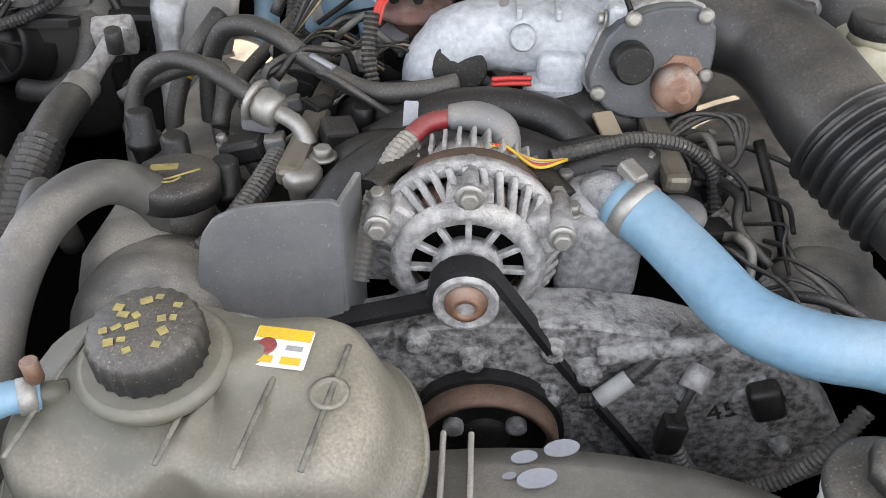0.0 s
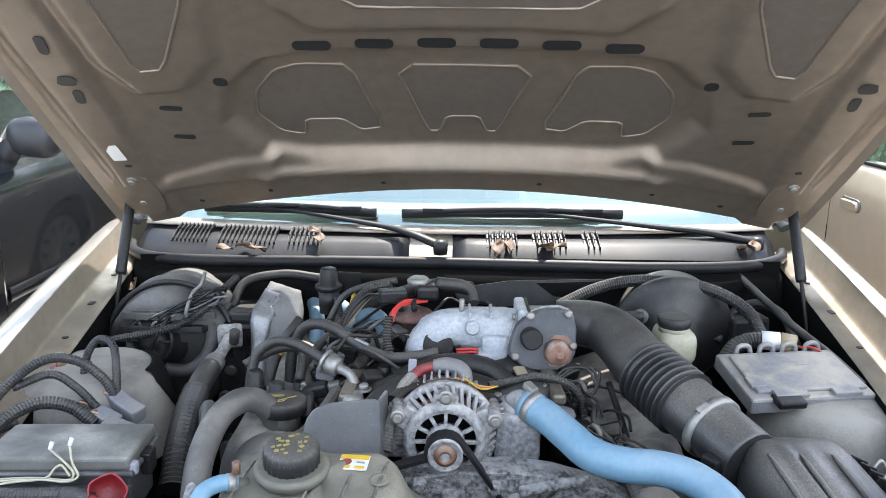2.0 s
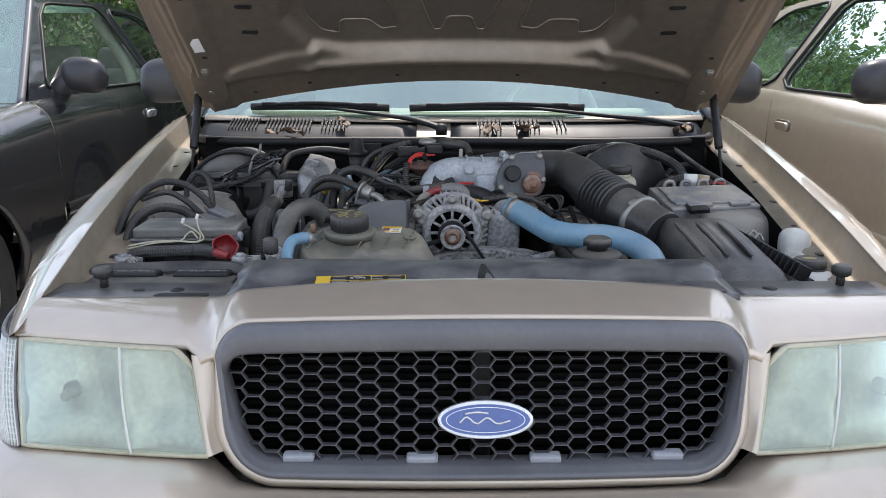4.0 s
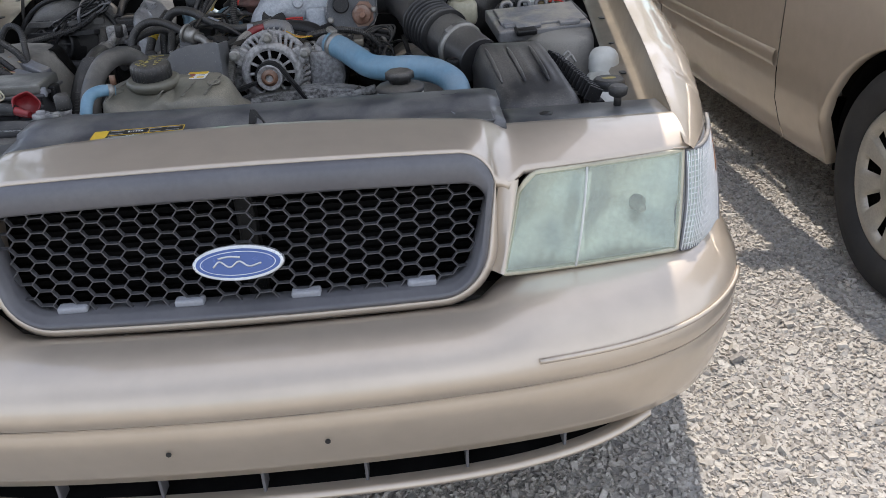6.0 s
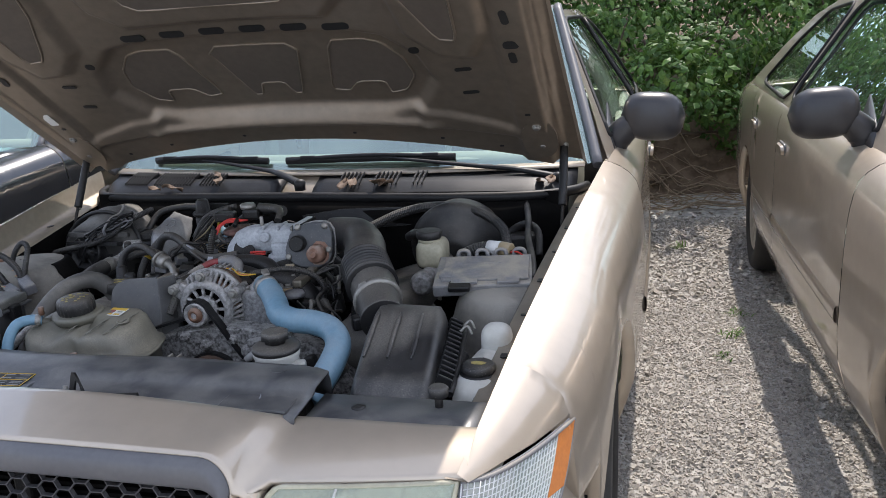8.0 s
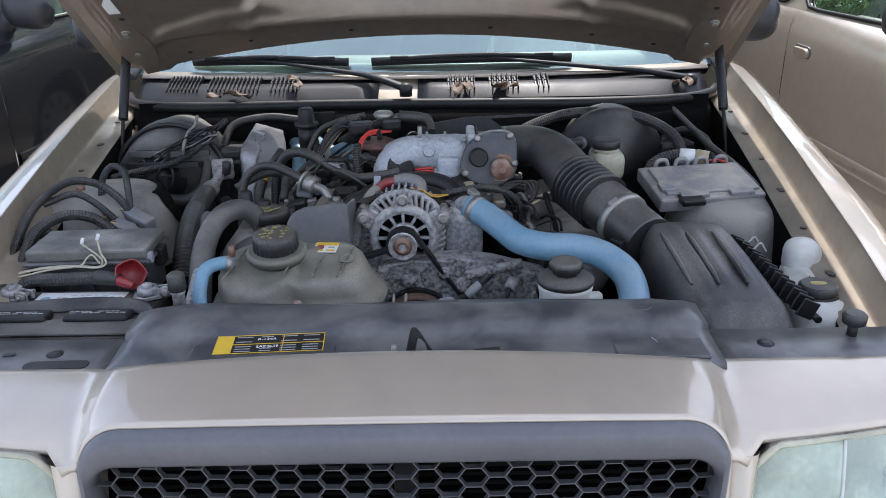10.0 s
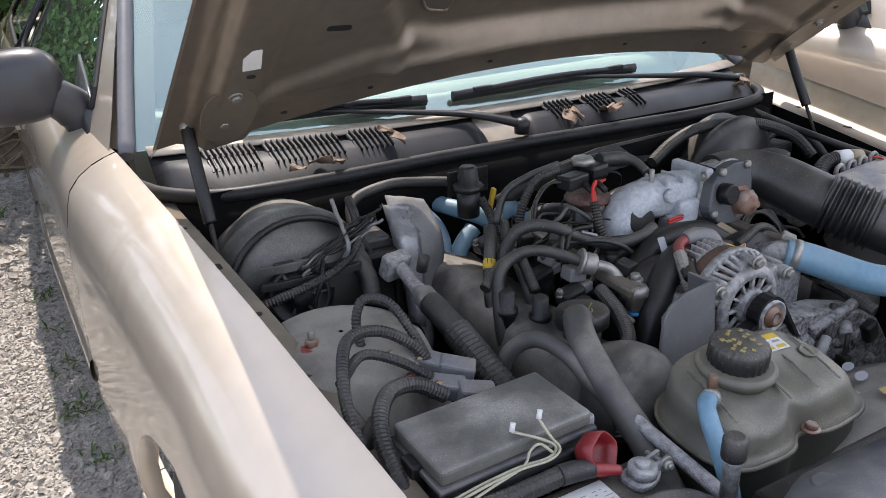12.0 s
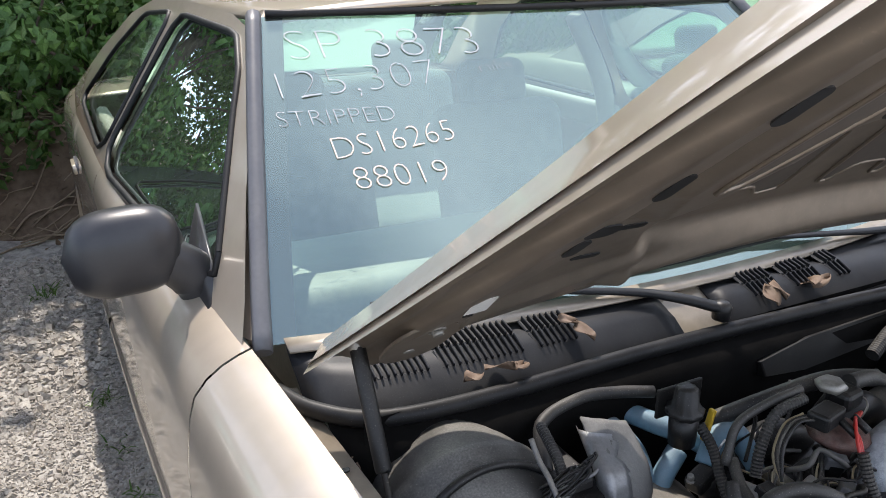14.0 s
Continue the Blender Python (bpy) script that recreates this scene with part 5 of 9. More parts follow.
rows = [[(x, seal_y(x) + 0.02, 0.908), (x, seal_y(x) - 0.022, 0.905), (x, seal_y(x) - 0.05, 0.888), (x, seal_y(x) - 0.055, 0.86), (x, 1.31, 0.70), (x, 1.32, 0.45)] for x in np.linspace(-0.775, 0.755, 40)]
solo("bulkhead", sheet(rows, flip=True), GAP_BLACK, "dusty black bulkhead below the cowl", "bulkhead", kind="structure")
bm = prism(soften([(0.02, 0.0), (0.40, 0.02), (0.52, 0.055), (0.52, 0.075), (0.0, 0.06)], 1), 0.025, Matrix.Translation((-0.02, 1.285, 0.825)) @ pose(0, 0, 0, 76, 0, 0), 0.004)
solo("bulkhead_cover", bm, PLASTIC_CLEAN, "dusty black plastic shelf on the bulkhead", "cover")
# dry leaves caught in the cowl
leaf_at = [(-0.33, 1.37, 0.958, 0.03), (-0.345, 1.40, 0.97, 0.022), (-0.50, 1.355, 0.94, 0.035), (-0.47, 1.35, 0.938, 0.03), (-0.55, 1.357, 0.935, 0.026), (0.09, 1.355, 0.945, 0.034), (0.115, 1.36, 0.948, 0.03), (0.20, 1.355, 0.95, 0.04), (0.225, 1.352, 0.948, 0.032), (0.70, 1.40, 0.945, 0.03), (0.67, 1.395, 0.94, 0.025), (-0.75, 1.36, 0.86, 0.03), (-0.765, 1.32, 0.85, 0.026)]
rng = random.Random(5)
for x, y, z, s in leaf_at:
    rows = []
    for i in range(7):
        t = i / 6
        w = s * 0.5 * math.sin(math.pi * min(1, 0.08 + t * 0.9)) ** 0.8
        rows.append([Vector((s * (t - 0.5) * 1.5, k * w, 0.006 * abs(k) + 0.004 * math.sin(5 * t + 2 * k))) for k in (-1, -0.4, 0, 0.4, 1)])
    m = Matrix.Translation((x, y, z + 0.004)) @ pose(0, 0, 0, rng.uniform(-30, 30), rng.uniform(-25, 25), rng.uniform(0, 360))
    rows = [[m @ p for p in r] for r in rows]
    solo("dry_leaf", sheet(rows, thick=0.0008), LEAF_DRY, "curled brown dry leaf on the cowl", "leaf", "dry leaves on the cowl")

# wipers
for s, piv, elbow, tip, b0, b1 in ((-1, (-0.045, 1.345, 0.956), (-0.20, 1.435, 0.985), (-0.45, 1.50, 1.012), -0.645, -0.205), (1, (0.72, 1.435, 0.952), (0.46, 1.46, 0.985), (0.16, 1.475, 1.015), -0.142, 0.405)):
    wip = thing("wiper", "black windscreen wiper resting on the glass", "wiper", piv, "windscreen wipers")
    part("arm", tube([piv, Vector(piv).lerp(Vector(elbow), 0.5) + Vector((0, 0, 0.006)), elbow, tip], [0.017, 0.014, 0.011, 0.007], 8, 6, flat=0.6), COWL, wip)
    part("pivot_cap", lathe([(0.016, -0.02), (0.018, 0.004), (0.012, 0.012), (0.004, 0.014)], Matrix.Translation(piv), 16), PLASTIC_CLEAN, wip)
    at = lambda x, up=0.0: Vector((x, screen_y(x, 1.004) - 0.016 - up * 0.5, 1.006 + up + 0.004 * (1 - (2 * (x - b0) / (b1 - b0) - 1) ** 2)))
    part("blade", tube([at(b0 + (b1 - b0) * k / 8) for k in range(9)], 0.007, 6, 3, flat=1.8), SEAL, wip)
    part("blade_frame", tube([at(b0 + (b1 - b0) * k / 8, 0.010 * math.sin(math.pi * k / 8)) for k in range(9)], 0.007, 6, 3), COWL, wip)
    for k in range(4):
        x = b0 + (b1 - b0) * (0.14 + 0.24 * k)
        part("blade_bridge", block((0.05, 0.012, 0.012), Matrix.Translation(at(x, 0.008)), 0.003), COWL, wip)

# blower and heater case
blow = thing("blower_housing", "dusty black blower drum at the bulkhead", "blower", (-0.62, 1.28, 0.66))
part("drum", lathe([(0.05, -0.005), (0.125, 0.0), (0.14, 0.012), (0.142, 0.10), (0.146, 0.105), (0.146, 0.118), (0.14, 0.125), (0.12, 0.20), (0.1, 0.21)], Matrix.Translation((-0.62, 1.155, 0.745)) @ pose(0, 0, 0, -78, 0, 0), 40), DRUM, blow, "grey with settled dust")
part("front_rim", tube([(-0.62 + 0.137 * math.cos(a), 1.158 + 0.03 * math.sin(a), 0.772 + 0.134 * math.sin(a)) for a in (radians(-10 + 10 * k) for k in range(21))], 0.0065, 8, 2), PLASTIC_CLEAN, blow)
part("ledge", prism(soften([(-0.105, -0.012), (0.06, -0.012), (0.10, 0.02), (0.06, 0.034), (-0.09, 0.030)], 1), 0.014, pose(-0.605, 1.128, 0.842, -8, 0, 0), 0.003), DRUM, blow, "stepped ledge with slots")
part("ledge", prism(soften([(-0.10, -0.010), (0.07, -0.010), (0.09, 0.018), (-0.09, 0.020)], 1), 0.012, pose(-0.612, 1.118, 0.818, -8, 0, 0), 0.003), PLASTIC_CLEAN, blow)
for k in range(3):
    # thin black bars paint shaded slots on the ledge
    part("ledge_slot", block((0.036, 0.006, 0.003), pose(-0.665 + 0.05 * k, 1.128, 0.8575, -8, 0, 0), 0.001), BLACK_PRINT_HOLE, blow)
mm = toward((-0.645, 1.155, 0.788), (-0.66, 0.90, 0.85))
motor = part("motor", lathe([(0.066, -0.02), (0.070, 0.0), (0.070, 0.008), (0.056, 0.010), (0.054, 0.040), (0.050, 0.046), (0.046, 0.046), (0.044, 0.040), (0.022, 0.042), (0.020, 0.050), (0.012, 0.054), (0.004, 0.054)], mm, 36), PLASTIC_CLEAN, blow, "round black blower motor")
for k in range(6):
    part("motor_spoke", block((0.026, 0.005, 0.004), mm @ pose(0, 0, 0, 0, 0, 60 * k) @ pose(0.033, 0, 0.043), 0.001), PLASTIC, motor)
part("motor_plug", block((0.06, 0.03, 0.03), pose(-0.722, 1.13, 0.785, 0, 0, 10), 0.005), PLASTIC_CLEAN, blow)
part("side_lug", block((0.03, 0.05, 0.10), pose(-0.512, 1.20, 0.80, 0, 0, 0), 0.006), PLASTIC_CLEAN, blow)
case = thing("heater_case", "black heater case with foil lining", "heater case", (-0.47, 1.22, 0.6))
part("case", smooth(block((0.092, 0.22, 0.34), pose(-0.476, 1.262, 0.655), 0.010, 2), False), PLASTIC_CLEAN, case)
part("top_step", block((0.070, 0.10, 0.030), pose(-0.482, 1.225, 0.828), 0.006), PLASTIC, case)
part("case_rib", block((0.004, 0.012, 0.26), pose(-0.455, 1.149, 0.67), 0.001), PLASTIC_CLEAN, case)
part("case_rib", block((0.080, 0.012, 0.005), pose(-0.476, 1.149, 0.775), 0.001), PLASTIC_CLEAN, case)
FOIL = material("dull_foil_insulation", (0.36, 0.365, 0.37), 0.42, 0.6, (0.22, 0.225, 0.23), 22, 0.9, bump=0.9, bump_scale=70, dust=(0.34, 0.34, 0.335), dust_amount=0.3, dust_scale=14)
FELT = material("grey_felt_insulation", (0.17, 0.17, 0.168), 0.85, 0.0, (0.12, 0.12, 0.118), 16, 0.9, bump=0.4, bump_scale=140, dust=(0.27, 0.265, 0.25), dust_amount=0.4, dust_scale=12)
left_edge = spline([(-0.419, 1.255, 0.886), (-0.430, 1.21, 0.864), (-0.440, 1.165, 0.840), (-0.438, 1.145, 0.78), (-0.436, 1.12, 0.705), (-0.443, 1.105, 0.60)], 5)
right_edge = spline([(-0.352, 1.235, 0.872), (-0.343, 1.205, 0.838), (-0.345, 1.175, 0.800), (-0.365, 1.155, 0.735), (-0.390, 1.135, 0.67), (-0.415, 1.11, 0.59)], 5)
rows = [[p.lerp(q, k / 9) + Vector((0.0, -0.010 * math.sin(math.pi * k / 9), 0.004 * math.sin(math.pi * k / 9))) + Vector((0, 1, 0.4)) * (0.0035 * noise.noise((i * 0.5, k * 0.8, 4))) for k in range(10)] for i, (p, q) in enumerate(zip(left_edge, right_edge))]
part("insulation_board", sheet(rows, thick=0.007), FELT, case, "thick grey felt board bent over the heater case")
rows = []
for i, p in enumerate(left_edge[2:22]):
    q = right_edge[i + 2]
    w = 0.42 + 0.20 * noise.noise((i * 0.4, 2, 3))
    c = [0.003 * noise.noise((i * 0.8, k * 1.3, 7)) for k in range(7)]
    rows.append([p + Vector((-0.003, 0.016, 0.0)), p + Vector((-0.006, 0.006, 0.0))] + [p.lerp(q, w * k / 4) + Vector((0, -0.013 - 0.006 * math.sin(math.pi * w * k / 4) + c[k], 0.005 + c[k + 1])) for k in range(5)])
part("foil_edge", sheet(rows, thick=0.001), FOIL, case, "crinkled silver foil folded over the board's edge")
for x, z in ((-0.445, 0.64), (-0.505, 0.66), (-0.455, 0.59), (-0.50, 0.56), (-0.49, 0.72)):
    part("case_plug", lathe([(0.014, 0), (0.014, 0.008), (0.009, 0.01)], toward((x, 1.152, z), (x, 1.0, z + 0.02)), 14), PLASTIC, case)

# coil of spare wire tied with a band
wire = thing("wire_coil", "bundle of thin black wires tied with a grey strap", "wire bundle", (-0.58, 1.15, 0.86))
for k in range(15):
    r = random.Random(k)
    c = Vector((-0.562 + r.uniform(-0.012, 0.012), 1.128 + r.uniform(-0.010, 0.012), 0.868 + r.uniform(-0.010, 0.010)))
    along, across = Vector((0.86, 0.10, 0.36)).normalized(), Vector((0.12, -0.62, 0.62)).normalized()
    a, b, w = r.uniform(0.060, 0.088), r.uniform(0.012, 0.034), r.uniform(-0.4, 0.4)
    ring = [c + along * (a * math.cos(t)) + across * (b * math.sin(t + w) * (0.55 + 0.45 * abs(math.cos(t)))) + Vector((r.uniform(-1, 1), r.uniform(-1, 1), r.uniform(-1, 1))) * 0.005 for t in (2 * math.pi * j / 14 for j in range(15))]
    part("wire", tube(ring, r.choice((0.0018, 0.0022, 0.0026)), 6, 4, caps=False), PLASTIC_CLEAN if k % 3 else GREY_PLASTIC, wire)
part("wire", tube([(-0.60, 1.12, 0.855), (-0.615, 1.09, 0.83), (-0.63, 1.085, 0.80), (-0.635, 1.085, 0.775)], 0.004, 6), PLASTIC_CLEAN, wire)
part("strap", tube([(-0.566, 1.112, 0.848), (-0.560, 1.100, 0.872), (-0.556, 1.135, 0.898), (-0.550, 1.17, 0.905), (-0.548, 1.195, 0.925)], 0.004, 6), GREY_PLASTIC, wire)
hose("heater_wiring", "ribbed black wiring conduit across the blower", [(-0.765, 1.10, 0.792), (-0.70, 1.088, 0.812), (-0.64, 1.088, 0.824), (-0.585, 1.10, 0.836), (-0.54, 1.12, 0.858), (-0.515, 1.17, 0.885), (-0.495, 1.25, 0.900)], 0.0085, RUBBER, 0.002, "wiring")
hose("drain_hose", "bent black drain hose", [(-0.605, 1.085, 0.745), (-0.56, 1.082, 0.745), (-0.528, 1.098, 0.764), (-0.518, 1.128, 0.798), (-0.532, 1.16, 0.828)], 0.0165, RUBBER)
hose("bulkhead_wiring", "black wiring along the bulkhead", [(-0.50, 1.22, 0.84), (-0.48, 1.27, 0.885), (-0.40, 1.285, 0.90), (-0.33, 1.28, 0.895), (-0.27, 1.26, 0.89)], 0.010, RUBBER, 0.0, "wiring")

# blue heater hoses
for pts in ([(-0.349, 1.372, 0.838), (-0.340, 1.32, 0.836), (-0.322, 1.262, 0.818), (-0.316, 1.226, 0.788), (-0.322, 1.205, 0.735)], [(-0.312, 1.366, 0.838), (-0.292, 1.308, 0.838), (-0.262, 1.252, 0.832), (-0.232, 1.222, 0.822), (-0.200, 1.205, 0.800)], [(-0.250, 1.215, 0.800), (-0.285, 1.205, 0.770), (-0.305, 1.200, 0.730)], [(-0.238, 1.165, 0.80), (-0.216, 1.174, 0.828), (-0.189, 1.178, 0.840), (-0.166, 1.166, 0.826), (-0.156, 1.14, 0.78)]):
    h = hose("heater_hose", "light blue silicone heater hose", pts, 0.0175, BLUE_HOSE, sides=14)
for p, q in (((-0.350, 1.385, 0.838), (-0.346, 1.352, 0.837)), ((-0.318, 1.380, 0.838), (-0.306, 1.348, 0.838))):
    solo("spring_clamp", rod(p, q, 0.0105, sides=14), STEEL, "steel spring clamp on a heater hose", "hose clamp", "heater hose clamps")

# engine: block, timing cover, valve covers, manifold
eng = thing("engine", "grimy V8 engine with dusty castings", "engine", (0, 0.95, 0.35))
part("block", block((0.50, 0.60, 0.32), pose(-0.02, 1.02, 0.50), 0.03, 2), GAP_BLACK, eng)
outline = soften([(-0.16, 0.42), (0.12, 0.40), (0.34, 0.545), (0.35, 0.60), (0.27, 0.70), (0.11, 0.745), (-0.05, 0.74), (-0.20, 0.70), (-0.24, 0.55)], 1, 0.2)
tc = part("timing_cover", prism(outline, 0.05, Matrix.Translation((0, 0.74, 0)) @ pose(0, 0, 0, 90, 0, 0), 0.008), ALU_DARK, eng, "speckled aluminium timing cover")
for x, z, r in ((0.085, 0.69, 0.015), (0.052, 0.655, 0.014), (0.175, 0.665, 0.010), (0.28, 0.60, 0.010), (-0.02, 0.70, 0.012), (-0.07, 0.72, 0.012), (0.05, 0.715, 0.012), (0.24, 0.68, 0.010)):
    part("cover_boss", lathe([(r * 1.2, 0), (r * 1.1, 0.008), (r * 0.8, 0.009), (r * 0.8, 0.016), (r * 0.5, 0.018)], toward((x, 0.695, z), (x, 0.5, z)), 12), ALU_DARK, tc)
part("cover_rib", rod((0.09, 0.688, 0.71), (0.20, 0.688, 0.735), 0.010, sides=10), ALU_DARK, tc)
lettering("45", 0.030, Matrix.Translation((0.205, 0.6885, 0.628)) @ pose(0, 0, 0, 90, -24, 0), BLACK_PRINT_HOLE, tc, "stamped_number", 0.0004)
bm = block((0.018, 0.001, 0.02), pose(0.262, 0.688, 0.655, 0, -24, 0), 0)
part("stamp_bar", bm, BLACK_PRINT_HOLE, tc)
for s, cx, cy0, cy1, cz in ((-1, -0.315, 0.70, 1.24, 0.705), (1, 0.315, 0.80, 1.27, 0.665)):
    rows = []
    n = 16
    for j in range(24):
        t = j / 23
        y = cy0 + (cy1 - cy0) * t
        e = (1 - (1 - min(1.0, t / 0.10)) ** 2) ** 0.5
        w, h = 0.085 * (0.35 + 0.65 * e), 0.060 * (0.30 + 0.70 * e)
        wob = 0.006 * math.sin(t * 21)
        row = []
        for k in range(n + 1):
            a = math.pi * (-0.18 + 1.36 * k / n)
            ca, sa = math.cos(a), math.sin(a)
            px, pz = math.copysign(abs(ca) ** 0.7, ca) * w, math.copysign(abs(sa) ** 0.6, sa) * (h + wob * 0.5)
            ang = radians(-18 * s)
            row.append((cx + px * math.cos(ang) + pz * math.sin(ang) * 1.0, y, cz + pz * math.cos(ang) - px * math.sin(ang)))
        rows.append(row)
    bm = sheet(rows, flip=False)
    bmesh.ops.contextual_create(bm, geom=[v for v in bm.verts if abs(v.co.y - cy0) < 1e-4])
    vc = part("valve_cover", bm, HEAD_PLASTIC, eng, "dusty black plastic valve cover")
    for k in range(6):
        y = cy0 + 0.05 + (cy1 - cy0 - 0.1) * k / 5
        bm = bmesh.new()
        bolt((cx + s * 0.085, y, cz - 0.02), (s * 0.5, 0, 1), 0.006, 0.010, bm)
        part("cover_bolt", bm, STEEL, vc)
# the chain-case bulge before the left head
bm = lathe([(0.02, 0.07), (0.05, 0.066), (0.068, 0.05), (0.075, 0.02), (0.075, -0.02)], toward((-0.30, 0.71, 0.715), (-0.30, 0.55, 0.80)), 28)
part("chain_case", bm, HEAD_PLASTIC, eng, "rounded dusty chain-case cover")
bm = lathe([(0.02, 0.06), (0.045, 0.056), (0.06, 0.045), (0.066, 0.02), (0.066, -0.02)], toward((0.325, 0.80, 0.675), (0.33, 0.66, 0.76)), 28)
part("chain_case", bm, HEAD_PLASTIC, eng)
man = thing("intake_manifold", "black plastic intake manifold with curved runners", "intake manifold", (0, 0.98, 0.68))
part("plenum", smooth(block((0.26, 0.40, 0.12), pose(0.0, 0.99, 0.735), 0.05, 4)), PLASTIC_CLEAN, man)
for s in (-1, 1):
    for k in range(4):
        y = 0.845 + 0.105 * k
        part("runner", tube([(s * 0.02, y, 0.765), (s * 0.07, y, 0.80), (s * 0.125, y + 0.005, 0.80), (s * 0.175, y + 0.01, 0.755), (s * 0.19, y + 0.01, 0.69)], 0.033, 12), PLASTIC_CLEAN, man)
part("coolant_crossover", tube([(-0.20, 0.78, 0.70), (-0.165, 0.79, 0.775), (-0.12, 0.82, 0.815), (-0.05, 0.855, 0.825), (0.03, 0.85, 0.815), (0.075, 0.83, 0.79), (0.085, 0.79, 0.74)], 0.024, 14), PLASTIC_CLEAN, man, "thick black crossover pipe")
part("coolant_crossover", tube([(-0.13, 0.88, 0.80), (-0.05, 0.905, 0.832), (0.04, 0.90, 0.832), (0.085, 0.875, 0.805)], 0.022, 14), PLASTIC_CLEAN, man)
for x, y, z in ((-0.142, 0.925, 0.79), (0.10, 0.83, 0.79)):
    part("mount_stud", rod((x, y, z), (x, y, z + 0.035), 0.012, sides=12), PLASTIC_CLEAN, man)
part("white_tag", prism(rounded(0.014, 0.05, 0.002), 0.001, Matrix.Translation((-0.088, 0.855, 0.84)) @ pose(0, 0, 0, 55, 0, -4)), CLIP_PALE, man, "small printed tag")
# fuel rails with injectors
for s, x, y0, y1 in ((-1, -0.190, 0.80, 1.10), (1, 0.158, 0.81, 1.06)):
    rail = thing("fuel_rail", "dull brown metal fuel rail over the injectors", "fuel rail", (x, y0, 0.80), "fuel rails")
    RAIL = material("dull_bronze_rail", (0.24, 0.215, 0.17), 0.45, 0.6, (0.17, 0.15, 0.115), 30, 0.8, dust=DUST, dust_amount=0.4) if s < 0 else RAIL
    part("rail", block((0.026, y1 - y0, 0.020), pose(x, (y0 + y1) / 2, 0.812, 0, 0, 3 * s), 0.006, 2), RAIL, rail)
    for k in range(4):
        y = y0 + 0.03 + (y1 - y0 - 0.06) * k / 3
        part("injector", lathe([(0.010, 0), (0.012, 0.02), (0.009, 0.022), (0.013, 0.03), (0.013, 0.05)], Matrix.Translation((x, y, 0.755)), 12), PLASTIC_CLEAN, rail)
        part("injector_plug", block((0.03, 0.022, 0.018), pose(x - s * 0.03, y, 0.785, 0, 20 * s, 0), 0.004), PLASTIC_CLEAN, rail)
    part("rail_bolt", bolt((x - s * 0.02, y0 + 0.035, 0.815), (0, 0, 1), 0.009, 0.012), STEEL, rail)
damper = thing("fuel_damper", "round steel fuel damper", "fuel damper", (-0.187, 0.815, 0.77))
part("can", lathe([(0.014, 0), (0.015, 0.022), (0.019, 0.024), (0.020, 0.034), (0.017, 0.04), (0.008, 0.042)], Matrix.Translation((-0.187, 0.812, 0.778)), 20), STEEL, damper)
part("blue_ring", lathe([(0.0125, 0), (0.0135, 0.004), (0.0125, 0.008)], Matrix.Translation((-0.187, 0.812, 0.768)), 16), BLUE_CLIP, damper, "bright blue ring")
part("brown_plug", block((0.028, 0.016, 0.02), pose(-0.215, 0.80, 0.765, 30, 20, 30), 0.003), TAN_WIRE, damper, "tan wiring plug")
for k in range(5):
    x, y = (-0.245, -0.16, -0.24, -0.165, -0.255)[k], (0.90, 0.87, 0.98, 1.0, 1.06)[k]
    plug = solo("wiring_plug", block((0.034, 0.03, 0.024), pose(x, y, 0.822, 12 * k, 8, 25 * k), 0.004), (GREY_PLASTIC, PLASTIC_CLEAN)[k % 2], "grey wiring plug above the fuel rail", "plug", "injector plugs")

for s, x in ((-1, -0.262), (1, 0.215)):
    for k in range(4):
        y, z = 0.885 + 0.088 * k, 0.792 if s < 0 else 0.765
        coil = thing("ignition_coil", "black ignition coil on a cylinder head", "ignition coil", (x, y, z - 0.02), "ignition coils")
        part("body", smooth(block((0.046, 0.032, 0.026), pose(x, y, z, 0, 14 * s, 4 * k), 0.006, 2), False), PLASTIC_CLEAN, coil)
        part("tower", lathe([(0.013, -0.04), (0.015, -0.01), (0.015, 0.004)], pose(x - s * 0.010, y, z - 0.004, 0, 14 * s, 0), 14), RUBBER, coil)
        part("coil_bolt", bolt((x + s * 0.020, y, z + 0.004), (s * 0.3, 0, 1), 0.0055, 0.012), STEEL, coil)
        part("plug", block((0.022, 0.020, 0.018), pose(x - s * 0.032, y + 0.004, z + 0.006, 0, 8 * s, 10), 0.003), GREY_PLASTIC, coil)
        for j in range(2):
            part("lead", tube([(x - s * 0.042, y + 0.006 * j, z + 0.008), (x - s * 0.060, y + 0.014 + 0.004 * j, z + 0.018), (x - s * 0.066, y + 0.045, z + 0.012), (x - s * 0.058, y + 0.075, z + 0.010)], 0.0021, 5, 4), (RUBBER, TAN_WIRE)[j], coil)

# throttle and elbow
elbow = thing("intake_elbow", "chalky cast aluminium intake elbow", "intake elbow", (0.02, 1.0, 0.80))
rows = []
line = spline([(-0.075, 0.985, 0.80), (-0.07, 0.992, 0.845), (-0.04, 0.998, 0.87), (0.01, 1.0, 0.876), (0.07, 1.0, 0.876), (0.115, 1.0, 0.876)], 5)
part("elbow", tube([tuple(p) for p in line], [0.034] * 8 + [0.038] * (len(line) - 8), 18, 1), ALU_BLUE, elbow)
part("body", smooth(block((0.125, 0.070, 0.074), pose(0.045, 1.0, 0.876), 0.024, 4)), ALU_BLUE, elbow, "boxy chalky casting")
part("flange", block((0.020, 0.095, 0.098), pose(0.112, 1.0, 0.876), 0.006), ALU_BLUE, elbow)
for z in (0.842, 0.912):
    part("flange_bolt", bolt((0.101, 0.958, z), (-1, 0, 0), 0.006, 0.008), STEEL, elbow)
for x in (0.015, 0.055):
    part("casting_rib", block((0.006, 0.060, 0.012), pose(x, 0.992, 0.911), 0.002), ALU_BLUE, elbow)
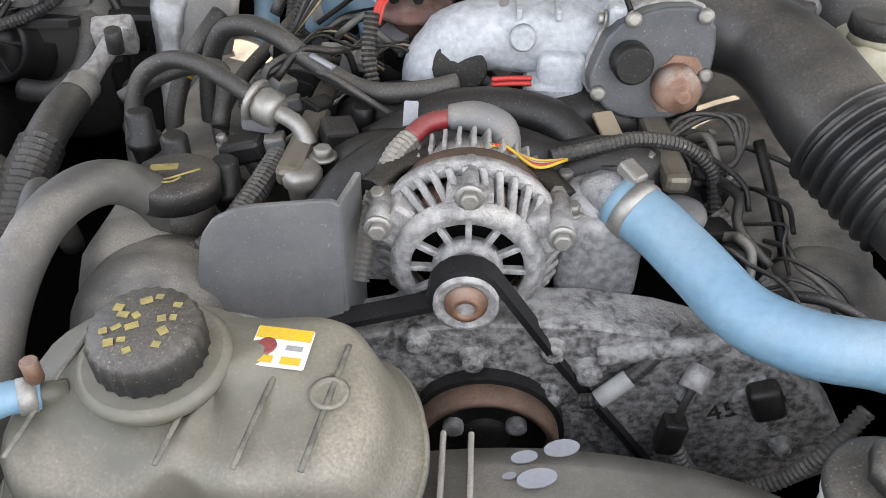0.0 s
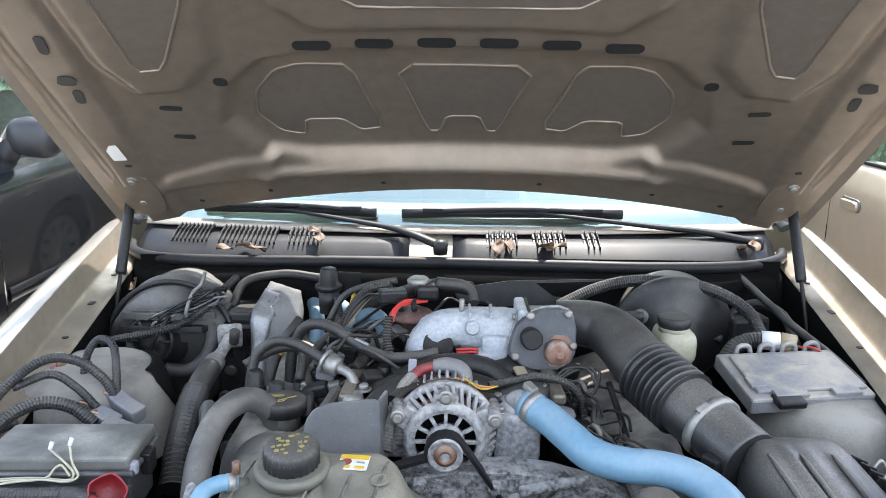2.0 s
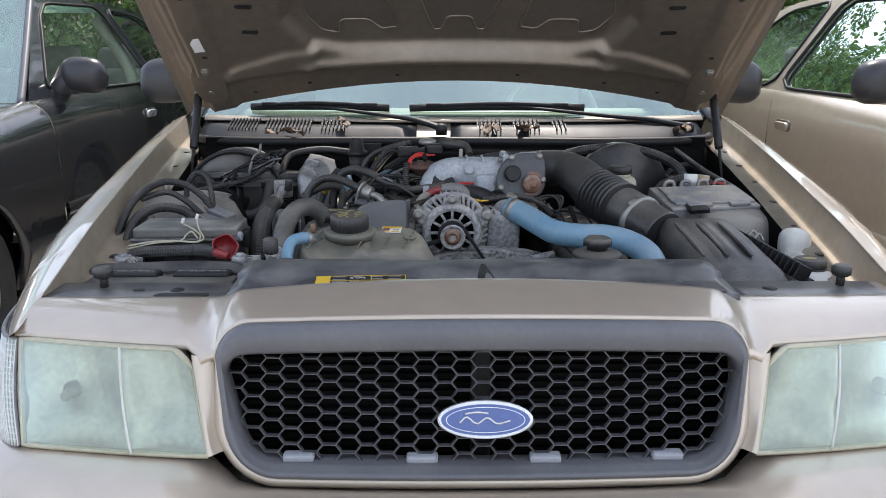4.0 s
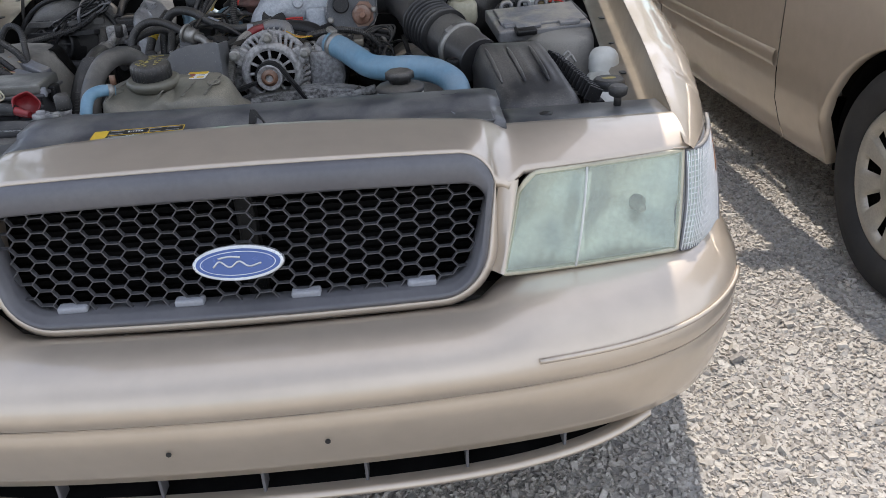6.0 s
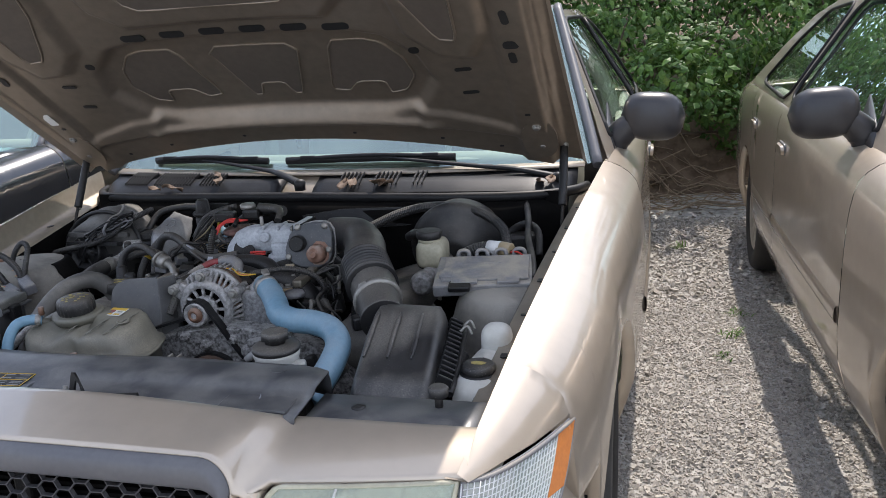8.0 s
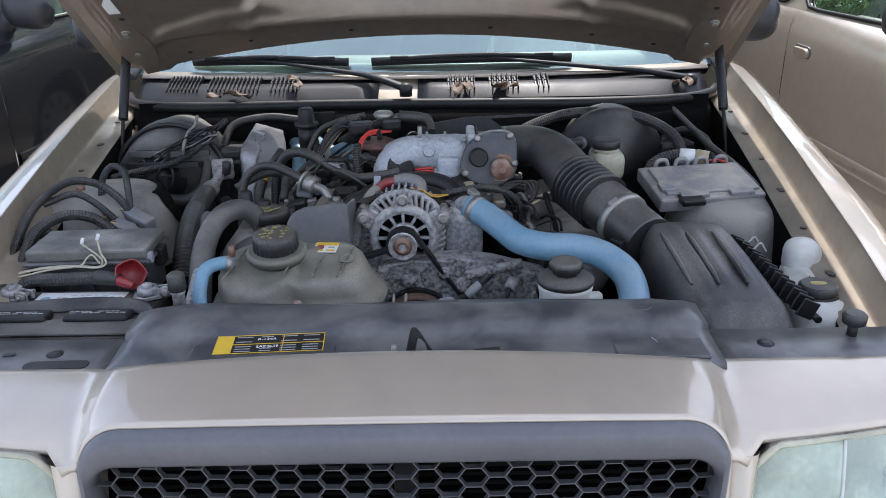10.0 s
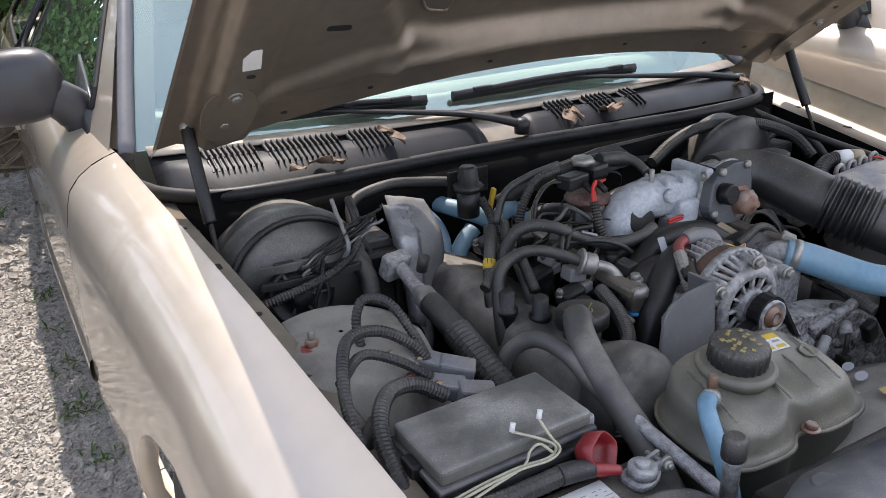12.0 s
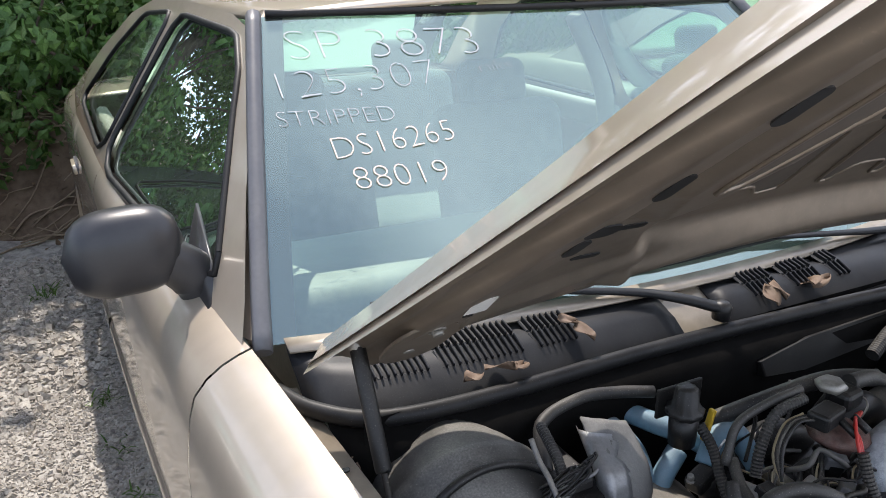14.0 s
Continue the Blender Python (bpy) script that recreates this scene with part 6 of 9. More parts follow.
part("port_boss", lathe([(0.013, 0), (0.014, 0.010), (0.011, 0.014)], toward((0.02, 0.966, 0.888), (0.02, 0.9, 0.895)), 16), ALU_BLUE, elbow)
part("vertical_leg", smooth(block((0.050, 0.050, 0.090), pose(0.062, 0.972, 0.830), 0.008, 2)), ALU_BLUE, elbow)
part("leg_flange", block((0.085, 0.040, 0.012), pose(0.068, 0.958, 0.800), 0.004), ALU_BLUE, elbow)
for x in (0.036, 0.10):
    part("leg_bolt", bolt((x, 0.952, 0.806), (0, 0, 1), 0.006, 0.009), STEEL, elbow)
part("foot", block((0.06, 0.05, 0.05), pose(0.055, 0.97, 0.822, 0, 0, 0), 0.01), ALU_BLUE, elbow)
part("gasket", block((0.005, 0.093, 0.096), pose(0.1245, 1.0, 0.876), 0.002), IRON, elbow)
part("stud", rod((0.0, 0.99, 0.905), (0.0, 0.99, 0.935), 0.005, sides=8), STEEL, elbow)
part("stain_pad", prism(soften([(-0.03, -0.02), (0.02, -0.03), (0.035, 0.0), (0.01, 0.028), (-0.025, 0.02)], 2), 0.006, Matrix.Translation((-0.045, 0.965, 0.855)) @ pose(0, 0, 0, 75, 0, 0), 0.002), IRON, elbow, "dark grime patch on the elbow")
throttle = thing("throttle_body", "throttle body with dark actuator cover and rusty cap", "throttle body", (0.15, 0.98, 0.80))
part("barrel", tube([(0.127, 1.0, 0.876), (0.16, 1.0, 0.876), (0.20, 1.005, 0.878)], 0.043, 20, 2), ALU, throttle)
plate = soften([(-0.062, -0.012), (-0.045, 0.035), (0.0, 0.055), (0.045, 0.055), (0.062, 0.03), (0.060, -0.04), (0.02, -0.062), (-0.035, -0.055), (-0.06, -0.03)], 1, 0.2)
m = Matrix.Translation((0.147, 0.962, 0.873)) @ pose(0, 0, 0, 82, 0, 4)
cov = part("actuator_cover", prism(plate, 0.030, m, 0.004), ACTUATOR, throttle, "dark grey actuator cover")
part("cover_edge", prism([(x * 1.05, y * 1.05) for x, y in plate], 0.006, m), ALU, throttle)
part("black_cap", lathe([(0.020, 0), (0.020, 0.022), (0.017, 0.026)], m @ pose(-0.024, 0.004, 0.028), 24), PLASTIC_CLEAN, cov)
part("rusty_cap", lathe([(0.024, 0), (0.023, 0.02), (0.021, 0.03), (0.012, 0.034), (0.008, 0.038), (0.006, 0.045)], m @ pose(0.024, -0.022, 0.026), 24), RUST, cov, "rusty round cap")
bm = prism(soften([(0.0, -0.05), (0.05, -0.05), (0.055, 0.005), (0.01, 0.01)], 1), 0.002, m @ pose(0, 0, 0.0295))
part("rust_patch", bm, RUST, cov, "rust stain")
for x, y in ((-0.052, -0.03), (-0.025, 0.044), (0.045, 0.047), (0.054, -0.012)):
    part("cover_bolt", lathe([(0.008, 0), (0.008, 0.006), (0.004, 0.008)], m @ pose(x, y, 0.029), 10), STEEL, cov)
# exhaust-gas valve
egr = thing("gas_valve", "rusty vacuum valve with red wires and grey plug", "vacuum valve", (-0.07, 1.03, 0.82))
part("rusty_dome", lathe([(0.02, -0.04), (0.024, -0.006), (0.043, 0.0), (0.045, 0.006), (0.040, 0.012), (0.026, 0.018), (0.01, 0.02)], Matrix.Translation((-0.098, 1.05, 0.878)), 26), RUST_DARK, egr, "dark rusted diaphragm dome")
part("sensor", block((0.055, 0.034, 0.026), pose(-0.135, 1.050, 0.922, 0, 0, 12), 0.005), PLASTIC_CLEAN, egr, "black twin-port sensor")
for k in range(2):
    part("sensor_port", rod((-0.120 + 0.026 * k, 1.036, 0.918), (-0.116 + 0.026 * k, 1.010, 0.905), 0.006), PLASTIC_CLEAN, egr)
for k in range(5):
    part("sensor_wire", tube([(-0.160, 1.048 + 0.005 * k, 0.924), (-0.185, 1.055 + 0.006 * k, 0.922 - 0.004 * k), (-0.215, 1.05 + 0.004 * k, 0.895 - 0.006 * k), (-0.235, 1.03, 0.855)], 0.0022, 5, 4), (RUBBER, PLASTIC_CLEAN, RUBBER_GREY, RUBBER, TAN_WIRE)[k], egr)
part("sensor", block((0.045, 0.04, 0.030), pose(-0.068, 1.072, 0.925, 0, 0, 8), 0.008), PLASTIC_CLEAN, egr)
part("hex_cap", lathe([(0.022, 0), (0.024, 0.008), (0.018, 0.014)], Matrix.Translation((-0.085, 1.085, 0.937)), 6), STEEL, egr)
part("brass_port", rod((-0.085, 0.99, 0.862), (-0.045, 0.985, 0.868), 0.012), ALU, egr)
for k in range(3):
    part("red_wire", tube([(-0.078 + 0.006 * k, 1.042, 0.914), (-0.108, 1.022, 0.921 - 0.004 * k), (-0.130 + 0.003 * k, 1.0, 0.908), (-0.137 + 0.003 * k, 0.985, 0.888)], 0.0026, 6), RED_WIRE, egr, "red wire")
hose("spring_sleeve", "ribbed black sleeve round red wires", [(-0.137, 0.985, 0.90), (-0.14, 0.965, 0.865), (-0.135, 0.95, 0.835)], 0.009, RUBBER, 0.0025, "wiring", pitch=0.008)
for pts, lab in (([(-0.12, 0.945, 0.832), (-0.09, 0.93, 0.835), (-0.07, 0.915, 0.842)], "short red wires"), ([(-0.01, 0.93, 0.85), (0.012, 0.93, 0.852), (0.03, 0.935, 0.85)], "short red wires")):
    for k in range(2):
        solo("red_wire", tube([Vector(p) + Vector((0, 0, 0.006 * k)) for p in pts], 0.0026, 6), RED_WIRE, "short red wire in the loom", "wire", "red wires")
hose("vent_hose", "black vent hose to the elbow", [(-0.05, 1.08, 0.94), (0.0, 1.08, 0.935), (0.02, 1.06, 0.93), (0.025, 1.03, 0.915)], [0.013, 0.013, 0.009, 0.009], RUBBER)

# vacuum regulator on the bulkhead
reg = thing("vacuum_regulator", "black ribbed vacuum regulator on the bulkhead", "vacuum regulator", (-0.28, 1.18, 0.85))
part("cap", lathe([(0.024, 0.0), (0.027, 0.004), (0.027, 0.012), (0.019, 0.014), (0.016, 0.044), (0.013, 0.048), (0.006, 0.049)], Matrix.Translation((-0.28, 1.18, 0.895)), 32, None, (10, 0.12)), PLASTIC_CLEAN, reg)
part("body", lathe([(0.021, -0.05), (0.023, 0.0)], Matrix.Translation((-0.28, 1.18, 0.895)), 20), PLASTIC_CLEAN, reg)
part("bracket", block((0.09, 0.006, 0.05), pose(-0.26, 1.215, 0.90), 0.002), IRON, reg)
part("yellow_clip", block((0.008, 0.012, 0.055), pose(-0.232, 1.175, 0.865, 0, 14, 0), 0.003), YELLOW, reg, "yellow clip")
part("white_tag", block((0.016, 0.003, 0.04), pose(-0.23, 1.15, 0.835, 20, -14, 20), 0.001), WHITE, reg)

# dark rubber hoses over the engine
hose("breather_hose", "black breather hose arching to a steel fitting", [(-0.235, 0.884, 0.842), (-0.27, 0.898, 0.860), (-0.31, 0.915, 0.872), (-0.348, 0.925, 0.866), (-0.378, 0.922, 0.838), (-0.388, 0.905, 0.77), (-0.382, 0.885, 0.67)], 0.0095, RUBBER, sides=12)
fit1 = thing("hose_fitting", "pale steel elbow fitting on a hose end", "fitting", (-0.22, 0.87, 0.82))
part("nut", lathe([(0.017, 0), (0.019, 0.004), (0.019, 0.02), (0.015, 0.024)], toward((-0.24, 0.886, 0.846), (-0.19, 0.865, 0.828)), 8), STEEL, fit1)
part("spout", tube([(-0.225, 0.88, 0.84), (-0.20, 0.868, 0.832), (-0.186, 0.855, 0.815)], 0.009, 10), STEEL, fit1)
part("collar", lathe([(0.021, 0), (0.023, 0.003), (0.021, 0.006)], toward((-0.246, 0.888, 0.848), (-0.19, 0.865, 0.828)), 16), STEEL, fit1)
hose("fuel_hose", "black hose curving to the elbow", [(-0.045, 0.93, 0.85), (-0.085, 0.918, 0.846), (-0.14, 0.925, 0.842), (-0.195, 0.95, 0.858), (-0.235, 0.97, 0.878), (-0.272, 0.985, 0.884), (-0.305, 0.995, 0.868), (-0.325, 0.995, 0.82), (-0.33, 0.985, 0.76)], 0.0108, RUBBER, sides=12)
solo("hose_mark", tube([(-0.196, 0.944, 0.8705), (-0.172, 0.932, 0.8625)], 0.0042, 8, 2, flat=0.5), CLIP_PALE, "pale printed mark on a hose", "print")
hose("vacuum_pipe", "black vacuum pipe with valve", [(-0.40, 0.93, 0.82), (-0.36, 0.95, 0.84), (-0.32, 0.965, 0.845), (-0.30, 0.97, 0.83), (-0.30, 0.93, 0.79)], 0.0095, RUBBER)
hose("valve_hose", "short black hose with a yellow band", [(-0.318, 1.045, 0.872), (-0.334, 1.018, 0.852), (-0.351, 0.994, 0.826), (-0.364, 0.972, 0.785), (-0.366, 0.962, 0.745)], 0.0105, RUBBER)
solo("yellow_band", rod((-0.347, 1.000, 0.833), (-0.354, 0.990, 0.820), 0.0112), YELLOW, "yellow tape band on a hose", "tape band")
solo("valve_elbow", lathe([(0.018, -0.03), (0.018, -0.022), (0.013, -0.02), (0.013, 0.0), (0.016, 0.002), (0.016, 0.014), (0.012, 0.016)], Matrix.Translation((-0.366, 0.962, 0.745)), 16), PLASTIC_CLEAN, "black valve stub on the cylinder head", "elbow")
hose("rear_hose", "black hose rising behind the rail", [(-0.30, 0.93, 0.74), (-0.305, 0.95, 0.79), (-0.29, 1.0, 0.815), (-0.265, 1.07, 0.83), (-0.245, 1.11, 0.845)], 0.009, RUBBER)
hose("rear_conduit", "ribbed conduit to the valve plugs", [(-0.24, 1.07, 0.84), (-0.225, 1.08, 0.88), (-0.19, 1.09, 0.92), (-0.14, 1.085, 0.935)], 0.009, RUBBER, 0.002, "wiring")
hose("rear_conduit", "taped black loom to the valve plugs", [(-0.27, 1.10, 0.85), (-0.24, 1.115, 0.90), (-0.19, 1.11, 0.925), (-0.13, 1.10, 0.94)], 0.007, RUBBER, 0.0, "wiring")
hose("regulator_hose", "thin ribbed hose below the regulator", [(-0.262, 1.165, 0.88), (-0.255, 1.14, 0.85), (-0.262, 1.10, 0.80), (-0.27, 1.05, 0.77)], 0.009, RUBBER, 0.0015, "hose")
hose("bulkhead_loom", "thick black loom behind the elbow", [(0.02, 1.08, 0.93), (-0.05, 1.12, 0.925), (-0.14, 1.16, 0.89), (-0.20, 1.2, 0.85)], 0.014, RUBBER)

# alternator cables
hose("alternator_cable", "taped grey cable to the alternator", [(-0.125, 0.72, 0.76), (-0.118, 0.755, 0.80), (-0.10, 0.80, 0.835), (-0.085, 0.825, 0.845)], 0.0115, RUBBER_GREY, 0.0015, "cable", pitch=0.007)
hose("red_cable", "red cable end below a grey boot", [(-0.085, 0.825, 0.846), (-0.07, 0.842, 0.852), (-0.045, 0.85, 0.855)], 0.0095, RED, 0.0, "cable")
solo("cable_boot", tube([(-0.05, 0.85, 0.855), (-0.025, 0.848, 0.857), (0.0, 0.838, 0.850), (0.004, 0.82, 0.825)], [0.012, 0.015, 0.015, 0.014], 12), GREY_PLASTIC, "grey rubber boot on the alternator post", "cable boot")
for k in range(4):
    solo("thin_wire", tube([(-0.03, 0.80, 0.842), (-0.01 + 0.003 * k, 0.81, 0.85), (0.03, 0.806 - 0.004 * k, 0.838), (0.06, 0.815, 0.834)], 0.0017, 5), (YELLOW, TAN_WIRE, RED_WIRE, YELLOW)[k], "thin coloured wire near the alternator", "wire", "thin wires")
hose("engine_conduit", "ribbed conduit crossing the cylinder head", [(0.045, 0.818, 0.834), (0.085, 0.83, 0.838), (0.13, 0.85, 0.838), (0.18, 0.865, 0.822), (0.21, 0.862, 0.795), (0.215, 0.84, 0.76)], 0.0078, RUBBER, 0.0016, "wiring", pitch=0.005)
hose("engine_loom", "taped loom along the cylinder head", [(0.215, 0.84, 0.76), (0.245, 0.80, 0.735), (0.27, 0.75, 0.715), (0.285, 0.70, 0.69)], 0.013, RUBBER_GREY, 0.001, "wiring")
for k in range(3):
    solo("wire_loop", tube([(0.16, 0.90, 0.80), (0.19 + 0.012 * k, 0.93, 0.82), (0.23 + 0.01 * k, 0.92, 0.825), (0.24, 0.885, 0.80), (0.21, 0.87, 0.785)], 0.003, 6), RUBBER, "thin black wire loop", "wire", "wire loops")
for x, y, z, a in ((0.20, 0.80, 0.765, 30), (0.232, 0.785, 0.752, -20)):
    solo("coil_plug", block((0.045, 0.028, 0.026), pose(x, y, z, 10, 15, a), 0.005), PLASTIC_CLEAN, "black coil plug on the cylinder head", "plug", "coil plugs")
solo("round_cap", lathe([(0.024, 0), (0.025, 0.006), (0.022, 0.012), (0.01, 0.014)], Matrix.Translation((0.165, 0.79, 0.79)), 24), GREY_PLASTIC, "round grey sensor cap", "cap")
hose("dipstick_tube", "thin black pipe beside the duct", [(0.27, 0.92, 0.80), (0.285, 0.86, 0.75), (0.295, 0.80, 0.70), (0.30, 0.75, 0.66)], 0.006, IRON)

# alternator
alt = thing("alternator", "finned aluminium alternator with rusty stator ring", "alternator", (-0.031, 0.74, 0.77))
AX, AZ = -0.028, 0.778
m = Matrix.Translation((AX, 0.722, AZ)) @ pose(0, 0, 0, 90, 0, 0)
part("stator", lathe([(0.070, -0.075), (0.0785, -0.072), (0.0785, -0.045), (0.070, -0.042)], m, 40, ring=True), RUST_LAM, alt, "rusty laminated stator ring")
part("rear_shell", lathe([(0.02, -0.125), (0.05, -0.122), (0.068, -0.110), (0.074, -0.076), (0.06, -0.075)], m, 36), ALU, alt)
part("windings", lathe([(0.050, -0.040), (0.066, -0.038), (0.066, -0.022), (0.052, -0.012)], m, 48, None, (24, 0.04), True), COPPER, alt, "dark copper windings")
# dark disc painting the shade between the vanes
part("dark_core", lathe([(0.01, -0.040), (0.068, -0.040), (0.05, -0.02), (0.01, -0.018)], m, 28), GAP_BLACK, alt)
around(part("rear_fin", block((0.004, 0.016, 0.03), m @ pose(0.072, 0, -0.094, 0, 0, 70), 0.001, 1), ALU, alt), m, range(10, 360, 10))
part("back_ring", lathe([(0.072, -0.048), (0.086, -0.046), (0.087, -0.033), (0.076, -0.030)], m, 40, ring=True), ALU, alt)
part("face_ring", lathe([(0.049, -0.006), (0.066, -0.010), (0.068, -0.003), (0.060, 0.004), (0.050, 0.005)], m, 48, ring=True), ALU, alt)
# leaning vanes between the two rings, spokes round the hub
around(part("front_vane", block((0.036, 0.0064, 0.010), m @ pose(0.0715, 0, -0.019, 0, 52, 0) @ pose(0, 0, 0, 0, 0, 16), 0.0016, 1), ALU, alt), m, range(10, 360, 10))
around(part("face_spoke", block((0.024, 0.0056, 0.008), m @ pose(0.040, 0, 0.001), 0.001, 1), ALU, alt), m, range(30, 360, 30))
part("hub", lathe([(0.012, -0.01), (0.031, -0.006), (0.031, 0.006), (0.026, 0.012), (0.012, 0.014)], m, 28), ALU, alt)
for x, z, r in ((-0.076, 0.044, 0.011), (0.078, 0.040, 0.011), (-0.052, -0.068, 0.010), (0.055, -0.062, 0.010), (0.0, 0.078, 0.007)):
    ear = part("mount_ear", lathe([(r, -0.05), (r * 1.05, 0.0), (r * 0.9, 0.006)], m @ pose(x, z, 0), 16), ALU, alt)
    part("ear_web", block((0.022, 0.04, 0.03), m @ pose(x * 0.82, z * 0.82, -0.02, 0, 0, math.degrees(math.atan2(z, x))), 0.004), ALU, ear)
    part("ear_bolt", bolt(m @ Vector((x, z, 0.005)), (0, -1, 0), 0.008, 0.010), STEEL, ear)
for x, z, a in ((-0.048, -0.088, 20), (0.012, -0.098, 0), (0.060, -0.085, -25)):
    foot = part("mount_foot", smooth(block((0.045, 0.050, 0.038), m @ pose(x, z, -0.030, 0, 0, a), 0.010, 3)), ALU, alt, "chalky mounting foot")
    part("foot_bolt", bolt(m @ Vector((x, z - 0.008, -0.006)), (0, -1, 0), 0.0105, 0.016), STEEL, foot)
pul = part("pulley", lathe([(0.006, 0.052), (0.010, 0.054), (0.012, 0.046), (0.022, 0.046), (0.024, 0.050), (0.0275, 0.050), (0.0275, 0.014), (0.02, 0.012)], m, 32), ALU, alt, "dusty grey pulley")
part("pulley_nut", lathe([(0.007, 0.040), (0.008, 0.056), (0.013, 0.056), (0.0145, 0.05), (0.018, 0.049), (0.0185, 0.044)], m, 24), COPPER, pul, "brown rusty pulley nut")
brk = solo("alternator_bracket", tube([(-0.115, 0.765, 0.83), (-0.09, 0.80, 0.835), (-0.03, 0.83, 0.83), (0.03, 0.81, 0.825), (0.06, 0.775, 0.818)], 0.013, 8, flat=0.55), IRON, "dark bracket behind the alternator", "bracket")
for p in ((-0.108, 0.755, 0.825), (0.05, 0.775, 0.818)):
    solo("bracket_bolt", bolt(p, (0, -0.3, 1), 0.007, 0.011), STEEL, "steel bolt holding the alternator bracket", "bolt", "bracket bolts")
solo("bracket_casting", smooth(block((0.05, 0.09, 0.07), pose(-0.118, 0.795, 0.765), 0.012, 3)), ALU_GREY, "chalky bracket casting beside the alternator", "bracket")
# thermostat housing and upper hose
hous = thing("thermostat_housing", "chalky aluminium water outlet", "water outlet", (0.095, 0.77, 0.78))
part("block", smooth(block((0.075, 0.085, 0.085), pose(0.090, 0.785, 0.770), 0.010, 3)), ALU_GREY, hous)
part("neck_flange", lathe([(0.030, 0), (0.032, 0.004), (0.030, 0.010), (0.022, 0.014)], toward((0.088, 0.785, 0.808), (0.095, 0.775, 0.90)), 24), ALU_GREY, hous)
for x, y in ((0.062, 0.762), (0.118, 0.760), (0.060, 0.815)):
    part("housing_bolt", bolt((x, y, 0.812), (0, 0, 1), 0.0075, 0.010), STEEL, hous)
part("spout", tube([(0.085, 0.80, 0.79), (0.09, 0.785, 0.818), (0.105, 0.765, 0.824), (0.13, 0.745, 0.816)], 0.021, 16), ALU_GREY, hous)
hose("upper_hose", "thick light blue silicone radiator hose", [(0.103, 0.768, 0.824), (0.133, 0.738, 0.816), (0.162, 0.700, 0.804), (0.192, 0.656, 0.794), (0.236, 0.628, 0.792), (0.286, 0.616, 0.793), (0.332, 0.596, 0.787), (0.364, 0.552, 0.774), (0.370, 0.50, 0.757), (0.362, 0.455, 0.735), (0.35, 0.42, 0.71)], 0.0262, BLUE_HOSE, sides=20)
cl = thing("hose_clamp", "steel worm-drive clamp on the blue hose", "hose clamp", (0.11, 0.76, 0.83))
part("band", rod((0.110, 0.761, 0.823), (0.119, 0.752, 0.820), 0.0278, sides=24), STEEL, cl)
part("screw_box", block((0.016, 0.024, 0.012), pose(0.110, 0.768, 0.852, 20, 0, 40), 0.003), STEEL, cl)
# belt, pulleys and guard plate
belt = bmesh.new()


def ribbon(points, w, t, bm):
    rows = []
    for i, p in enumerate(points):
        p = Vector(p)
        d = Vector(points[min(i + 1, len(points) - 1)]) - Vector(points[max(i - 1, 0)])
        nrm = Vector((d.z, 0, -d.x)).normalized() * t / 2
        rows.append([p + nrm + Vector((0, -w / 2, 0)), p + nrm + Vector((0, w / 2, 0)), p - nrm + Vector((0, w / 2, 0)), p - nrm + Vector((0, -w / 2, 0))])
    return sheet(rows, bm, closed=True)


arc = [(AX + 0.030 * math.cos(a), 0.688, AZ + 0.030 * math.sin(a)) for a in (radians(200 - 22 * k) for k in range(9))]
ribbon([(-0.235, 0.688, 0.712), (-0.15, 0.688, 0.738)] + arc + [(0.06, 0.688, 0.70), (0.16, 0.688, 0.565), (0.20, 0.688, 0.50)], 0.022, 0.006, belt)
ribbon([(-0.16, 0.688, 0.668)] + [(-0.005 + 0.072 * math.cos(a), 0.688, 0.612 + 0.072 * math.sin(a)) for a in (radians(150 - 15 * k) for k in range(13))], 0.024, 0.006, belt)
for f in belt.faces:
    f.smooth = False
drive = solo("drive_belt", belt, SEAL, "ribbed black drive belt round the pulleys", "drive belt")
pump = thing("pump_pulley", "black dished pump pulley with rusty rim", "pulley", (0, 0.66, 0.61))
m2 = Matrix.Translation((-0.005, 0.684, 0.612)) @ pose(0, 0, 0, 90, 0, 0)
part("rim", lathe([(0.062, 0.0), (0.069, 0.002), (0.069, 0.028), (0.066, 0.030), (0.060, 0.028), (0.058, 0.006)], m2, 40), RUST_LAM, pump)
part("dish", lathe([(0.012, 0.016), (0.022, 0.014), (0.026, 0.006), (0.056, 0.004), (0.060, 0.010)], m2, 36), IRON, pump)
for k in range(3):
    part("hub_bolt", lathe([(0.010, 0), (0.010, 0.012), (0.006, 0.014)], m2 @ pose(0.034 * math.cos(2.1 * k + 0.6), 0.034 * math.sin(2.1 * k + 0.6), 0.006), 10), ALU, pump)
guard = thing("belt_guard", "grey dusty plastic splash guard beside the alternator", "splash guard", (-0.19, 0.68, 0.71))
GUARD = material("dusty_grey_guard", (0.105, 0.108, 0.112), 0.55, 0.0, (0.14, 0.14, 0.138), 10, 0.8, bump=0.12, bump_scale=400, dust=(0.26, 0.25, 0.23), dust_amount=0.6)
gout = [(-0.062, -0.088), (0.052, -0.088), (0.058, 0.066), (0.05, 0.072), (-0.02, 0.068), (-0.045, 0.058), (-0.058, 0.04), (-0.066, 0.0)]
mg = Matrix.Translation((-0.188, 0.695, 0.785)) @ pose(0, 0, 0, 84, 0, 6)
part("plate", prism(soften(gout, 1, 0.15), 0.005, mg, 0.002), GUARD, guard)
part("wrap", block((0.006, 0.148, 0.060), mg @ pose(0.062, -0.006, -0.026) @ pose(0, 0, 0, 0, -14, 0), 0.002), GUARD, guard)
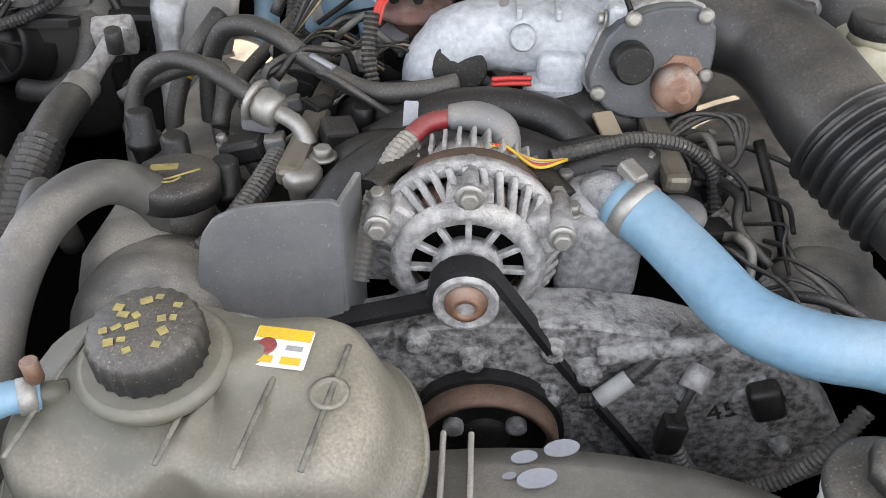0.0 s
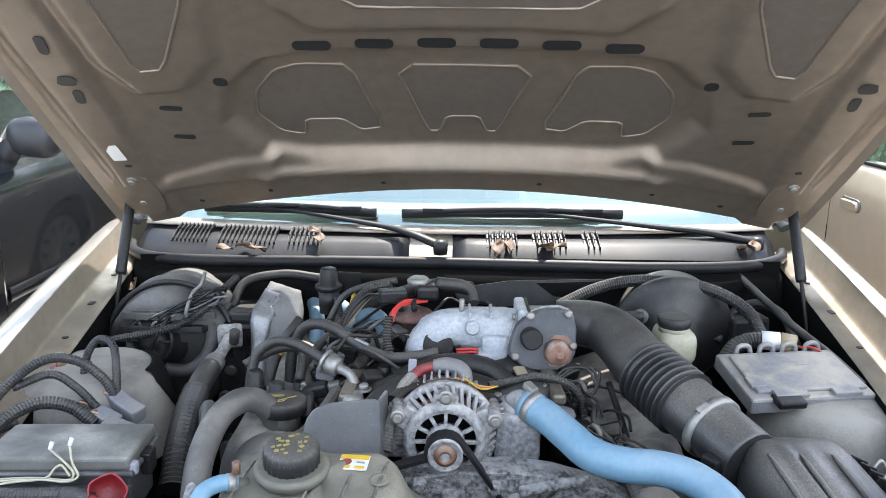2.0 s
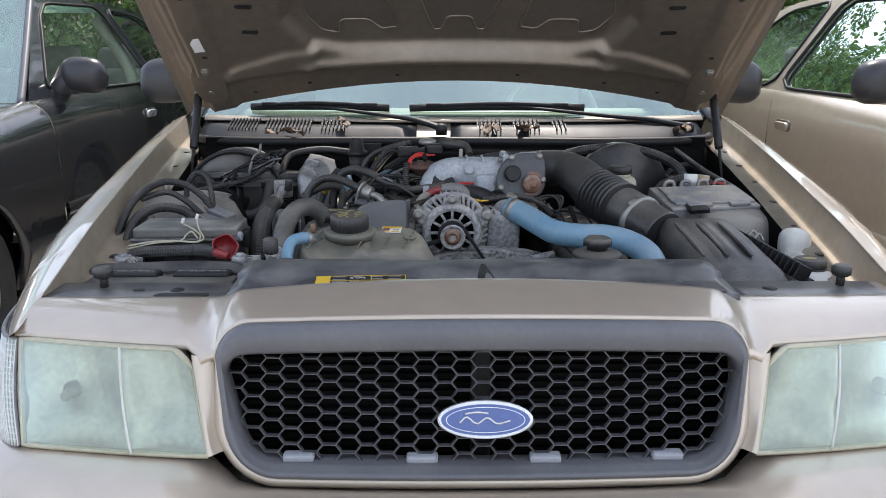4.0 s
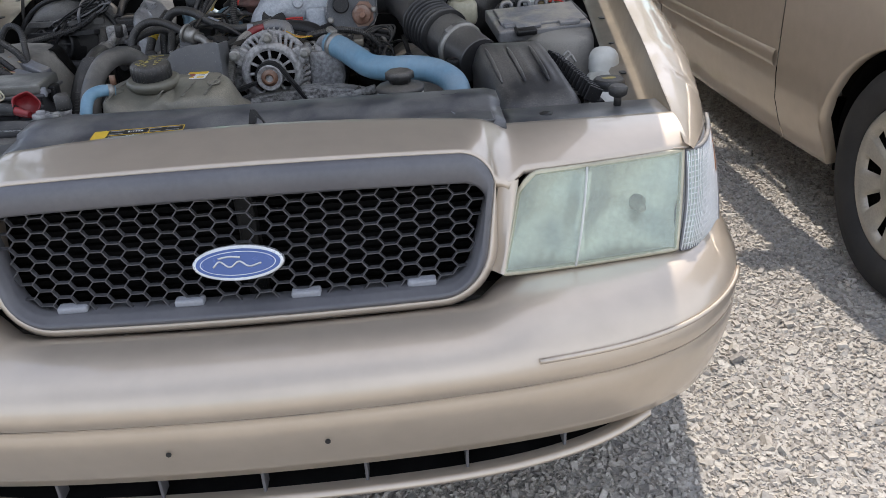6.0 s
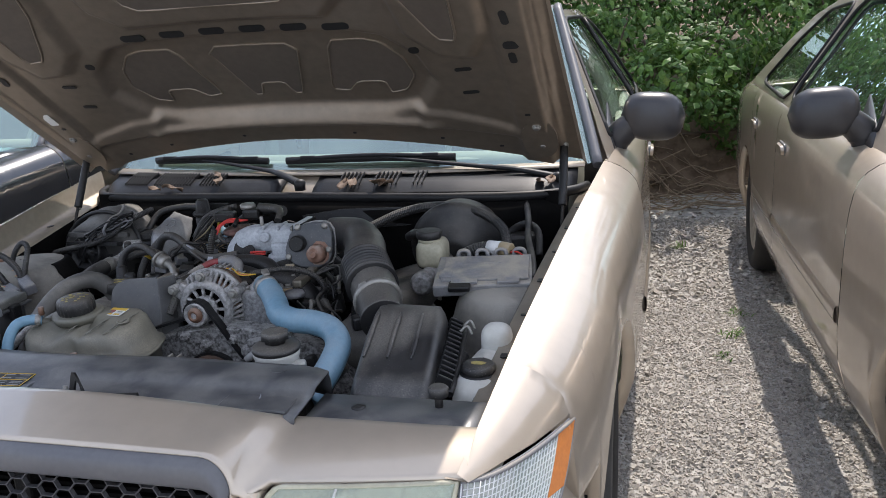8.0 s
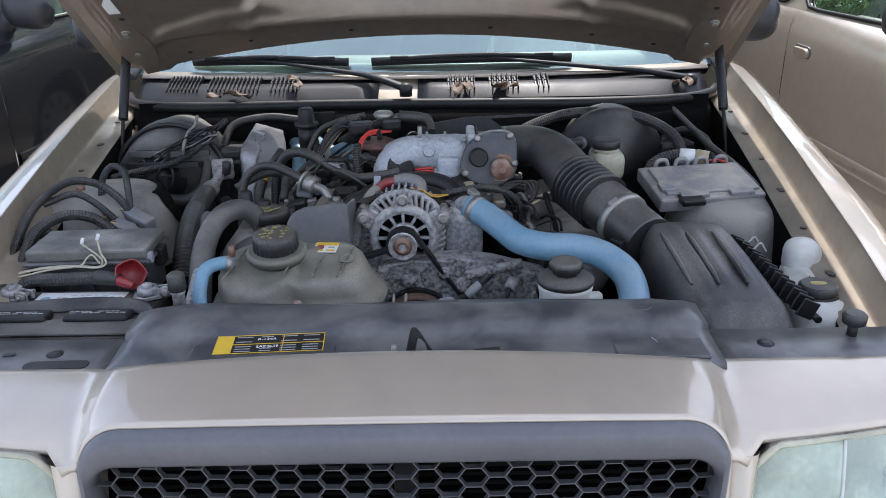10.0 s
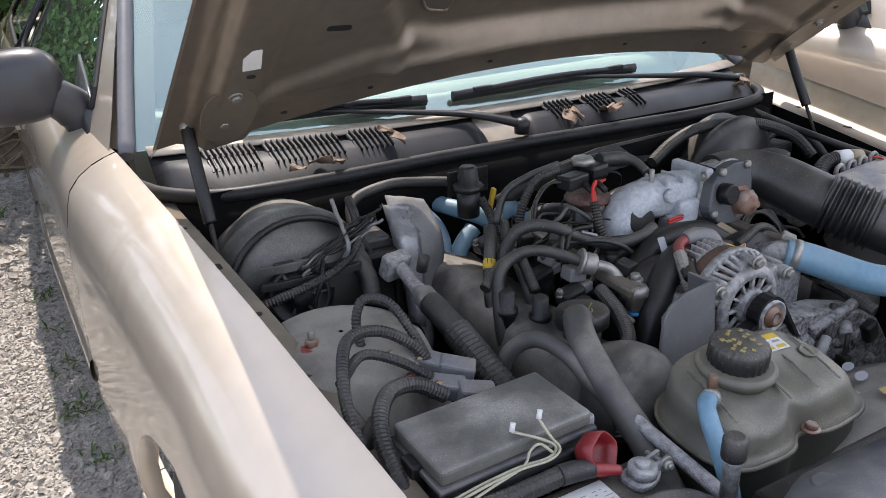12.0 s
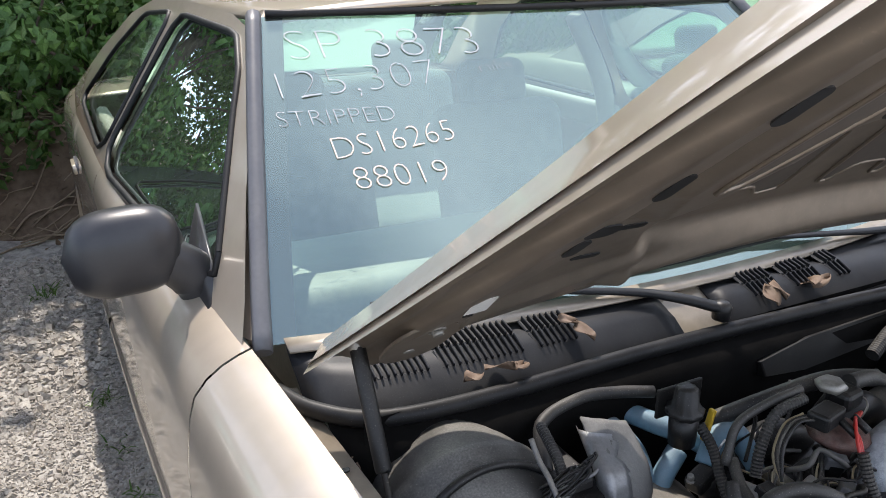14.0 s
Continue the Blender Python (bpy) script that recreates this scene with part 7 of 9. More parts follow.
solo("idler_casting", smooth(block((0.05, 0.06, 0.09), pose(-0.150, 0.752, 0.74), 0.015, 3)), ALU_GREY, "chalky casting under the guard", "bracket")
solo("idler_pulley", lathe([(0.01, 0), (0.036, 0.002), (0.036, 0.024), (0.01, 0.026)], Matrix.Translation((-0.19, 0.69, 0.672)) @ pose(0, 0, 0, 90, 0, 0), 28), IRON, "black idler pulley under the belt", "pulley")
hose("water_hose", "fabric-covered hose under the guard", [(-0.33, 0.73, 0.70), (-0.28, 0.70, 0.725), (-0.23, 0.685, 0.735), (-0.18, 0.70, 0.71)], 0.017, RUBBER_GREY)

# oil filler and left-hand pipes
oil = thing("oil_filler", "black oil filler cap with worn yellow print", "filler cap", (-0.305, 0.80, 0.75))
part("neck", lathe([(0.036, 0), (0.030, 0.02), (0.030, 0.05)], Matrix.Translation((-0.305, 0.80, 0.745)), 24), PLASTIC, oil)
capo = part("cap", lathe([(0.030, 0.0), (0.041, 0.002), (0.042, 0.022), (0.039, 0.027), (0.01, 0.028)], Matrix.Translation((-0.305, 0.80, 0.787)) @ pose(0, 0, 0, -4, 0, 0), 28), PLASTIC, oil)
mo = Matrix.Translation((-0.305, 0.80, 0.8152)) @ pose(0, 0, 0, -4, 0, 10)
part("print", block((0.026, 0.012, 0.0006), mo @ pose(-0.010, 0.012, 0), 0), YELLOW_DUSTY, capo, "worn yellow block")
bm = bmesh.new()
tube([mo @ Vector(p) for p in ((-0.02, -0.008, 0), (-0.005, -0.012, 0), (0.01, -0.004, 0), (0.024, 0.004, 0))], 0.0012, 5, 3, bm=bm)
tube([mo @ Vector(p) for p in ((-0.016, -0.016, 0), (0.0, -0.018, 0), (0.008, -0.010, 0))], 0.0012, 5, 3, bm=bm)
part("print_lines", bm, YELLOW_DUSTY, capo)
hose("coil_wire", "taped black coil loom over the cylinder head", [(-0.22, 0.86, 0.80), (-0.235, 0.80, 0.79), (-0.26, 0.745, 0.775), (-0.31, 0.71, 0.765), (-0.345, 0.675, 0.75), (-0.355, 0.64, 0.70)], 0.0125, RUBBER, 0.0015, "wiring", pitch=0.007)
for x, y, z in ((-0.33, 0.875, 0.79), (-0.375, 0.905, 0.80), (-0.27, 0.84, 0.785)):
    tw = thing("breather_elbow", "black plastic breather elbow on a cylinder head", "elbow", (x, y, z - 0.05), "breather elbows")
    part("elbow", lathe([(0.014, -0.045), (0.016, -0.02), (0.019, -0.018), (0.019, -0.010), (0.014, -0.008), (0.014, 0.018), (0.010, 0.022)], Matrix.Translation((x, y, z)), 16), PLASTIC_CLEAN, tw)
    part("collar", lathe([(0.018, -0.055), (0.018, -0.046)], Matrix.Translation((x, y, z)), 16), STEEL, tw)
hose("heater_feed_hose", "thick grey-black hose looping down to the radiator", [(-0.295, 0.80, 0.64), (-0.305, 0.795, 0.74), (-0.325, 0.78, 0.805), (-0.355, 0.752, 0.832), (-0.382, 0.70, 0.825), (-0.392, 0.63, 0.79), (-0.385, 0.565, 0.74), (-0.375, 0.50, 0.66)], 0.0205, RUBBER_GREY, sides=14)
acl = thing("cooling_pipe", "grey rubber and aluminium air-conditioning pipe", "pipe", (-0.40, 0.62, 0.75))
part("rubber", tube([(-0.445, 0.83, 0.70), (-0.437, 0.805, 0.775), (-0.418, 0.765, 0.812), (-0.403, 0.71, 0.810), (-0.397, 0.655, 0.792), (-0.392, 0.61, 0.778)], [0.0125] * 4 + [0.0165, 0.0165], 12), RUBBER_GREY, acl)
part("metal", tube([(-0.393, 0.615, 0.779), (-0.385, 0.54, 0.762), (-0.376, 0.46, 0.745), (-0.37, 0.41, 0.73)], 0.0095, 12), ALU, acl)
port = thing("service_port", "aluminium service port with black cap", "service port", (-0.378, 0.44, 0.74))
part("stem", lathe([(0.010, 0), (0.010, 0.05), (0.012, 0.052), (0.012, 0.06)], Matrix.Translation((-0.378, 0.44, 0.745)), 14), ALU, port)
part("cap", lathe([(0.0135, 0), (0.0145, 0.004), (0.014, 0.026), (0.010, 0.030)], Matrix.Translation((-0.378, 0.44, 0.802)), 16), PLASTIC, port)
suc = thing("suction_pipe", "aluminium suction pipe in ribbed sleeve", "pipe", (-0.47, 0.95, 0.78))
part("metal", tube([(-0.475, 1.13, 0.815), (-0.472, 1.09, 0.815), (-0.474, 1.04, 0.806), (-0.476, 0.99, 0.80)], [0.015, 0.013, 0.011, 0.015], 14), ALU, suc)
part("block", block((0.05, 0.03, 0.045), pose(-0.475, 1.105, 0.815, 20, 0, 15), 0.006), ALU, suc)
part("port_cap", rod((-0.452, 1.05, 0.82), (-0.448, 1.045, 0.848), 0.010), PLASTIC, suc)
part("crimp", rod((-0.475, 1.0, 0.801), (-0.477, 0.965, 0.797), 0.0195, sides=16), STEEL, suc)
part("rubber", tube([(-0.477, 0.97, 0.798), (-0.478, 0.93, 0.795), (-0.478, 0.88, 0.785)], 0.021, 14), RUBBER, suc)
part("ribbed_sleeve", tube([(-0.478, 0.885, 0.786), (-0.476, 0.83, 0.77), (-0.47, 0.76, 0.74), (-0.462, 0.70, 0.70)], 0.0245, 14, 5, 0.004, 0.0085), RUBBER, suc)
hose("lower_conduit", "ribbed conduit beside the filler pipe", [(-0.42, 0.86, 0.69), (-0.40, 0.80, 0.70), (-0.37, 0.74, 0.705), (-0.345, 0.70, 0.70)], 0.014, RUBBER, 0.0025, "wiring", pitch=0.008)

# coolant tank
tank = thing("coolant_tank", "dusty translucent grey coolant tank with black cap", "coolant tank", (-0.2, 0.55, 0.62))
plan = soften([(-0.338, 0.470), (-0.235, 0.462), (-0.205, 0.490), (-0.165, 0.468), (-0.070, 0.478), (-0.055, 0.540), (-0.068, 0.600), (-0.095, 0.632), (-0.17, 0.622), (-0.215, 0.640), (-0.30, 0.632), (-0.345, 0.585)], 2, 0.22)
ccx, ccy = -0.2, 0.55


def tank_ring(scale, z, lean=0.0, aside=0.0):
    return [(ccx + aside + (x - ccx) * scale, ccy + (y - ccy) * scale, z + lean * (y - ccy)) for x, y in plan]


rings = [tank_ring(0.80, 0.60), tank_ring(0.93, 0.615), tank_ring(0.965, 0.66), tank_ring(0.975, 0.735, 0.06), tank_ring(1.03, 0.740, 0.06), tank_ring(1.03, 0.749, 0.06), tank_ring(0.965, 0.752, 0.06), tank_ring(0.925, 0.775, 0.10, -0.006), tank_ring(0.885, 0.794, 0.13, -0.010), tank_ring(0.82, 0.803, 0.13, -0.012), tank_ring(0.6, 0.807, 0.13, -0.010), tank_ring(0.3, 0.809, 0.12, -0.006), tank_ring(0.02, 0.809, 0.12)]
bm = sheet(rings, closed=True)
for v in bm.verts:
    if v.co.z > 0.76:
        d = math.hypot(v.co.x + 0.268, v.co.y - 0.475)
        v.co.z -= 0.022 * max(0.0, 1 - d / 0.055) ** 0.7
        v.co.z -= 0.010 * max(0.0, 1 - abs(v.co.x + 0.195) / 0.022) * (1 if v.co.y < 0.53 else 0)
part("body", bm, TANK, tank)
part("seam", tube(tank_ring(1.03, 0.7445, 0.06) + [tank_ring(1.03, 0.7445, 0.06)[0]], 0.004, 6, 0, caps=False), TANK, tank)
PALE = material("pale_scuffed_ridge", (0.24, 0.225, 0.18), 0.65, second=(0.10, 0.096, 0.075), scale=60, amount=1.0)
for x in (-0.312, -0.215, -0.165, -0.122):
    part("ridge", tube([(x + 0.012, 0.588, 0.8125), (x + 0.004, 0.54, 0.8085), (x - 0.006, 0.488, 0.799)], 0.0022, 6, 4, flat=0.4), PALE, tank)
part("round_mark", lathe([(0.013, 0), (0.014, 0.002), (0.011, 0.003), (0.009, 0.001)], Matrix.Translation((-0.118, 0.545, 0.8075)) @ pose(0, 0, 0, 7, 0, 0), 20), TANK, tank)
tc2 = Matrix.Translation((-0.241, 0.562, 0.813)) @ pose(0, 0, 0, 5, 0, 0)
part("collar", lathe([(0.046, -0.01), (0.052, 0.0), (0.053, 0.006), (0.047, 0.010)], tc2, 32), TANK, tank)
tcap = part("cap", lathe([(0.035, 0.008), (0.0375, 0.012), (0.0375, 0.034), (0.034, 0.040), (0.01, 0.041)], tc2, 96, None, (24, 0.045)), PLASTIC, tank, "fluted black cap with worn yellow print")
tp = tc2 @ pose(0, 0, 0.0415)
r = random.Random(12)
for j, (y, n, x0) in enumerate(((0.020, 4, -0.018), (0.010, 6, -0.026), (0.0, 6, -0.027), (-0.010, 5, -0.024), (-0.020, 3, -0.012))):
    x = x0
    for k in range(n):
        w = r.uniform(0.0045, 0.009)
        if r.random() > 0.3:
            part("cap_print", block((w, r.uniform(0.0035, 0.007), 0.0008), tp @ pose(0, 0, 0, 0, 0, 18) @ pose(x + w / 2, y + r.uniform(-0.002, 0.002), 0, 0, 0, r.uniform(-25, 25)), 0), YELLOW_DUSTY, tcap)
        x += w + 0.0022
ml = Matrix.Translation((-0.157, 0.578, 0.8165)) @ pose(0, 0, 0, 8, 0, -6)
lab = part("label", prism(rounded(0.042, 0.034, 0.002), 0.0008, ml), WHITE, tank, "white and yellow warning label")
part("label_band", block((0.040, 0.010, 0.0008), ml @ pose(0, 0.0115, 0.0010), 0), YELLOW, lab)
for x in (-0.010, 0.010):
    part("pictogram", block((0.014, 0.006, 0.0006), ml @ pose(x, -0.011, 0.0010), 0), YELLOW, lab)
part("pictogram", lathe([(0.0055, 0), (0.007, 0.0), (0.007, 0.0008), (0.0055, 0.0008)], ml @ pose(-0.010, 0.0, 0.0008), 18), RED, lab)
part("pictogram", block((0.012, 0.004, 0.0006), ml @ pose(0.010, 0.0, 0.0010), 0), GREY_PRINT, lab)
part("tank_bolt", bolt((-0.195, 0.472, 0.752), (0, 0, 1), 0.008, 0.010), RUST, tank)
part("outlet", rod((-0.30, 0.545, 0.80), (-0.325, 0.530, 0.808), 0.009), TANK, tank)
oh = hose("overflow_hose", "thin light blue overflow hose", [(-0.312, 0.535, 0.808), (-0.335, 0.522, 0.812), (-0.352, 0.500, 0.806), (-0.356, 0.475, 0.775), (-0.350, 0.458, 0.725), (-0.342, 0.450, 0.66)], 0.0115, BLUE_HOSE, sides=14)
c2 = thing("small_clamp", "steel clamp with brass screw on the overflow hose", "hose clamp", (-0.315, 0.53, 0.81))
part("band", rod((-0.314, 0.534, 0.8085), (-0.324, 0.528, 0.8105), 0.0128, sides=18), STEEL, c2)
part("screw", rod((-0.312, 0.536, 0.82), (-0.312, 0.536, 0.838), 0.006, sides=8), COPPER, c2)

# strut tower and wiring on the left
rows = []
for j in range(13):
    t = j / 12
    r = 0.02 + 0.98 * t
    rows.append([(-0.665 + 0.155 * r * math.cos(a), 0.885 + 0.165 * r * math.sin(a), 0.842 - 0.03 * r ** 2 - 0.20 * max(0.0, r - 0.72) ** 1.5 * 4) for a in (2 * math.pi * k / 32 for k in range(32))])
TOWER = material("dusty_grey_tower", (0.23, 0.214, 0.186), 0.7, 0.1, (0.15, 0.141, 0.127), 12, 0.9, bump=0.15, bump_scale=300, dust=(0.31, 0.29, 0.25), dust_amount=0.7)
for s in (-1, 1):
    rr = [[(x if s < 0 else -x + 0.0, y, z - (0.03 if s > 0 else 0)) for x, y, z in row] for row in rows]
    solo("strut_tower", sheet(rr, closed=True, flip=(s < 0)), TOWER, "dusty grey strut tower", "strut tower", "strut towers", "structure")
# dark sheet just above the tower, painting the shade of an arched recess
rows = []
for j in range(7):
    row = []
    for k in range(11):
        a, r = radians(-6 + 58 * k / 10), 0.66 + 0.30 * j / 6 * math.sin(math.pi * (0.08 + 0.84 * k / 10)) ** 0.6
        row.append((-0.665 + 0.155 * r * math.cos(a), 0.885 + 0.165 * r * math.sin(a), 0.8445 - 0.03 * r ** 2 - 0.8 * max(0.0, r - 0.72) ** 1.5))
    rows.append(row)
solo("tower_recess", sheet(rows, thick=0.002), GAP_BLACK, "dark arched sheet painting a shaded recess on the strut tower", "opening", "", "structure")
stud = thing("tower_stud", "rusty tower stud with red cap ring", "stud", (-0.712, 0.875, 0.84))
part("ring", lathe([(0.021, 0), (0.023, 0.006), (0.013, 0.009)], Matrix.Translation((-0.712, 0.872, 0.829)), 18), RED, stud)
part("nut", bolt((-0.712, 0.875, 0.834), (0, 0, 1), 0.010, 0.014), RUST, stud)
part("stud", rod((-0.712, 0.875, 0.84), (-0.712, 0.875, 0.862), 0.0055), STEEL, stud)
hose("fender_conduit", "ribbed conduit arching over the strut tower", [(-0.742, 0.60, 0.77), (-0.738, 0.66, 0.82), (-0.728, 0.72, 0.858), (-0.695, 0.785, 0.882), (-0.645, 0.80, 0.876), (-0.60, 0.795, 0.845), (-0.58, 0.785, 0.815)], 0.0084, RUBBER, 0.0013, "wiring", pitch=0.0055)
hose("fender_conduit", "second ribbed conduit over the strut tower", [(-0.725, 0.74, 0.852), (-0.68, 0.775, 0.862), (-0.635, 0.765, 0.845), (-0.595, 0.75, 0.815)], 0.0072, RUBBER, 0.0012, "wiring", pitch=0.005)
hose("tower_loop", "looped ribbed conduit on the tower", [(-0.655, 0.835, 0.83), (-0.653, 0.855, 0.868), (-0.635, 0.865, 0.892), (-0.605, 0.85, 0.885), (-0.588, 0.815, 0.85), (-0.58, 0.79, 0.82)], 0.0072, RUBBER, 0.0012, "wiring", pitch=0.005)
hose("fuse_box_conduit", "thick ribbed conduit round the fuse box", [(-0.705, 0.565, 0.745), (-0.712, 0.61, 0.79), (-0.708, 0.665, 0.825), (-0.675, 0.712, 0.838), (-0.63, 0.728, 0.828), (-0.59, 0.725, 0.80)], 0.0110, RUBBER, 0.0018, "wiring", pitch=0.007)
hose("fuse_box_wire", "smooth black cable beside the fuse box", [(-0.735, 0.56, 0.73), (-0.742, 0.61, 0.775), (-0.735, 0.665, 0.80), (-0.70, 0.70, 0.815)], 0.009, RUBBER, 0.0, "wiring")
for k in range(4):
    p = (-0.578 + 0.030 * (k % 2), 0.79 - 0.025 * k, 0.812 - 0.006 * k)
    cn = thing("tower_plug", "grey wiring plug with coloured wires", "plug", p, "tower plugs")
    part("shell", block((0.05, 0.028, 0.026), pose(*p, 10, 12, -40 + 8 * k), 0.004), GREY_PLASTIC, cn)
    for j in range(3):
        part("pin_wire", tube([(p[0] - 0.02, p[1] + 0.016 + 0.004 * j, p[2] + 0.008), (p[0] - 0.035, p[1] + 0.02 + 0.006 * j, p[2] + 0.016), (p[0] - 0.05, p[1] + 0.018, p[2] + 0.022)], 0.002, 5), (TAN_WIRE, RED_WIRE, RUBBER)[j], cn)

# fuse box and battery
fuse = thing("fuse_box", "dusty black fuse box with flat lid", "fuse box", (-0.58, 0.624, 0.72))
mf = pose(-0.580, 0.6235, 0.0, 0, 0, 2)
part("lid", smooth(block((0.212, 0.112, 0.022), mf @ pose(0, 0, 0.812, 0, 0, 0), 0.006, 3), False), LID_GREY, fuse, "dusty grey-green flat lid")
part("lid_rim", block((0.222, 0.122, 0.008), mf @ pose(0, 0, 0.798), 0.003), COVER, fuse)
part("body", block((0.200, 0.098, 0.075), mf @ pose(0, 0, 0.757), 0.006), COVER, fuse)
part("front_ledge", block((0.206, 0.012, 0.012), mf @ pose(0, -0.051, 0.772), 0.003), COVER, fuse)
part("hinge_lug", block((0.020, 0.014, 0.020), mf @ pose(0.104, -0.046, 0.803), 0.004), CLIP_PALE, fuse, "pale plastic lug")
for k in range(5):
    part("side_rib", block((0.004, 0.006, 0.05), mf @ pose(-0.09 + 0.045 * k, -0.0515, 0.750), 0.001), COVER, fuse)
for s in (-1, 1):
    part("latch", block((0.016, 0.03, 0.035), mf @ pose(s * 0.112, 0.0, 0.79), 0.004), PLASTIC_CLEAN, fuse)
for k, tip in enumerate(((-0.553, 0.569, 0.842), (-0.585, 0.576, 0.832))):
    lw = thing("loose_wire", "loose pale wire with a white end over the battery", "wire", (-0.6, 0.54, 0.79), "loose pale wires")
    part("wire", tube([(-0.690, 0.546 + 0.006 * k, 0.790), (-0.640, 0.546 + 0.005 * k, 0.799), (-0.590, 0.549 + 0.004 * k, 0.800), (-0.552, 0.548 + 0.004 * k, 0.798), (-0.536 - 0.006 * k, 0.550, 0.806 + 0.004 * k), (-0.545 - 0.010 * k, 0.556, 0.822), tip], 0.0018, 6), CREAM, lw)
    part("wire_end", rod(tip, tuple(Vector(tip) + Vector((0.003, 0.002, 0.010))), 0.0032), WHITE, lw)
lw = thing("loose_wire", "loose pale wire with a white end over the battery", "wire", (-0.6, 0.54, 0.79), "loose pale wires")
part("wire", tube([(-0.688, 0.540, 0.786), (-0.63, 0.543, 0.798), (-0.585, 0.552, 0.800), (-0.572, 0.558, 0.812), (-0.560, 0.556, 0.818), (-0.547, 0.549, 0.806)], 0.0018, 6), CREAM, lw)
hose("battery_conduit", "ribbed battery cable conduit", [(-0.690, 0.535, 0.765), (-0.665, 0.540, 0.778), (-0.617, 0.533, 0.783), (-0.575, 0.532, 0.785), (-0.545, 0.532, 0.786)], 0.0120, RUBBER, 0.0014, "cable", pitch=0.0050)
hose("taped_cable", "black taped end of the battery cable", [(-0.550, 0.532, 0.786), (-0.528, 0.529, 0.786), (-0.508, 0.525, 0.784)], [0.0128, 0.0128, 0.0110], RUBBER, 0.0, "cable")
batt = thing("battery", "dirty black battery held by a strap", "battery", (-0.572, 0.452, 0.58))
part("case", block((0.285, 0.178, 0.19), pose(-0.572, 0.452, 0.665, 0, 0, 0), 0.008), PLASTIC, batt)
part("lid_step", block((0.270, 0.050, 0.006), pose(-0.572, 0.390, 0.762), 0.003), PLASTIC, batt)
for x in (-0.637, -0.505):
    vc = part("vent_cap", block((0.106, 0.034, 0.016), pose(x, 0.424, 0.764, 0, 0, 0), 0.006, 3), SEAL, batt, "black vent cap strip")
    part("cap_lip", block((0.100, 0.006, 0.006), pose(x, 0.406, 0.762), 0.002), SEAL, vc)
    r = random.Random(4)
    for j in range(2):
        xx = x - 0.046
        while xx < x + 0.038:
            w = r.uniform(0.004, 0.011)
            part("cap_print", block((w, 0.0024, 0.0006), pose(xx + w / 2, 0.4285 - 0.0055 * j, 0.7722), 0), GREY_PRINT, vc)
            xx += w + (0.010 if r.random() > 0.7 else 0.0022)
mb = pose(-0.570, 0.505, 0.7605, 0, 0, 0)
bl = part("label", block((0.150, 0.043, 0.0012), mb, 0), WHITE, batt, "scuffed pale battery label")
r = random.Random(8)
for k in range(4):
    x = -0.040
    while x < 0.068:
        w = r.uniform(0.003, 0.012)
        part("label_line", block((w, 0.0011, 0.0008), mb @ pose(x + w / 2, -0.010 + 0.006 * k, 0.0006), 0), GREY_PRINT, bl)
        x += w + r.uniform(0.002, 0.012)
part("label_mark", prism(circle(0.008, 12), 0.0008, mb @ pose(-0.058, -0.004, 0.0006)), BLUE_HOSE, bl, "round teal mark")
part("strap", tube([(-0.722, 0.425, 0.73), (-0.716, 0.436, 0.764), (-0.690, 0.440, 0.772), (-0.650, 0.441, 0.772), (-0.576, 0.450, 0.773), (-0.508, 0.453, 0.773), (-0.455, 0.448, 0.771), (-0.430, 0.434, 0.766), (-0.425, 0.41, 0.762), (-0.425, 0.385, 0.735)], 0.0125, 10, 6, flat=0.22), RUBBER, batt, "wide black rubber hold-down strap")
for x, y, turn in ((-0.684, 0.506, -20), (-0.452, 0.503, 10)):
    tm = part("terminal", lathe([(0.011, 0), (0.009, 0.026), (0.008, 0.028), (0.002, 0.028)], Matrix.Translation((x, y, 0.758)), 16), ALU_GREY, batt, "lead post")
    mt = pose(x, y, 0.762, 0, 0, turn)
    part("clamp", prism(soften([(-0.024, -0.016), (-0.004, -0.021), (0.018, -0.014), (0.026, -0.006), (0.026, 0.006), (0.018, 0.014), (-0.004, 0.021), (-0.024, 0.016)], 1, 0.2), 0.006, mt, 0.002), ALU_GREY, tm, "dull lead clamp")
    part("clamp", lathe([(0.011, 0.004), (0.018, 0.004), (0.017, 0.018), (0.011, 0.018)], mt, 20), ALU_GREY, tm)
    for q in (-0.007, 0.007):
        part("clamp_ear", block((0.026, 0.005, 0.014), mt @ pose(0.026, q, 0.010), 0.001), ALU_GREY, tm)
    part("clamp_bolt", rod(tuple(mt @ Vector((0.030, -0.020, 0.011))), tuple(mt @ Vector((0.030, 0.018, 0.011))), 0.0035), STEEL, tm)
    part("clamp_nut", bolt(mt @ Vector((0.030, -0.010, 0.011)), (0, -1, 0), 0.007, 0.007), STEEL, tm)
mc2 = toward((-0.498, 0.556, 0.782), (-0.470, 0.480, 0.812))
solo("terminal_cover", lathe([(0.004, 0.0), (0.016, 0.001), (0.022, 0.007), (0.024, 0.018), (0.025, 0.032), (0.0225, 0.032), (0.0215, 0.018), (0.019, 0.010), (0.004, 0.004)], mc2, 30, None, (5, 0.10)), RED, "open red terminal cup folded back from the battery post", "terminal cover")
solo("red_lead", tube([(-0.512, 0.525, 0.784), (-0.495, 0.518, 0.782), (-0.478, 0.512, 0.778)], [0.0095, 0.0075, 0.006], 10), RED, "red battery lead end", "cable")

# front apron
shield = thing("radiator_cover", "dusty black plastic radiator shield with refrigerant label", "radiator cover", (0, 0.29, 0.76))
rows = []
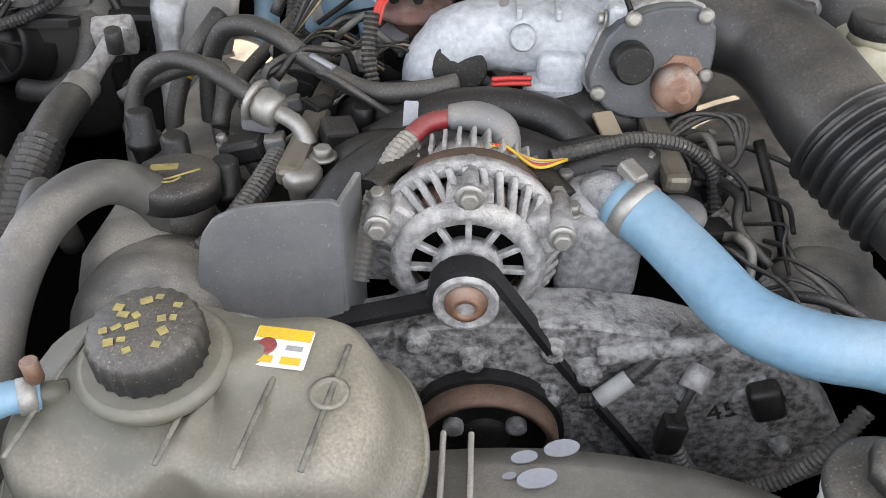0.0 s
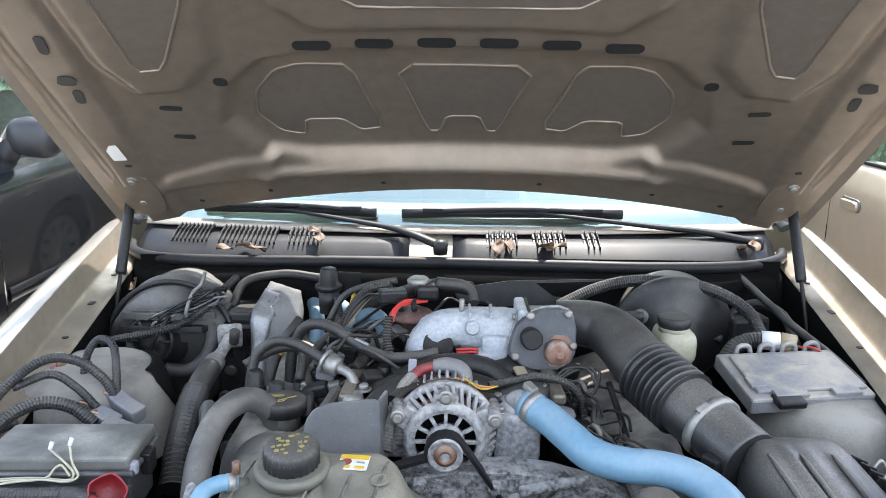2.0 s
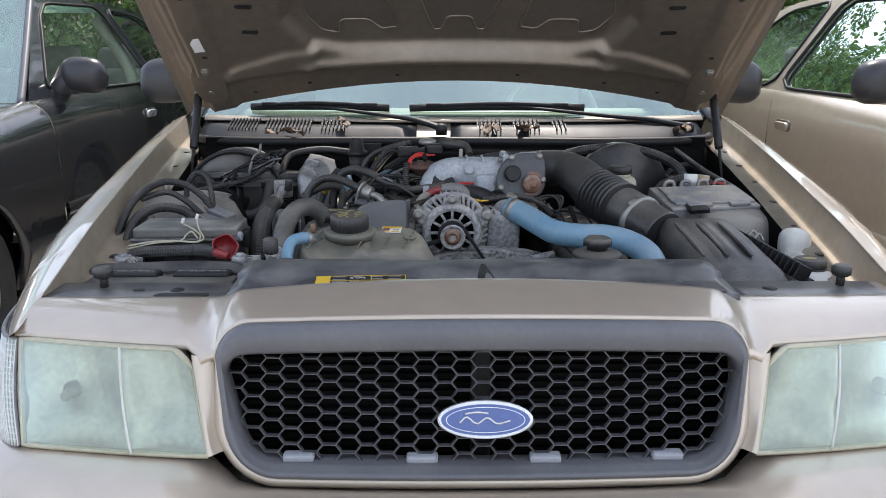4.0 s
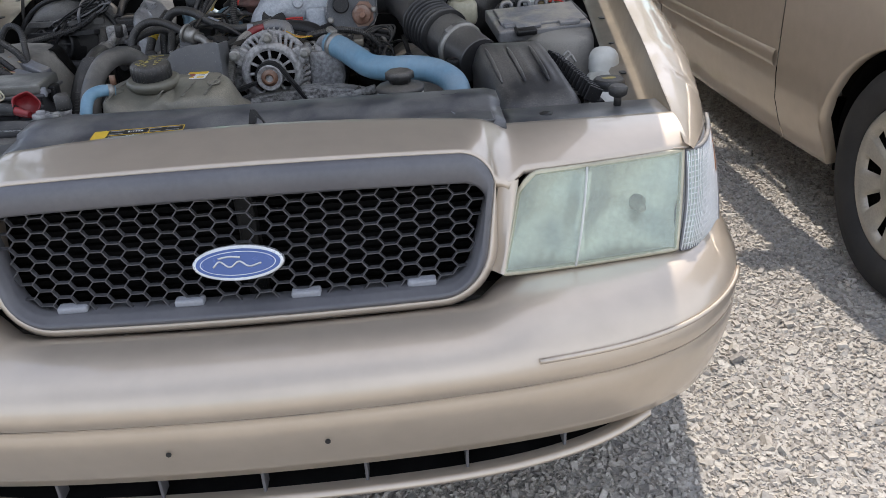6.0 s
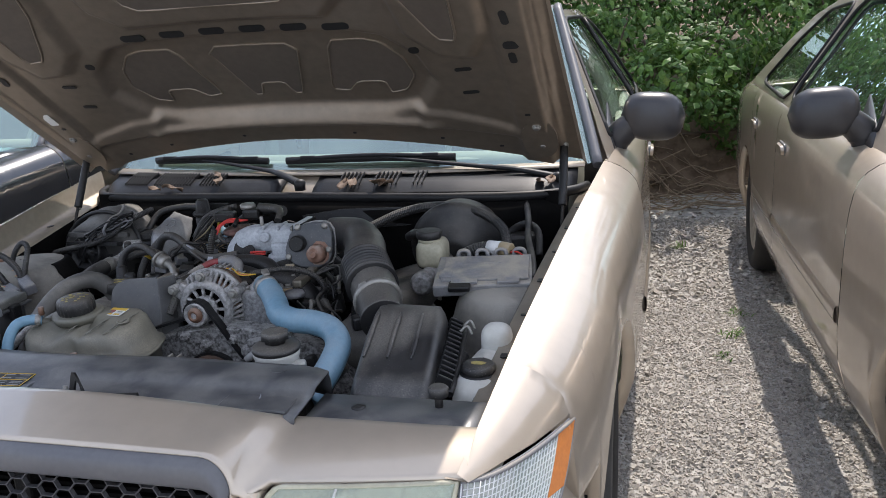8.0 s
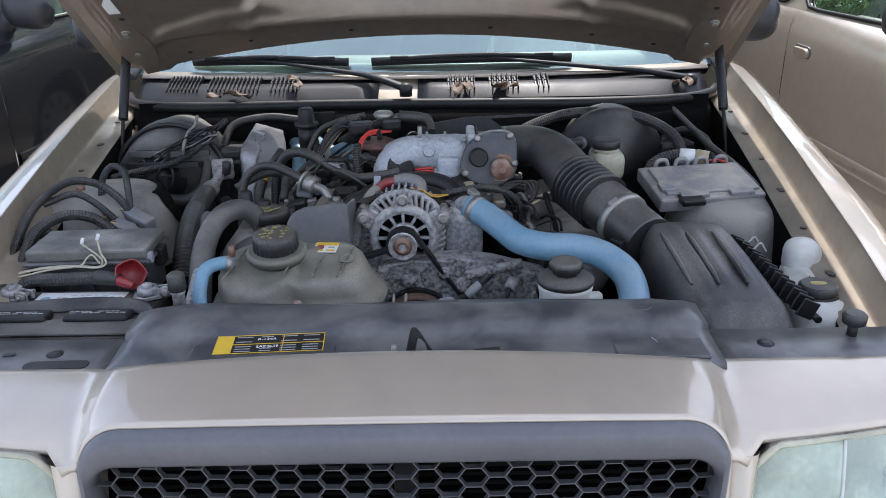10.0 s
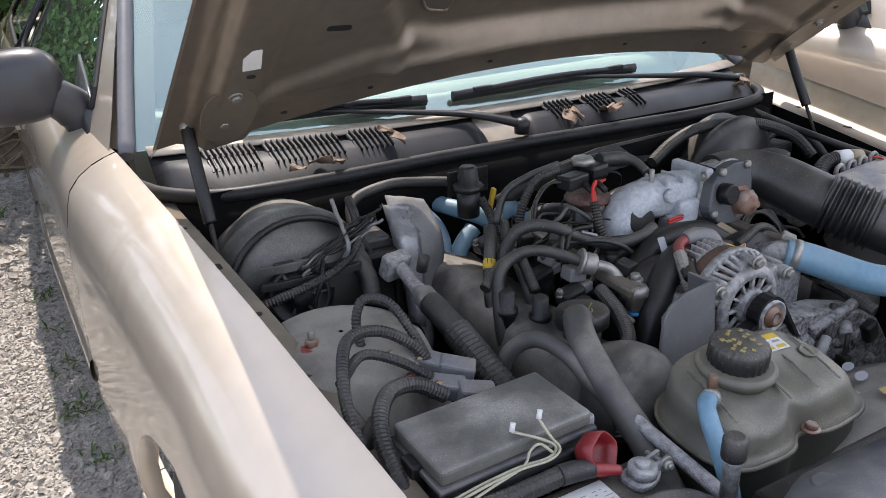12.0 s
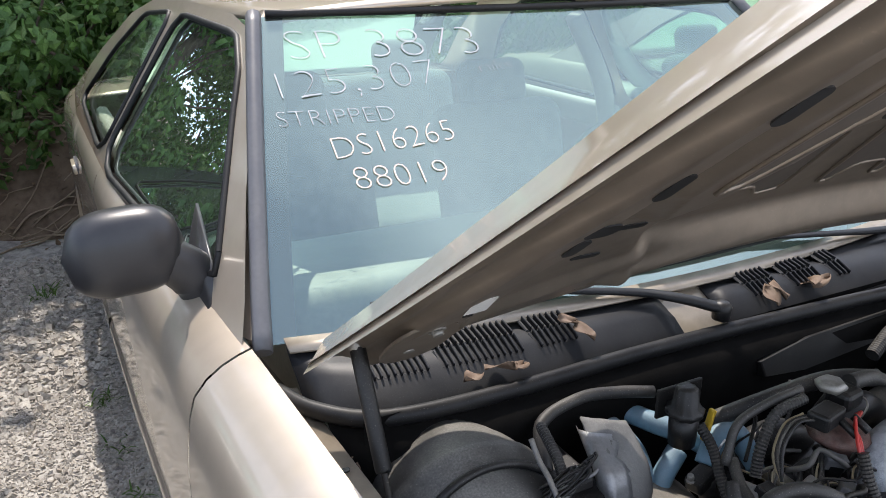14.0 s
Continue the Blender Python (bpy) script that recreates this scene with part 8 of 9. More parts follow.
for i in range(41):
    x = -0.405 + 0.83 * i / 40
    back = 0.372 - 0.02 * max(0.0, (abs(x - 0.01) - 0.36) / 0.05) + 0.004 * math.sin(x * 14)
    end = min(1.0, (0.415 - abs(x - 0.01)) / 0.012) * 0.006
    rows.append([(x, 0.200, 0.778), (x, 0.205, 0.788), (x, 0.25, 0.790 + end * 0.5), (x, 0.285, 0.7925 + end), (x, 0.292, 0.800 + end), (x, 0.35, 0.803 + end), (x, back, 0.798 + end), (x, back + 0.006, 0.785), (x, back + 0.008, 0.755)])
sp = part("panel", sheet(rows, thick=0.003), COVER, shield)
part("end_ramp", block((0.125, 0.074, 0.006), pose(0.345, 0.246, 0.7945, 0, 0, 0), 0.003), COVER, shield)
part("raised_pad", block((0.20, 0.08, 0.006), pose(-0.20, 0.245, 0.795), 0.003), COVER, shield)
mlab = Matrix.Translation((-0.193, 0.258, 0.7995)) @ pose(0, 0, 0, 4, 0, 3)
rl = part("label", block((0.150, 0.046, 0.0012), mlab, 0), BLACK_PRINT_HOLE, shield, "yellow-edged refrigerant label")
part("label_band", block((0.024, 0.046, 0.0006), mlab @ pose(-0.063, 0, 0.0010), 0), YELLOW, rl)
bm = bmesh.new()
for a in (0.0225, -0.0225):
    block((0.126, 0.0012, 0.0006), mlab @ pose(0.012, a, 0.0010), 0, bm=bm)
for x in (0.075, 0.018):
    block((0.0012, 0.046, 0.0006), mlab @ pose(x, 0, 0.0010), 0, bm=bm)
block((0.126, 0.0010, 0.0006), mlab @ pose(0.012, 0.0, 0.0010), 0, bm=bm)
part("label_frame", bm, YELLOW, rl)
bm = bmesh.new()
for k in range(4):
    for y in (0.018, 0.006, -0.006, -0.012, -0.018)[: 5]:
        if abs(y - 0.006) < 0.001 and k in (1,):
            continue
        w = 0.022 if k != 1 else 0.016
        block((w, 0.0016, 0.0006), mlab @ pose(-0.036 + 0.031 * k, y, 0.0010), 0, bm=bm)
part("label_lines", bm, GREY_PRINT, rl)
lettering("R-134A", 0.0085, mlab @ pose(-0.018, 0.0085, 0.0014), WHITE, rl, "label_words", 0.0002)
lettering("SAE J639", 0.0085, mlab @ pose(-0.018, -0.0105, 0.0014), WHITE, rl, "label_words", 0.0002)
part("scuff", prism([(0.011 * math.cos(2 * math.pi * k / 16), 0.007 * math.sin(2 * math.pi * k / 16)) for k in range(16)], 0.0008, pose(-0.03, 0.350, 0.8095, 0, 0, 20)), WHITE, shield, "pale paint spot")
for pts in (((0.335, 0.270), (0.352, 0.266), (0.372, 0.268), (0.388, 0.274)), ((0.338, 0.266), (0.342, 0.256), (0.344, 0.248)), ((0.390, 0.276), (0.398, 0.281), (0.402, 0.288))):
    part("scratch", tube([(x, y, 0.7978) for x, y in pts], 0.0011, 5, 3, flat=0.4), CLIP_PALE, shield, "pale scratch")
# black plate standing for the shaded latch opening
part("latch_opening", prism(soften([(-0.03, 0.0), (0.13, 0.0), (0.11, 0.03), (0.02, 0.034)], 1), 0.002, pose(-0.002, 0.204, 0.7905)), BLACK_PRINT_HOLE, shield)
for x, y in ((-0.335, 0.352), (0.34, 0.34)):
    part("push_clip", lathe([(0.018, 0), (0.0185, 0.002), (0.016, 0.003)], Matrix.Translation((x, y, 0.8085)), 20), COVER, shield)
latch = thing("bonnet_latch", "black bonnet latch with release lever", "latch", (0.03, 0.215, 0.77))
part("lever", prism(soften([(-0.022, 0.0), (-0.010, 0.0), (-0.004, 0.034), (0.006, 0.028), (0.012, 0.012), (0.018, 0.014), (-0.006, 0.046), (-0.014, 0.046)], 1, 0.15), 0.004, Matrix.Translation((0.018, 0.222, 0.79)) @ pose(0, 0, 0, 80, 0, -14)), PLASTIC_CLEAN, latch)
part("claw", block((0.04, 0.025, 0.022), pose(0.065, 0.218, 0.792, 0, 0, -8), 0.006), IRON, latch)
part("cable_end", rod((0.09, 0.225, 0.798), (0.125, 0.235, 0.796), 0.006), IRON, latch)
part("plunger", rod((-0.02, 0.235, 0.79), (-0.018, 0.237, 0.806), 0.004), STEEL, latch)
for s, x0, x1 in ((-1, -0.715, -0.41), (1, 0.43, 0.712)):
    rows = [[(x0 + (x1 - x0) * i / 12, 0.222, 0.770), (x0 + (x1 - x0) * i / 12, 0.232, 0.776), (x0 + (x1 - x0) * i / 12, 0.318, 0.776), (x0 + (x1 - x0) * i / 12, 0.324, 0.770), (x0 + (x1 - x0) * i / 12, 0.326, 0.70)] for i in range(13)]
    sup = solo("radiator_support", sheet(rows, thick=0.003), COVER, "dusty grey radiator support panel", "support panel", "radiator support panels")
    bumpstop = thing("bump_stop", "black rubber bonnet stop", "bump stop", (s * 0.636, 0.295, 0.776), "bonnet stops")
    # black disc paints the shade round the stem
    part("hole", prism(circle(0.024, 20), 0.001, pose(s * 0.636, 0.295, 0.7775)), BLACK_PRINT_HOLE, bumpstop)
    part("stem", rod((s * 0.636, 0.295, 0.775), (s * 0.636, 0.295, 0.798), 0.007), IRON, bumpstop)
    part("button", lathe([(0.010, 0), (0.016, 0.004), (0.017, 0.016), (0.013, 0.020)], Matrix.Translation((s * 0.636, 0.295, 0.795)), 18), RUBBER, bumpstop)
    if s < 0:
        # both openings are black plates, their shade painted on
        part("oval_opening", prism(rounded(0.090, 0.022, 0.0105), 0.003, pose(-0.489, 0.243, 0.7775, 0, 0, 2)), BLACK_PRINT_HOLE, sup, "black oval painted as a shaded opening")
        part("slot", prism(rounded(0.018, 0.008, 0.0035), 0.003, pose(-0.570, 0.275, 0.7775, 0, 0, 8)), BLACK_PRINT_HOLE, sup)
    solo("push_pin", lathe([(0.011, 0), (0.012, 0.003), (0.006, 0.005)], Matrix.Translation((s * 0.505, 0.275, 0.777)), 14), PLASTIC_CLEAN, "black push pin in the support", "push pin", "push pins")
shroud = thing("fan_shroud", "dusty grey-brown fan shroud behind the radiator", "fan shroud", (0.03, 0.52, 0.40))
SHROUD = material("grey_brown_shroud", (0.20, 0.19, 0.165), 0.65, 0.0, (0.27, 0.255, 0.22), 12, 0.9, bump=0.1, bump_scale=300, dust=(0.36, 0.335, 0.29), dust_amount=0.6)
rows = []
for k in range(25):
    a = radians(38 + 104 * k / 24)
    rows.append([(0.04 + r * 1.25 * math.cos(a), y, 0.400 + r * math.sin(a)) for y, r in ((0.40, 0.345), (0.47, 0.325), (0.52, 0.318), (0.525, 0.308), (0.575, 0.302), (0.58, 0.296), (0.60, 0.29))])
part("ring", sheet(rows, thick=0.004), SHROUD, shroud)
for x in (-0.042, -0.020):
    part("rib", block((0.005, 0.07, 0.022), pose(x, 0.555, 0.710), 0.002), SHROUD, shroud)
for x, y, w in ((0.052, 0.588, 0.030), (0.022, 0.578, 0.022), (0.030, 0.552, 0.032), (0.010, 0.560, 0.012)):
    part("pale_spot", prism([(w / 2 * math.cos(2 * math.pi * k / 14), w / 4 * math.sin(2 * math.pi * k / 14)) for k in range(14)], 0.001, pose(x, y, 0.400 + 0.3065 * math.sqrt(max(0.0, 1 - ((x - 0.04) / 0.383) ** 2)) + (0.009 if y < 0.56 else 0.0), 8, 0, 15)), CLIP_PALE, shroud, "pale paint fleck")
part("warning_label", block((0.07, 0.018, 0.001), pose(0.03, 0.495, 0.7285, 12, 0, 0), 0), YELLOW_DUSTY, shroud, "faded orange label")
solo("radiator", block((0.72, 0.05, 0.40), pose(0, 0.40, 0.56), 0.008), IRON, "black radiator behind the shield", "radiator")

# right-hand side: duct, filter, brakes, bottles
duct = thing("intake_duct", "black intake duct with ribbed bellows", "intake duct", (0.3, 0.86, 0.78))
part("elbow", tube([(0.185, 1.01, 0.882), (0.225, 1.005, 0.886), (0.265, 0.985, 0.884), (0.295, 0.94, 0.872), (0.312, 0.89, 0.856), (0.328, 0.845, 0.842)], [0.045, 0.044, 0.046, 0.050, 0.052, 0.052], 22), DUCT, duct)
part("oval_port", lathe([(0.020, 0), (0.021, 0.006), (0.015, 0.008)], toward((0.278, 0.885, 0.850), (0.22, 0.83, 0.85)), 20), PLASTIC_CLEAN, duct)
a, b = Vector((0.322, 0.858, 0.846)), Vector((0.366, 0.776, 0.823))
part("bellows", tube([a.lerp(b, k / 42) for k in range(43)], [0.0535 + 0.0065 * math.cos(2 * math.pi * k / 6) for k in range(43)], 28, 0), DUCT, duct, "seven deep rubber bellows")
part("straight", tube([(0.360, 0.79, 0.826), (0.378, 0.755, 0.817), (0.396, 0.72, 0.808)], 0.052, 22), DUCT, duct)
part("sensor_tube", tube([(0.394, 0.722, 0.809), (0.412, 0.685, 0.80), (0.43, 0.648, 0.79)], 0.049, 22), DUCT, duct)
dc = thing("duct_clamp", "steel worm clamp round the intake duct", "hose clamp", (0.395, 0.722, 0.81))
part("band", rod((0.391, 0.729, 0.8105), (0.398, 0.716, 0.807), 0.0545, sides=30), STEEL, dc)
part("screw_box", block((0.022, 0.014, 0.014), pose(0.372, 0.703, 0.848, 30, -30, 20), 0.003), STEEL, dc)
air = thing("air_filter_box", "large dusty black air filter box with ribbed side", "air filter box", (0.50, 0.52, 0.62))
rows = []
outline = [(0.0, 0.0)]
for j in range(17):
    t = j / 16
    y = 0.365 + 0.345 * t
    zt = float(np.interp(t, (0, 0.05, 0.12, 0.5, 0.8, 0.93, 1.0), (0.735, 0.760, 0.775, 0.808, 0.828, 0.815, 0.77)))
    xl = float(np.interp(t, (0, 0.1, 0.55, 0.8, 1.0), (0.450, 0.438, 0.418, 0.410, 0.440)))
    xr = float(np.interp(t, (0, 0.1, 0.7, 0.9, 1.0), (0.600, 0.606, 0.580, 0.565, 0.535)))
    row = []
    for k in range(19):
        u = k / 18
        x = xl + (xr - xl) * u
        edge = min(u, 1 - u)
        z = zt - 0.045 * max(0.0, 1 - edge / 0.13) ** 2 - 0.004 * (u - 0.4)
        groove = 0.007 * max(math.exp(-((u - c) / 0.025) ** 2) for c in (0.33, 0.52, 0.71)) * (1 if 0.25 < t < 0.75 else 0)
        row.append((x, y, z + groove))
    row = [(xl + 0.002, y, zt - 0.16)] + row + [(xr + 0.004, y, zt - 0.10)]
    rows.append(row)
bm = sheet(rows, flip=True)
for yy in (rows[0], rows[-1]):
    pass
lid = part("lid", bm, DUCT, air, "smooth black lid with three grooves")
for x0 in (0.452, 0.498, 0.544):
    line = []
    for k in range(6):
        y = 0.455 + 0.03 * k
        t = (y - 0.365) / 0.345
        line.append((x0 - 0.10 * (y - 0.455), y, float(np.interp(t, (0, 0.05, 0.12, 0.5, 0.8, 0.93, 1.0), (0.735, 0.760, 0.775, 0.808, 0.828, 0.815, 0.77))) + 0.003))
    part("lid_rib", tube(line, [0.002, 0.0045, 0.0045, 0.0045, 0.0045, 0.002], 8, 3), DUCT, air)
part("front_face", block((0.155, 0.014, 0.10), pose(0.525, 0.368, 0.70), 0.006), PLASTIC_CLEAN, air)
for k in range(6):
    part("front_rib", block((0.004, 0.012, 0.045), pose(0.475 + 0.022 * k, 0.360, 0.715), 0.001), PLASTIC_CLEAN, air)
part("tray", block((0.17, 0.30, 0.16), pose(0.52, 0.53, 0.64), 0.012), PLASTIC, air)
for k in range(14):
    y = 0.395 + 0.019 * k
    xr = float(np.interp((y - 0.365) / 0.345, (0, 0.1, 0.7, 0.9, 1.0), (0.600, 0.606, 0.580, 0.565, 0.535)))
    part("side_fin", block((0.028, 0.005, 0.030), pose(xr + 0.012, y, 0.772 + 0.06 * (y - 0.4), 0, 24, 0), 0.0015), PLASTIC_CLEAN, air)
part("side_rail", tube([(0.632, 0.385, 0.757), (0.622, 0.50, 0.765), (0.602, 0.66, 0.772)], 0.006, 8), PLASTIC_CLEAN, air)
for k in range(2):
    part("clip", tube([(0.605, 0.60 + 0.03 * k, 0.79), (0.618, 0.605 + 0.03 * k, 0.80), (0.628, 0.60 + 0.03 * k, 0.785)], 0.003, 6), STEEL, air)
part("sensor_plug", block((0.035, 0.03, 0.03), pose(0.378, 0.648, 0.785, 0, 0, 30), 0.005), PLASTIC_CLEAN, air)
boost = thing("brake_booster", "round black brake booster on the bulkhead", "brake booster", (0.47, 1.24, 0.70))
part("drum", lathe([(0.03, 0.0), (0.05, 0.002), (0.055, 0.022), (0.115, 0.035), (0.132, 0.045), (0.135, 0.052), (0.134, 0.062), (0.125, 0.068), (0.12, 0.12)], Matrix.Translation((0.465, 1.17, 0.785)) @ pose(0, 0, 0, -80, 0, 0), 44), PLASTIC, boost)
part("check_valve", lathe([(0.016, 0), (0.016, 0.012), (0.008, 0.016)], toward((0.385, 1.18, 0.845), (0.38, 1.0, 0.87)), 16), GREY_PLASTIC, boost)
mc = thing("brake_fluid_reservoir", "yellowed brake fluid bottle with black cap", "reservoir", (0.425, 1.065, 0.77))
part("bottle", smooth(block((0.075, 0.095, 0.072), pose(0.43, 1.075, 0.822), 0.022, 4)), CREAM, mc)
part("neck", lathe([(0.03, 0), (0.028, 0.014)], Matrix.Translation((0.425, 1.065, 0.852)), 20), CREAM, mc)
part("cap", lathe([(0.030, 0), (0.032, 0.004), (0.032, 0.018), (0.028, 0.021)], Matrix.Translation((0.425, 1.065, 0.862)), 36, None, (18, 0.03)), PLASTIC, mc)
part("cylinder", rod((0.44, 1.17, 0.775), (0.425, 0.99, 0.768), 0.024, sides=18), ALU, mc)
part("cylinder_end", lathe([(0.03, 0), (0.03, 0.02), (0.02, 0.03)], toward((0.425, 0.99, 0.768), (0.42, 0.9, 0.766)), 16), ALU, mc)
pcm = thing("control_module", "pitted grey engine control module", "control module", (0.59, 0.90, 0.78))
mp = Matrix.Translation((0.597, 0.905, 0.815)) @ pose(0, 0, 0, 10, -1, 6)
part("case", block((0.225, 0.155, 0.030), mp, 0.005), PCM_MAT, pcm)
part("lid", block((0.200, 0.120, 0.008), mp @ pose(0.005, 0.0, 0.017), 0.003), PCM_MAT, pcm)
for x, y, w, l in ((-0.04, -0.068, 0.06, 0.02), (0.06, -0.070, 0.05, 0.018), (0.02, 0.02, 0.04, 0.006), (-0.085, -0.03, 0.03, 0.03)):
    part("lid_step", block((w, l, 0.008), mp @ pose(x, y, 0.019), 0.002), PCM_MAT, pcm)
part("black_latch", block((0.05, 0.035, 0.014), mp @ pose(-0.05, -0.082, 0.014), 0.004), PLASTIC_CLEAN, pcm)
for k in range(4):
    part("connector_clip", tube([mp @ Vector((-0.07 + 0.045 * k, 0.08, 0.0)), mp @ Vector((-0.065 + 0.045 * k, 0.085, 0.022)), mp @ Vector((-0.045 + 0.045 * k, 0.085, 0.022)), mp @ Vector((-0.04 + 0.045 * k, 0.08, 0.0))], 0.005, 6), PCM_MAT, pcm)
hr = thing("module_harness", "taped harness with yellow end and white tag", "harness", (0.58, 1.0, 0.84))
part("sleeve", tube([(0.50, 0.99, 0.80), (0.53, 1.02, 0.832), (0.565, 1.03, 0.845), (0.59, 1.025, 0.848)], 0.017, 12, 6, 0.002, 0.007), RUBBER, hr)
part("white_tag", rod((0.585, 1.027, 0.848), (0.618, 1.018, 0.848), 0.0185, sides=16), WHITE, hr)
part("yellow_end", rod((0.618, 1.018, 0.848), (0.645, 1.008, 0.845), 0.019, sides=16), TAN_WIRE, hr)
for k in range(7):
    part("wire", tube([(0.645, 1.008 + 0.004 * (k - 3), 0.845), (0.665, 1.0 + 0.006 * (k - 3), 0.85 - 0.003 * k), (0.685, 0.985 + 0.005 * (k - 3), 0.84)], 0.0022, 5), (RED_WIRE, TAN_WIRE, COPPER, RUBBER)[k % 4], hr)
hose("engine_harness", "ribbed engine harness over the booster", [(0.22, 1.22, 0.855), (0.29, 1.235, 0.885), (0.37, 1.24, 0.905), (0.46, 1.22, 0.91), (0.54, 1.19, 0.90), (0.60, 1.15, 0.87), (0.62, 1.11, 0.83)], 0.0135, RUBBER, 0.0015, "wiring", pitch=0.007)
hose("fender_cable", "straight black cable along the fender", [(0.64, 1.33, 0.90), (0.66, 1.22, 0.875), (0.675, 1.10, 0.855), (0.70, 0.98, 0.835), (0.715, 0.88, 0.815)], 0.0085, RUBBER, 0.0, "cable")
hose("booster_hose", "black vacuum hose to the booster", [(0.33, 1.2, 0.83), (0.36, 1.16, 0.85), (0.385, 1.16, 0.848)], 0.012, RUBBER)
hose("cruise_cable", "looped black cable behind the module", [(0.56, 1.20, 0.78), (0.60, 1.24, 0.83), (0.65, 1.23, 0.86), (0.69, 1.18, 0.85), (0.70, 1.12, 0.80)], 0.010, RUBBER)
solo("relay_box", block((0.09, 0.06, 0.07), pose(0.63, 1.23, 0.80, 0, 0, 10), 0.01), PLASTIC, "black relay box by the bulkhead", "relay box")
wash = thing("washer_bottle", "milky washer fluid bottle with black cap", "washer bottle", (0.665, 0.48, 0.62))
rows = []
wplan = soften([(0.625, 0.405), (0.70, 0.40), (0.715, 0.46), (0.715, 0.56), (0.70, 0.61), (0.655, 0.61), (0.635, 0.55), (0.622, 0.48)], 2, 0.22)
wx, wy = 0.668, 0.505
rings = [[(wx + (x - wx) * sc, wy + (y - wy) * sc, z + 0.10 * max(0.0, y - 0.50) * (1 if z > 0.72 else 0)) for x, y in wplan] for sc, z in ((0.8, 0.58), (1.0, 0.60), (1.0, 0.70), (1.0, 0.735), (0.94, 0.752), (0.75, 0.762), (0.4, 0.765), (0.05, 0.766))]
part("bottle", sheet(rings, closed=True), WHITE_PLASTIC, wash)
part("rear_neck", smooth(block((0.06, 0.06, 0.07), pose(0.682, 0.578, 0.783), 0.024, 4)), WHITE_PLASTIC, wash)
wc = part("cap", lathe([(0.029, 0), (0.031, 0.003), (0.031, 0.012), (0.027, 0.016)], Matrix.Translation((0.666, 0.470, 0.765)), 26), PLASTIC, wash)
part("collar", lathe([(0.036, -0.01), (0.034, 0.002), (0.030, 0.004)], Matrix.Translation((0.666, 0.470, 0.762)), 24), PLASTIC_CLEAN, wash)
part("cap_mark", prism(soften([(-0.012, -0.006), (0.012, -0.006), (0.015, 0.008), (-0.015, 0.008)], 1), 0.0006, pose(0.666, 0.470, 0.7812)), YELLOW_DUSTY, wc, "faint yellow washer symbol")
ps = thing("steering_fluid_reservoir", "white power steering bottle with black cap", "reservoir", (0.254, 0.50, 0.66))
part("bottle", lathe([(0.038, 0), (0.042, 0.02), (0.043, 0.095), (0.046, 0.105), (0.046, 0.112)], Matrix.Translation((0.254, 0.50, 0.665)), 32), WHITE_PLASTIC, ps)
part("lid", lathe([(0.046, 0), (0.048, 0.003), (0.048, 0.009), (0.044, 0.012), (0.02, 0.016)], Matrix.Translation((0.254, 0.50, 0.777)), 32), PLASTIC, ps)
part("cap", lathe([(0.018, 0), (0.020, 0.012), (0.026, 0.014), (0.026, 0.026), (0.021, 0.030)], Matrix.Translation((0.254, 0.50, 0.788)), 32, None, (8, 0.10)), PLASTIC, ps)
part("ear", block((0.05, 0.02, 0.05), pose(0.292, 0.49, 0.735, 0, 0, 20), 0.006), WHITE_PLASTIC, ps)
# crank sensor wiring before the timing cover
hose("sensor_wire", "taped sensor wire with printed sleeve", [(0.165, 0.70, 0.735), (0.12, 0.675, 0.70), (0.095, 0.665, 0.68), (0.08, 0.67, 0.67)], 0.0075, RUBBER, 0.001, "wiring")
solo("printed_sleeve", rod((0.118, 0.674, 0.6985), (0.092, 0.664, 0.679), 0.0088, sides=12), GREY_PRINT, "grey printed sleeve on a wire", "sleeve")
sens = thing("sensor_plug", "black sensor plug before the timing cover", "plug", (0.165, 0.67, 0.62))
part("plug", block((0.022, 0.02, 0.04), pose(0.165, 0.668, 0.632, 0, 6, 0), 0.003), PLASTIC_CLEAN, sens)
part("wire", tube([(0.168, 0.668, 0.652), (0.172, 0.67, 0.68), (0.185, 0.68, 0.70)], 0.004, 6), RUBBER, sens)
part("brass", rod((0.185, 0.69, 0.70), (0.175, 0.675, 0.685), 0.012), ALU, sens)
hose("lower_loom", "ribbed loom with pinkish wire below the blue hose", [(0.168, 0.668, 0.622), (0.192, 0.655, 0.590), (0.236, 0.650, 0.576), (0.276, 0.650, 0.602), (0.302, 0.652, 0.640), (0.330, 0.668, 0.676)], 0.0088, RUBBER_GREY, 0.002, "wiring", pitch=0.0055)
crank = thing("position_sensor", "black crank sensor bolted to the timing cover", "sensor", (0.245, 0.685, 0.67))
part("body", smooth(block((0.030, 0.022, 0.040), pose(0.245, 0.678, 0.672, 0, -22, 0), 0.007, 3)), PLASTIC_CLEAN, crank)
part("collar", lathe([(0.018, 0), (0.019, 0.004), (0.015, 0.007)], toward((0.236, 0.690, 0.660), (0.230, 0.60, 0.662)), 18), ALU_DARK, crank)
part("sensor_bolt", bolt((0.262, 0.686, 0.655), (0, -1, 0), 0.006, 0.008), STEEL, crank)
hose("lower_hose", "pale grey lower radiator hose", [(0.20, 0.62, 0.50), (0.26, 0.58, 0.52), (0.30, 0.53, 0.50)], 0.027, RUBBER_GREY)

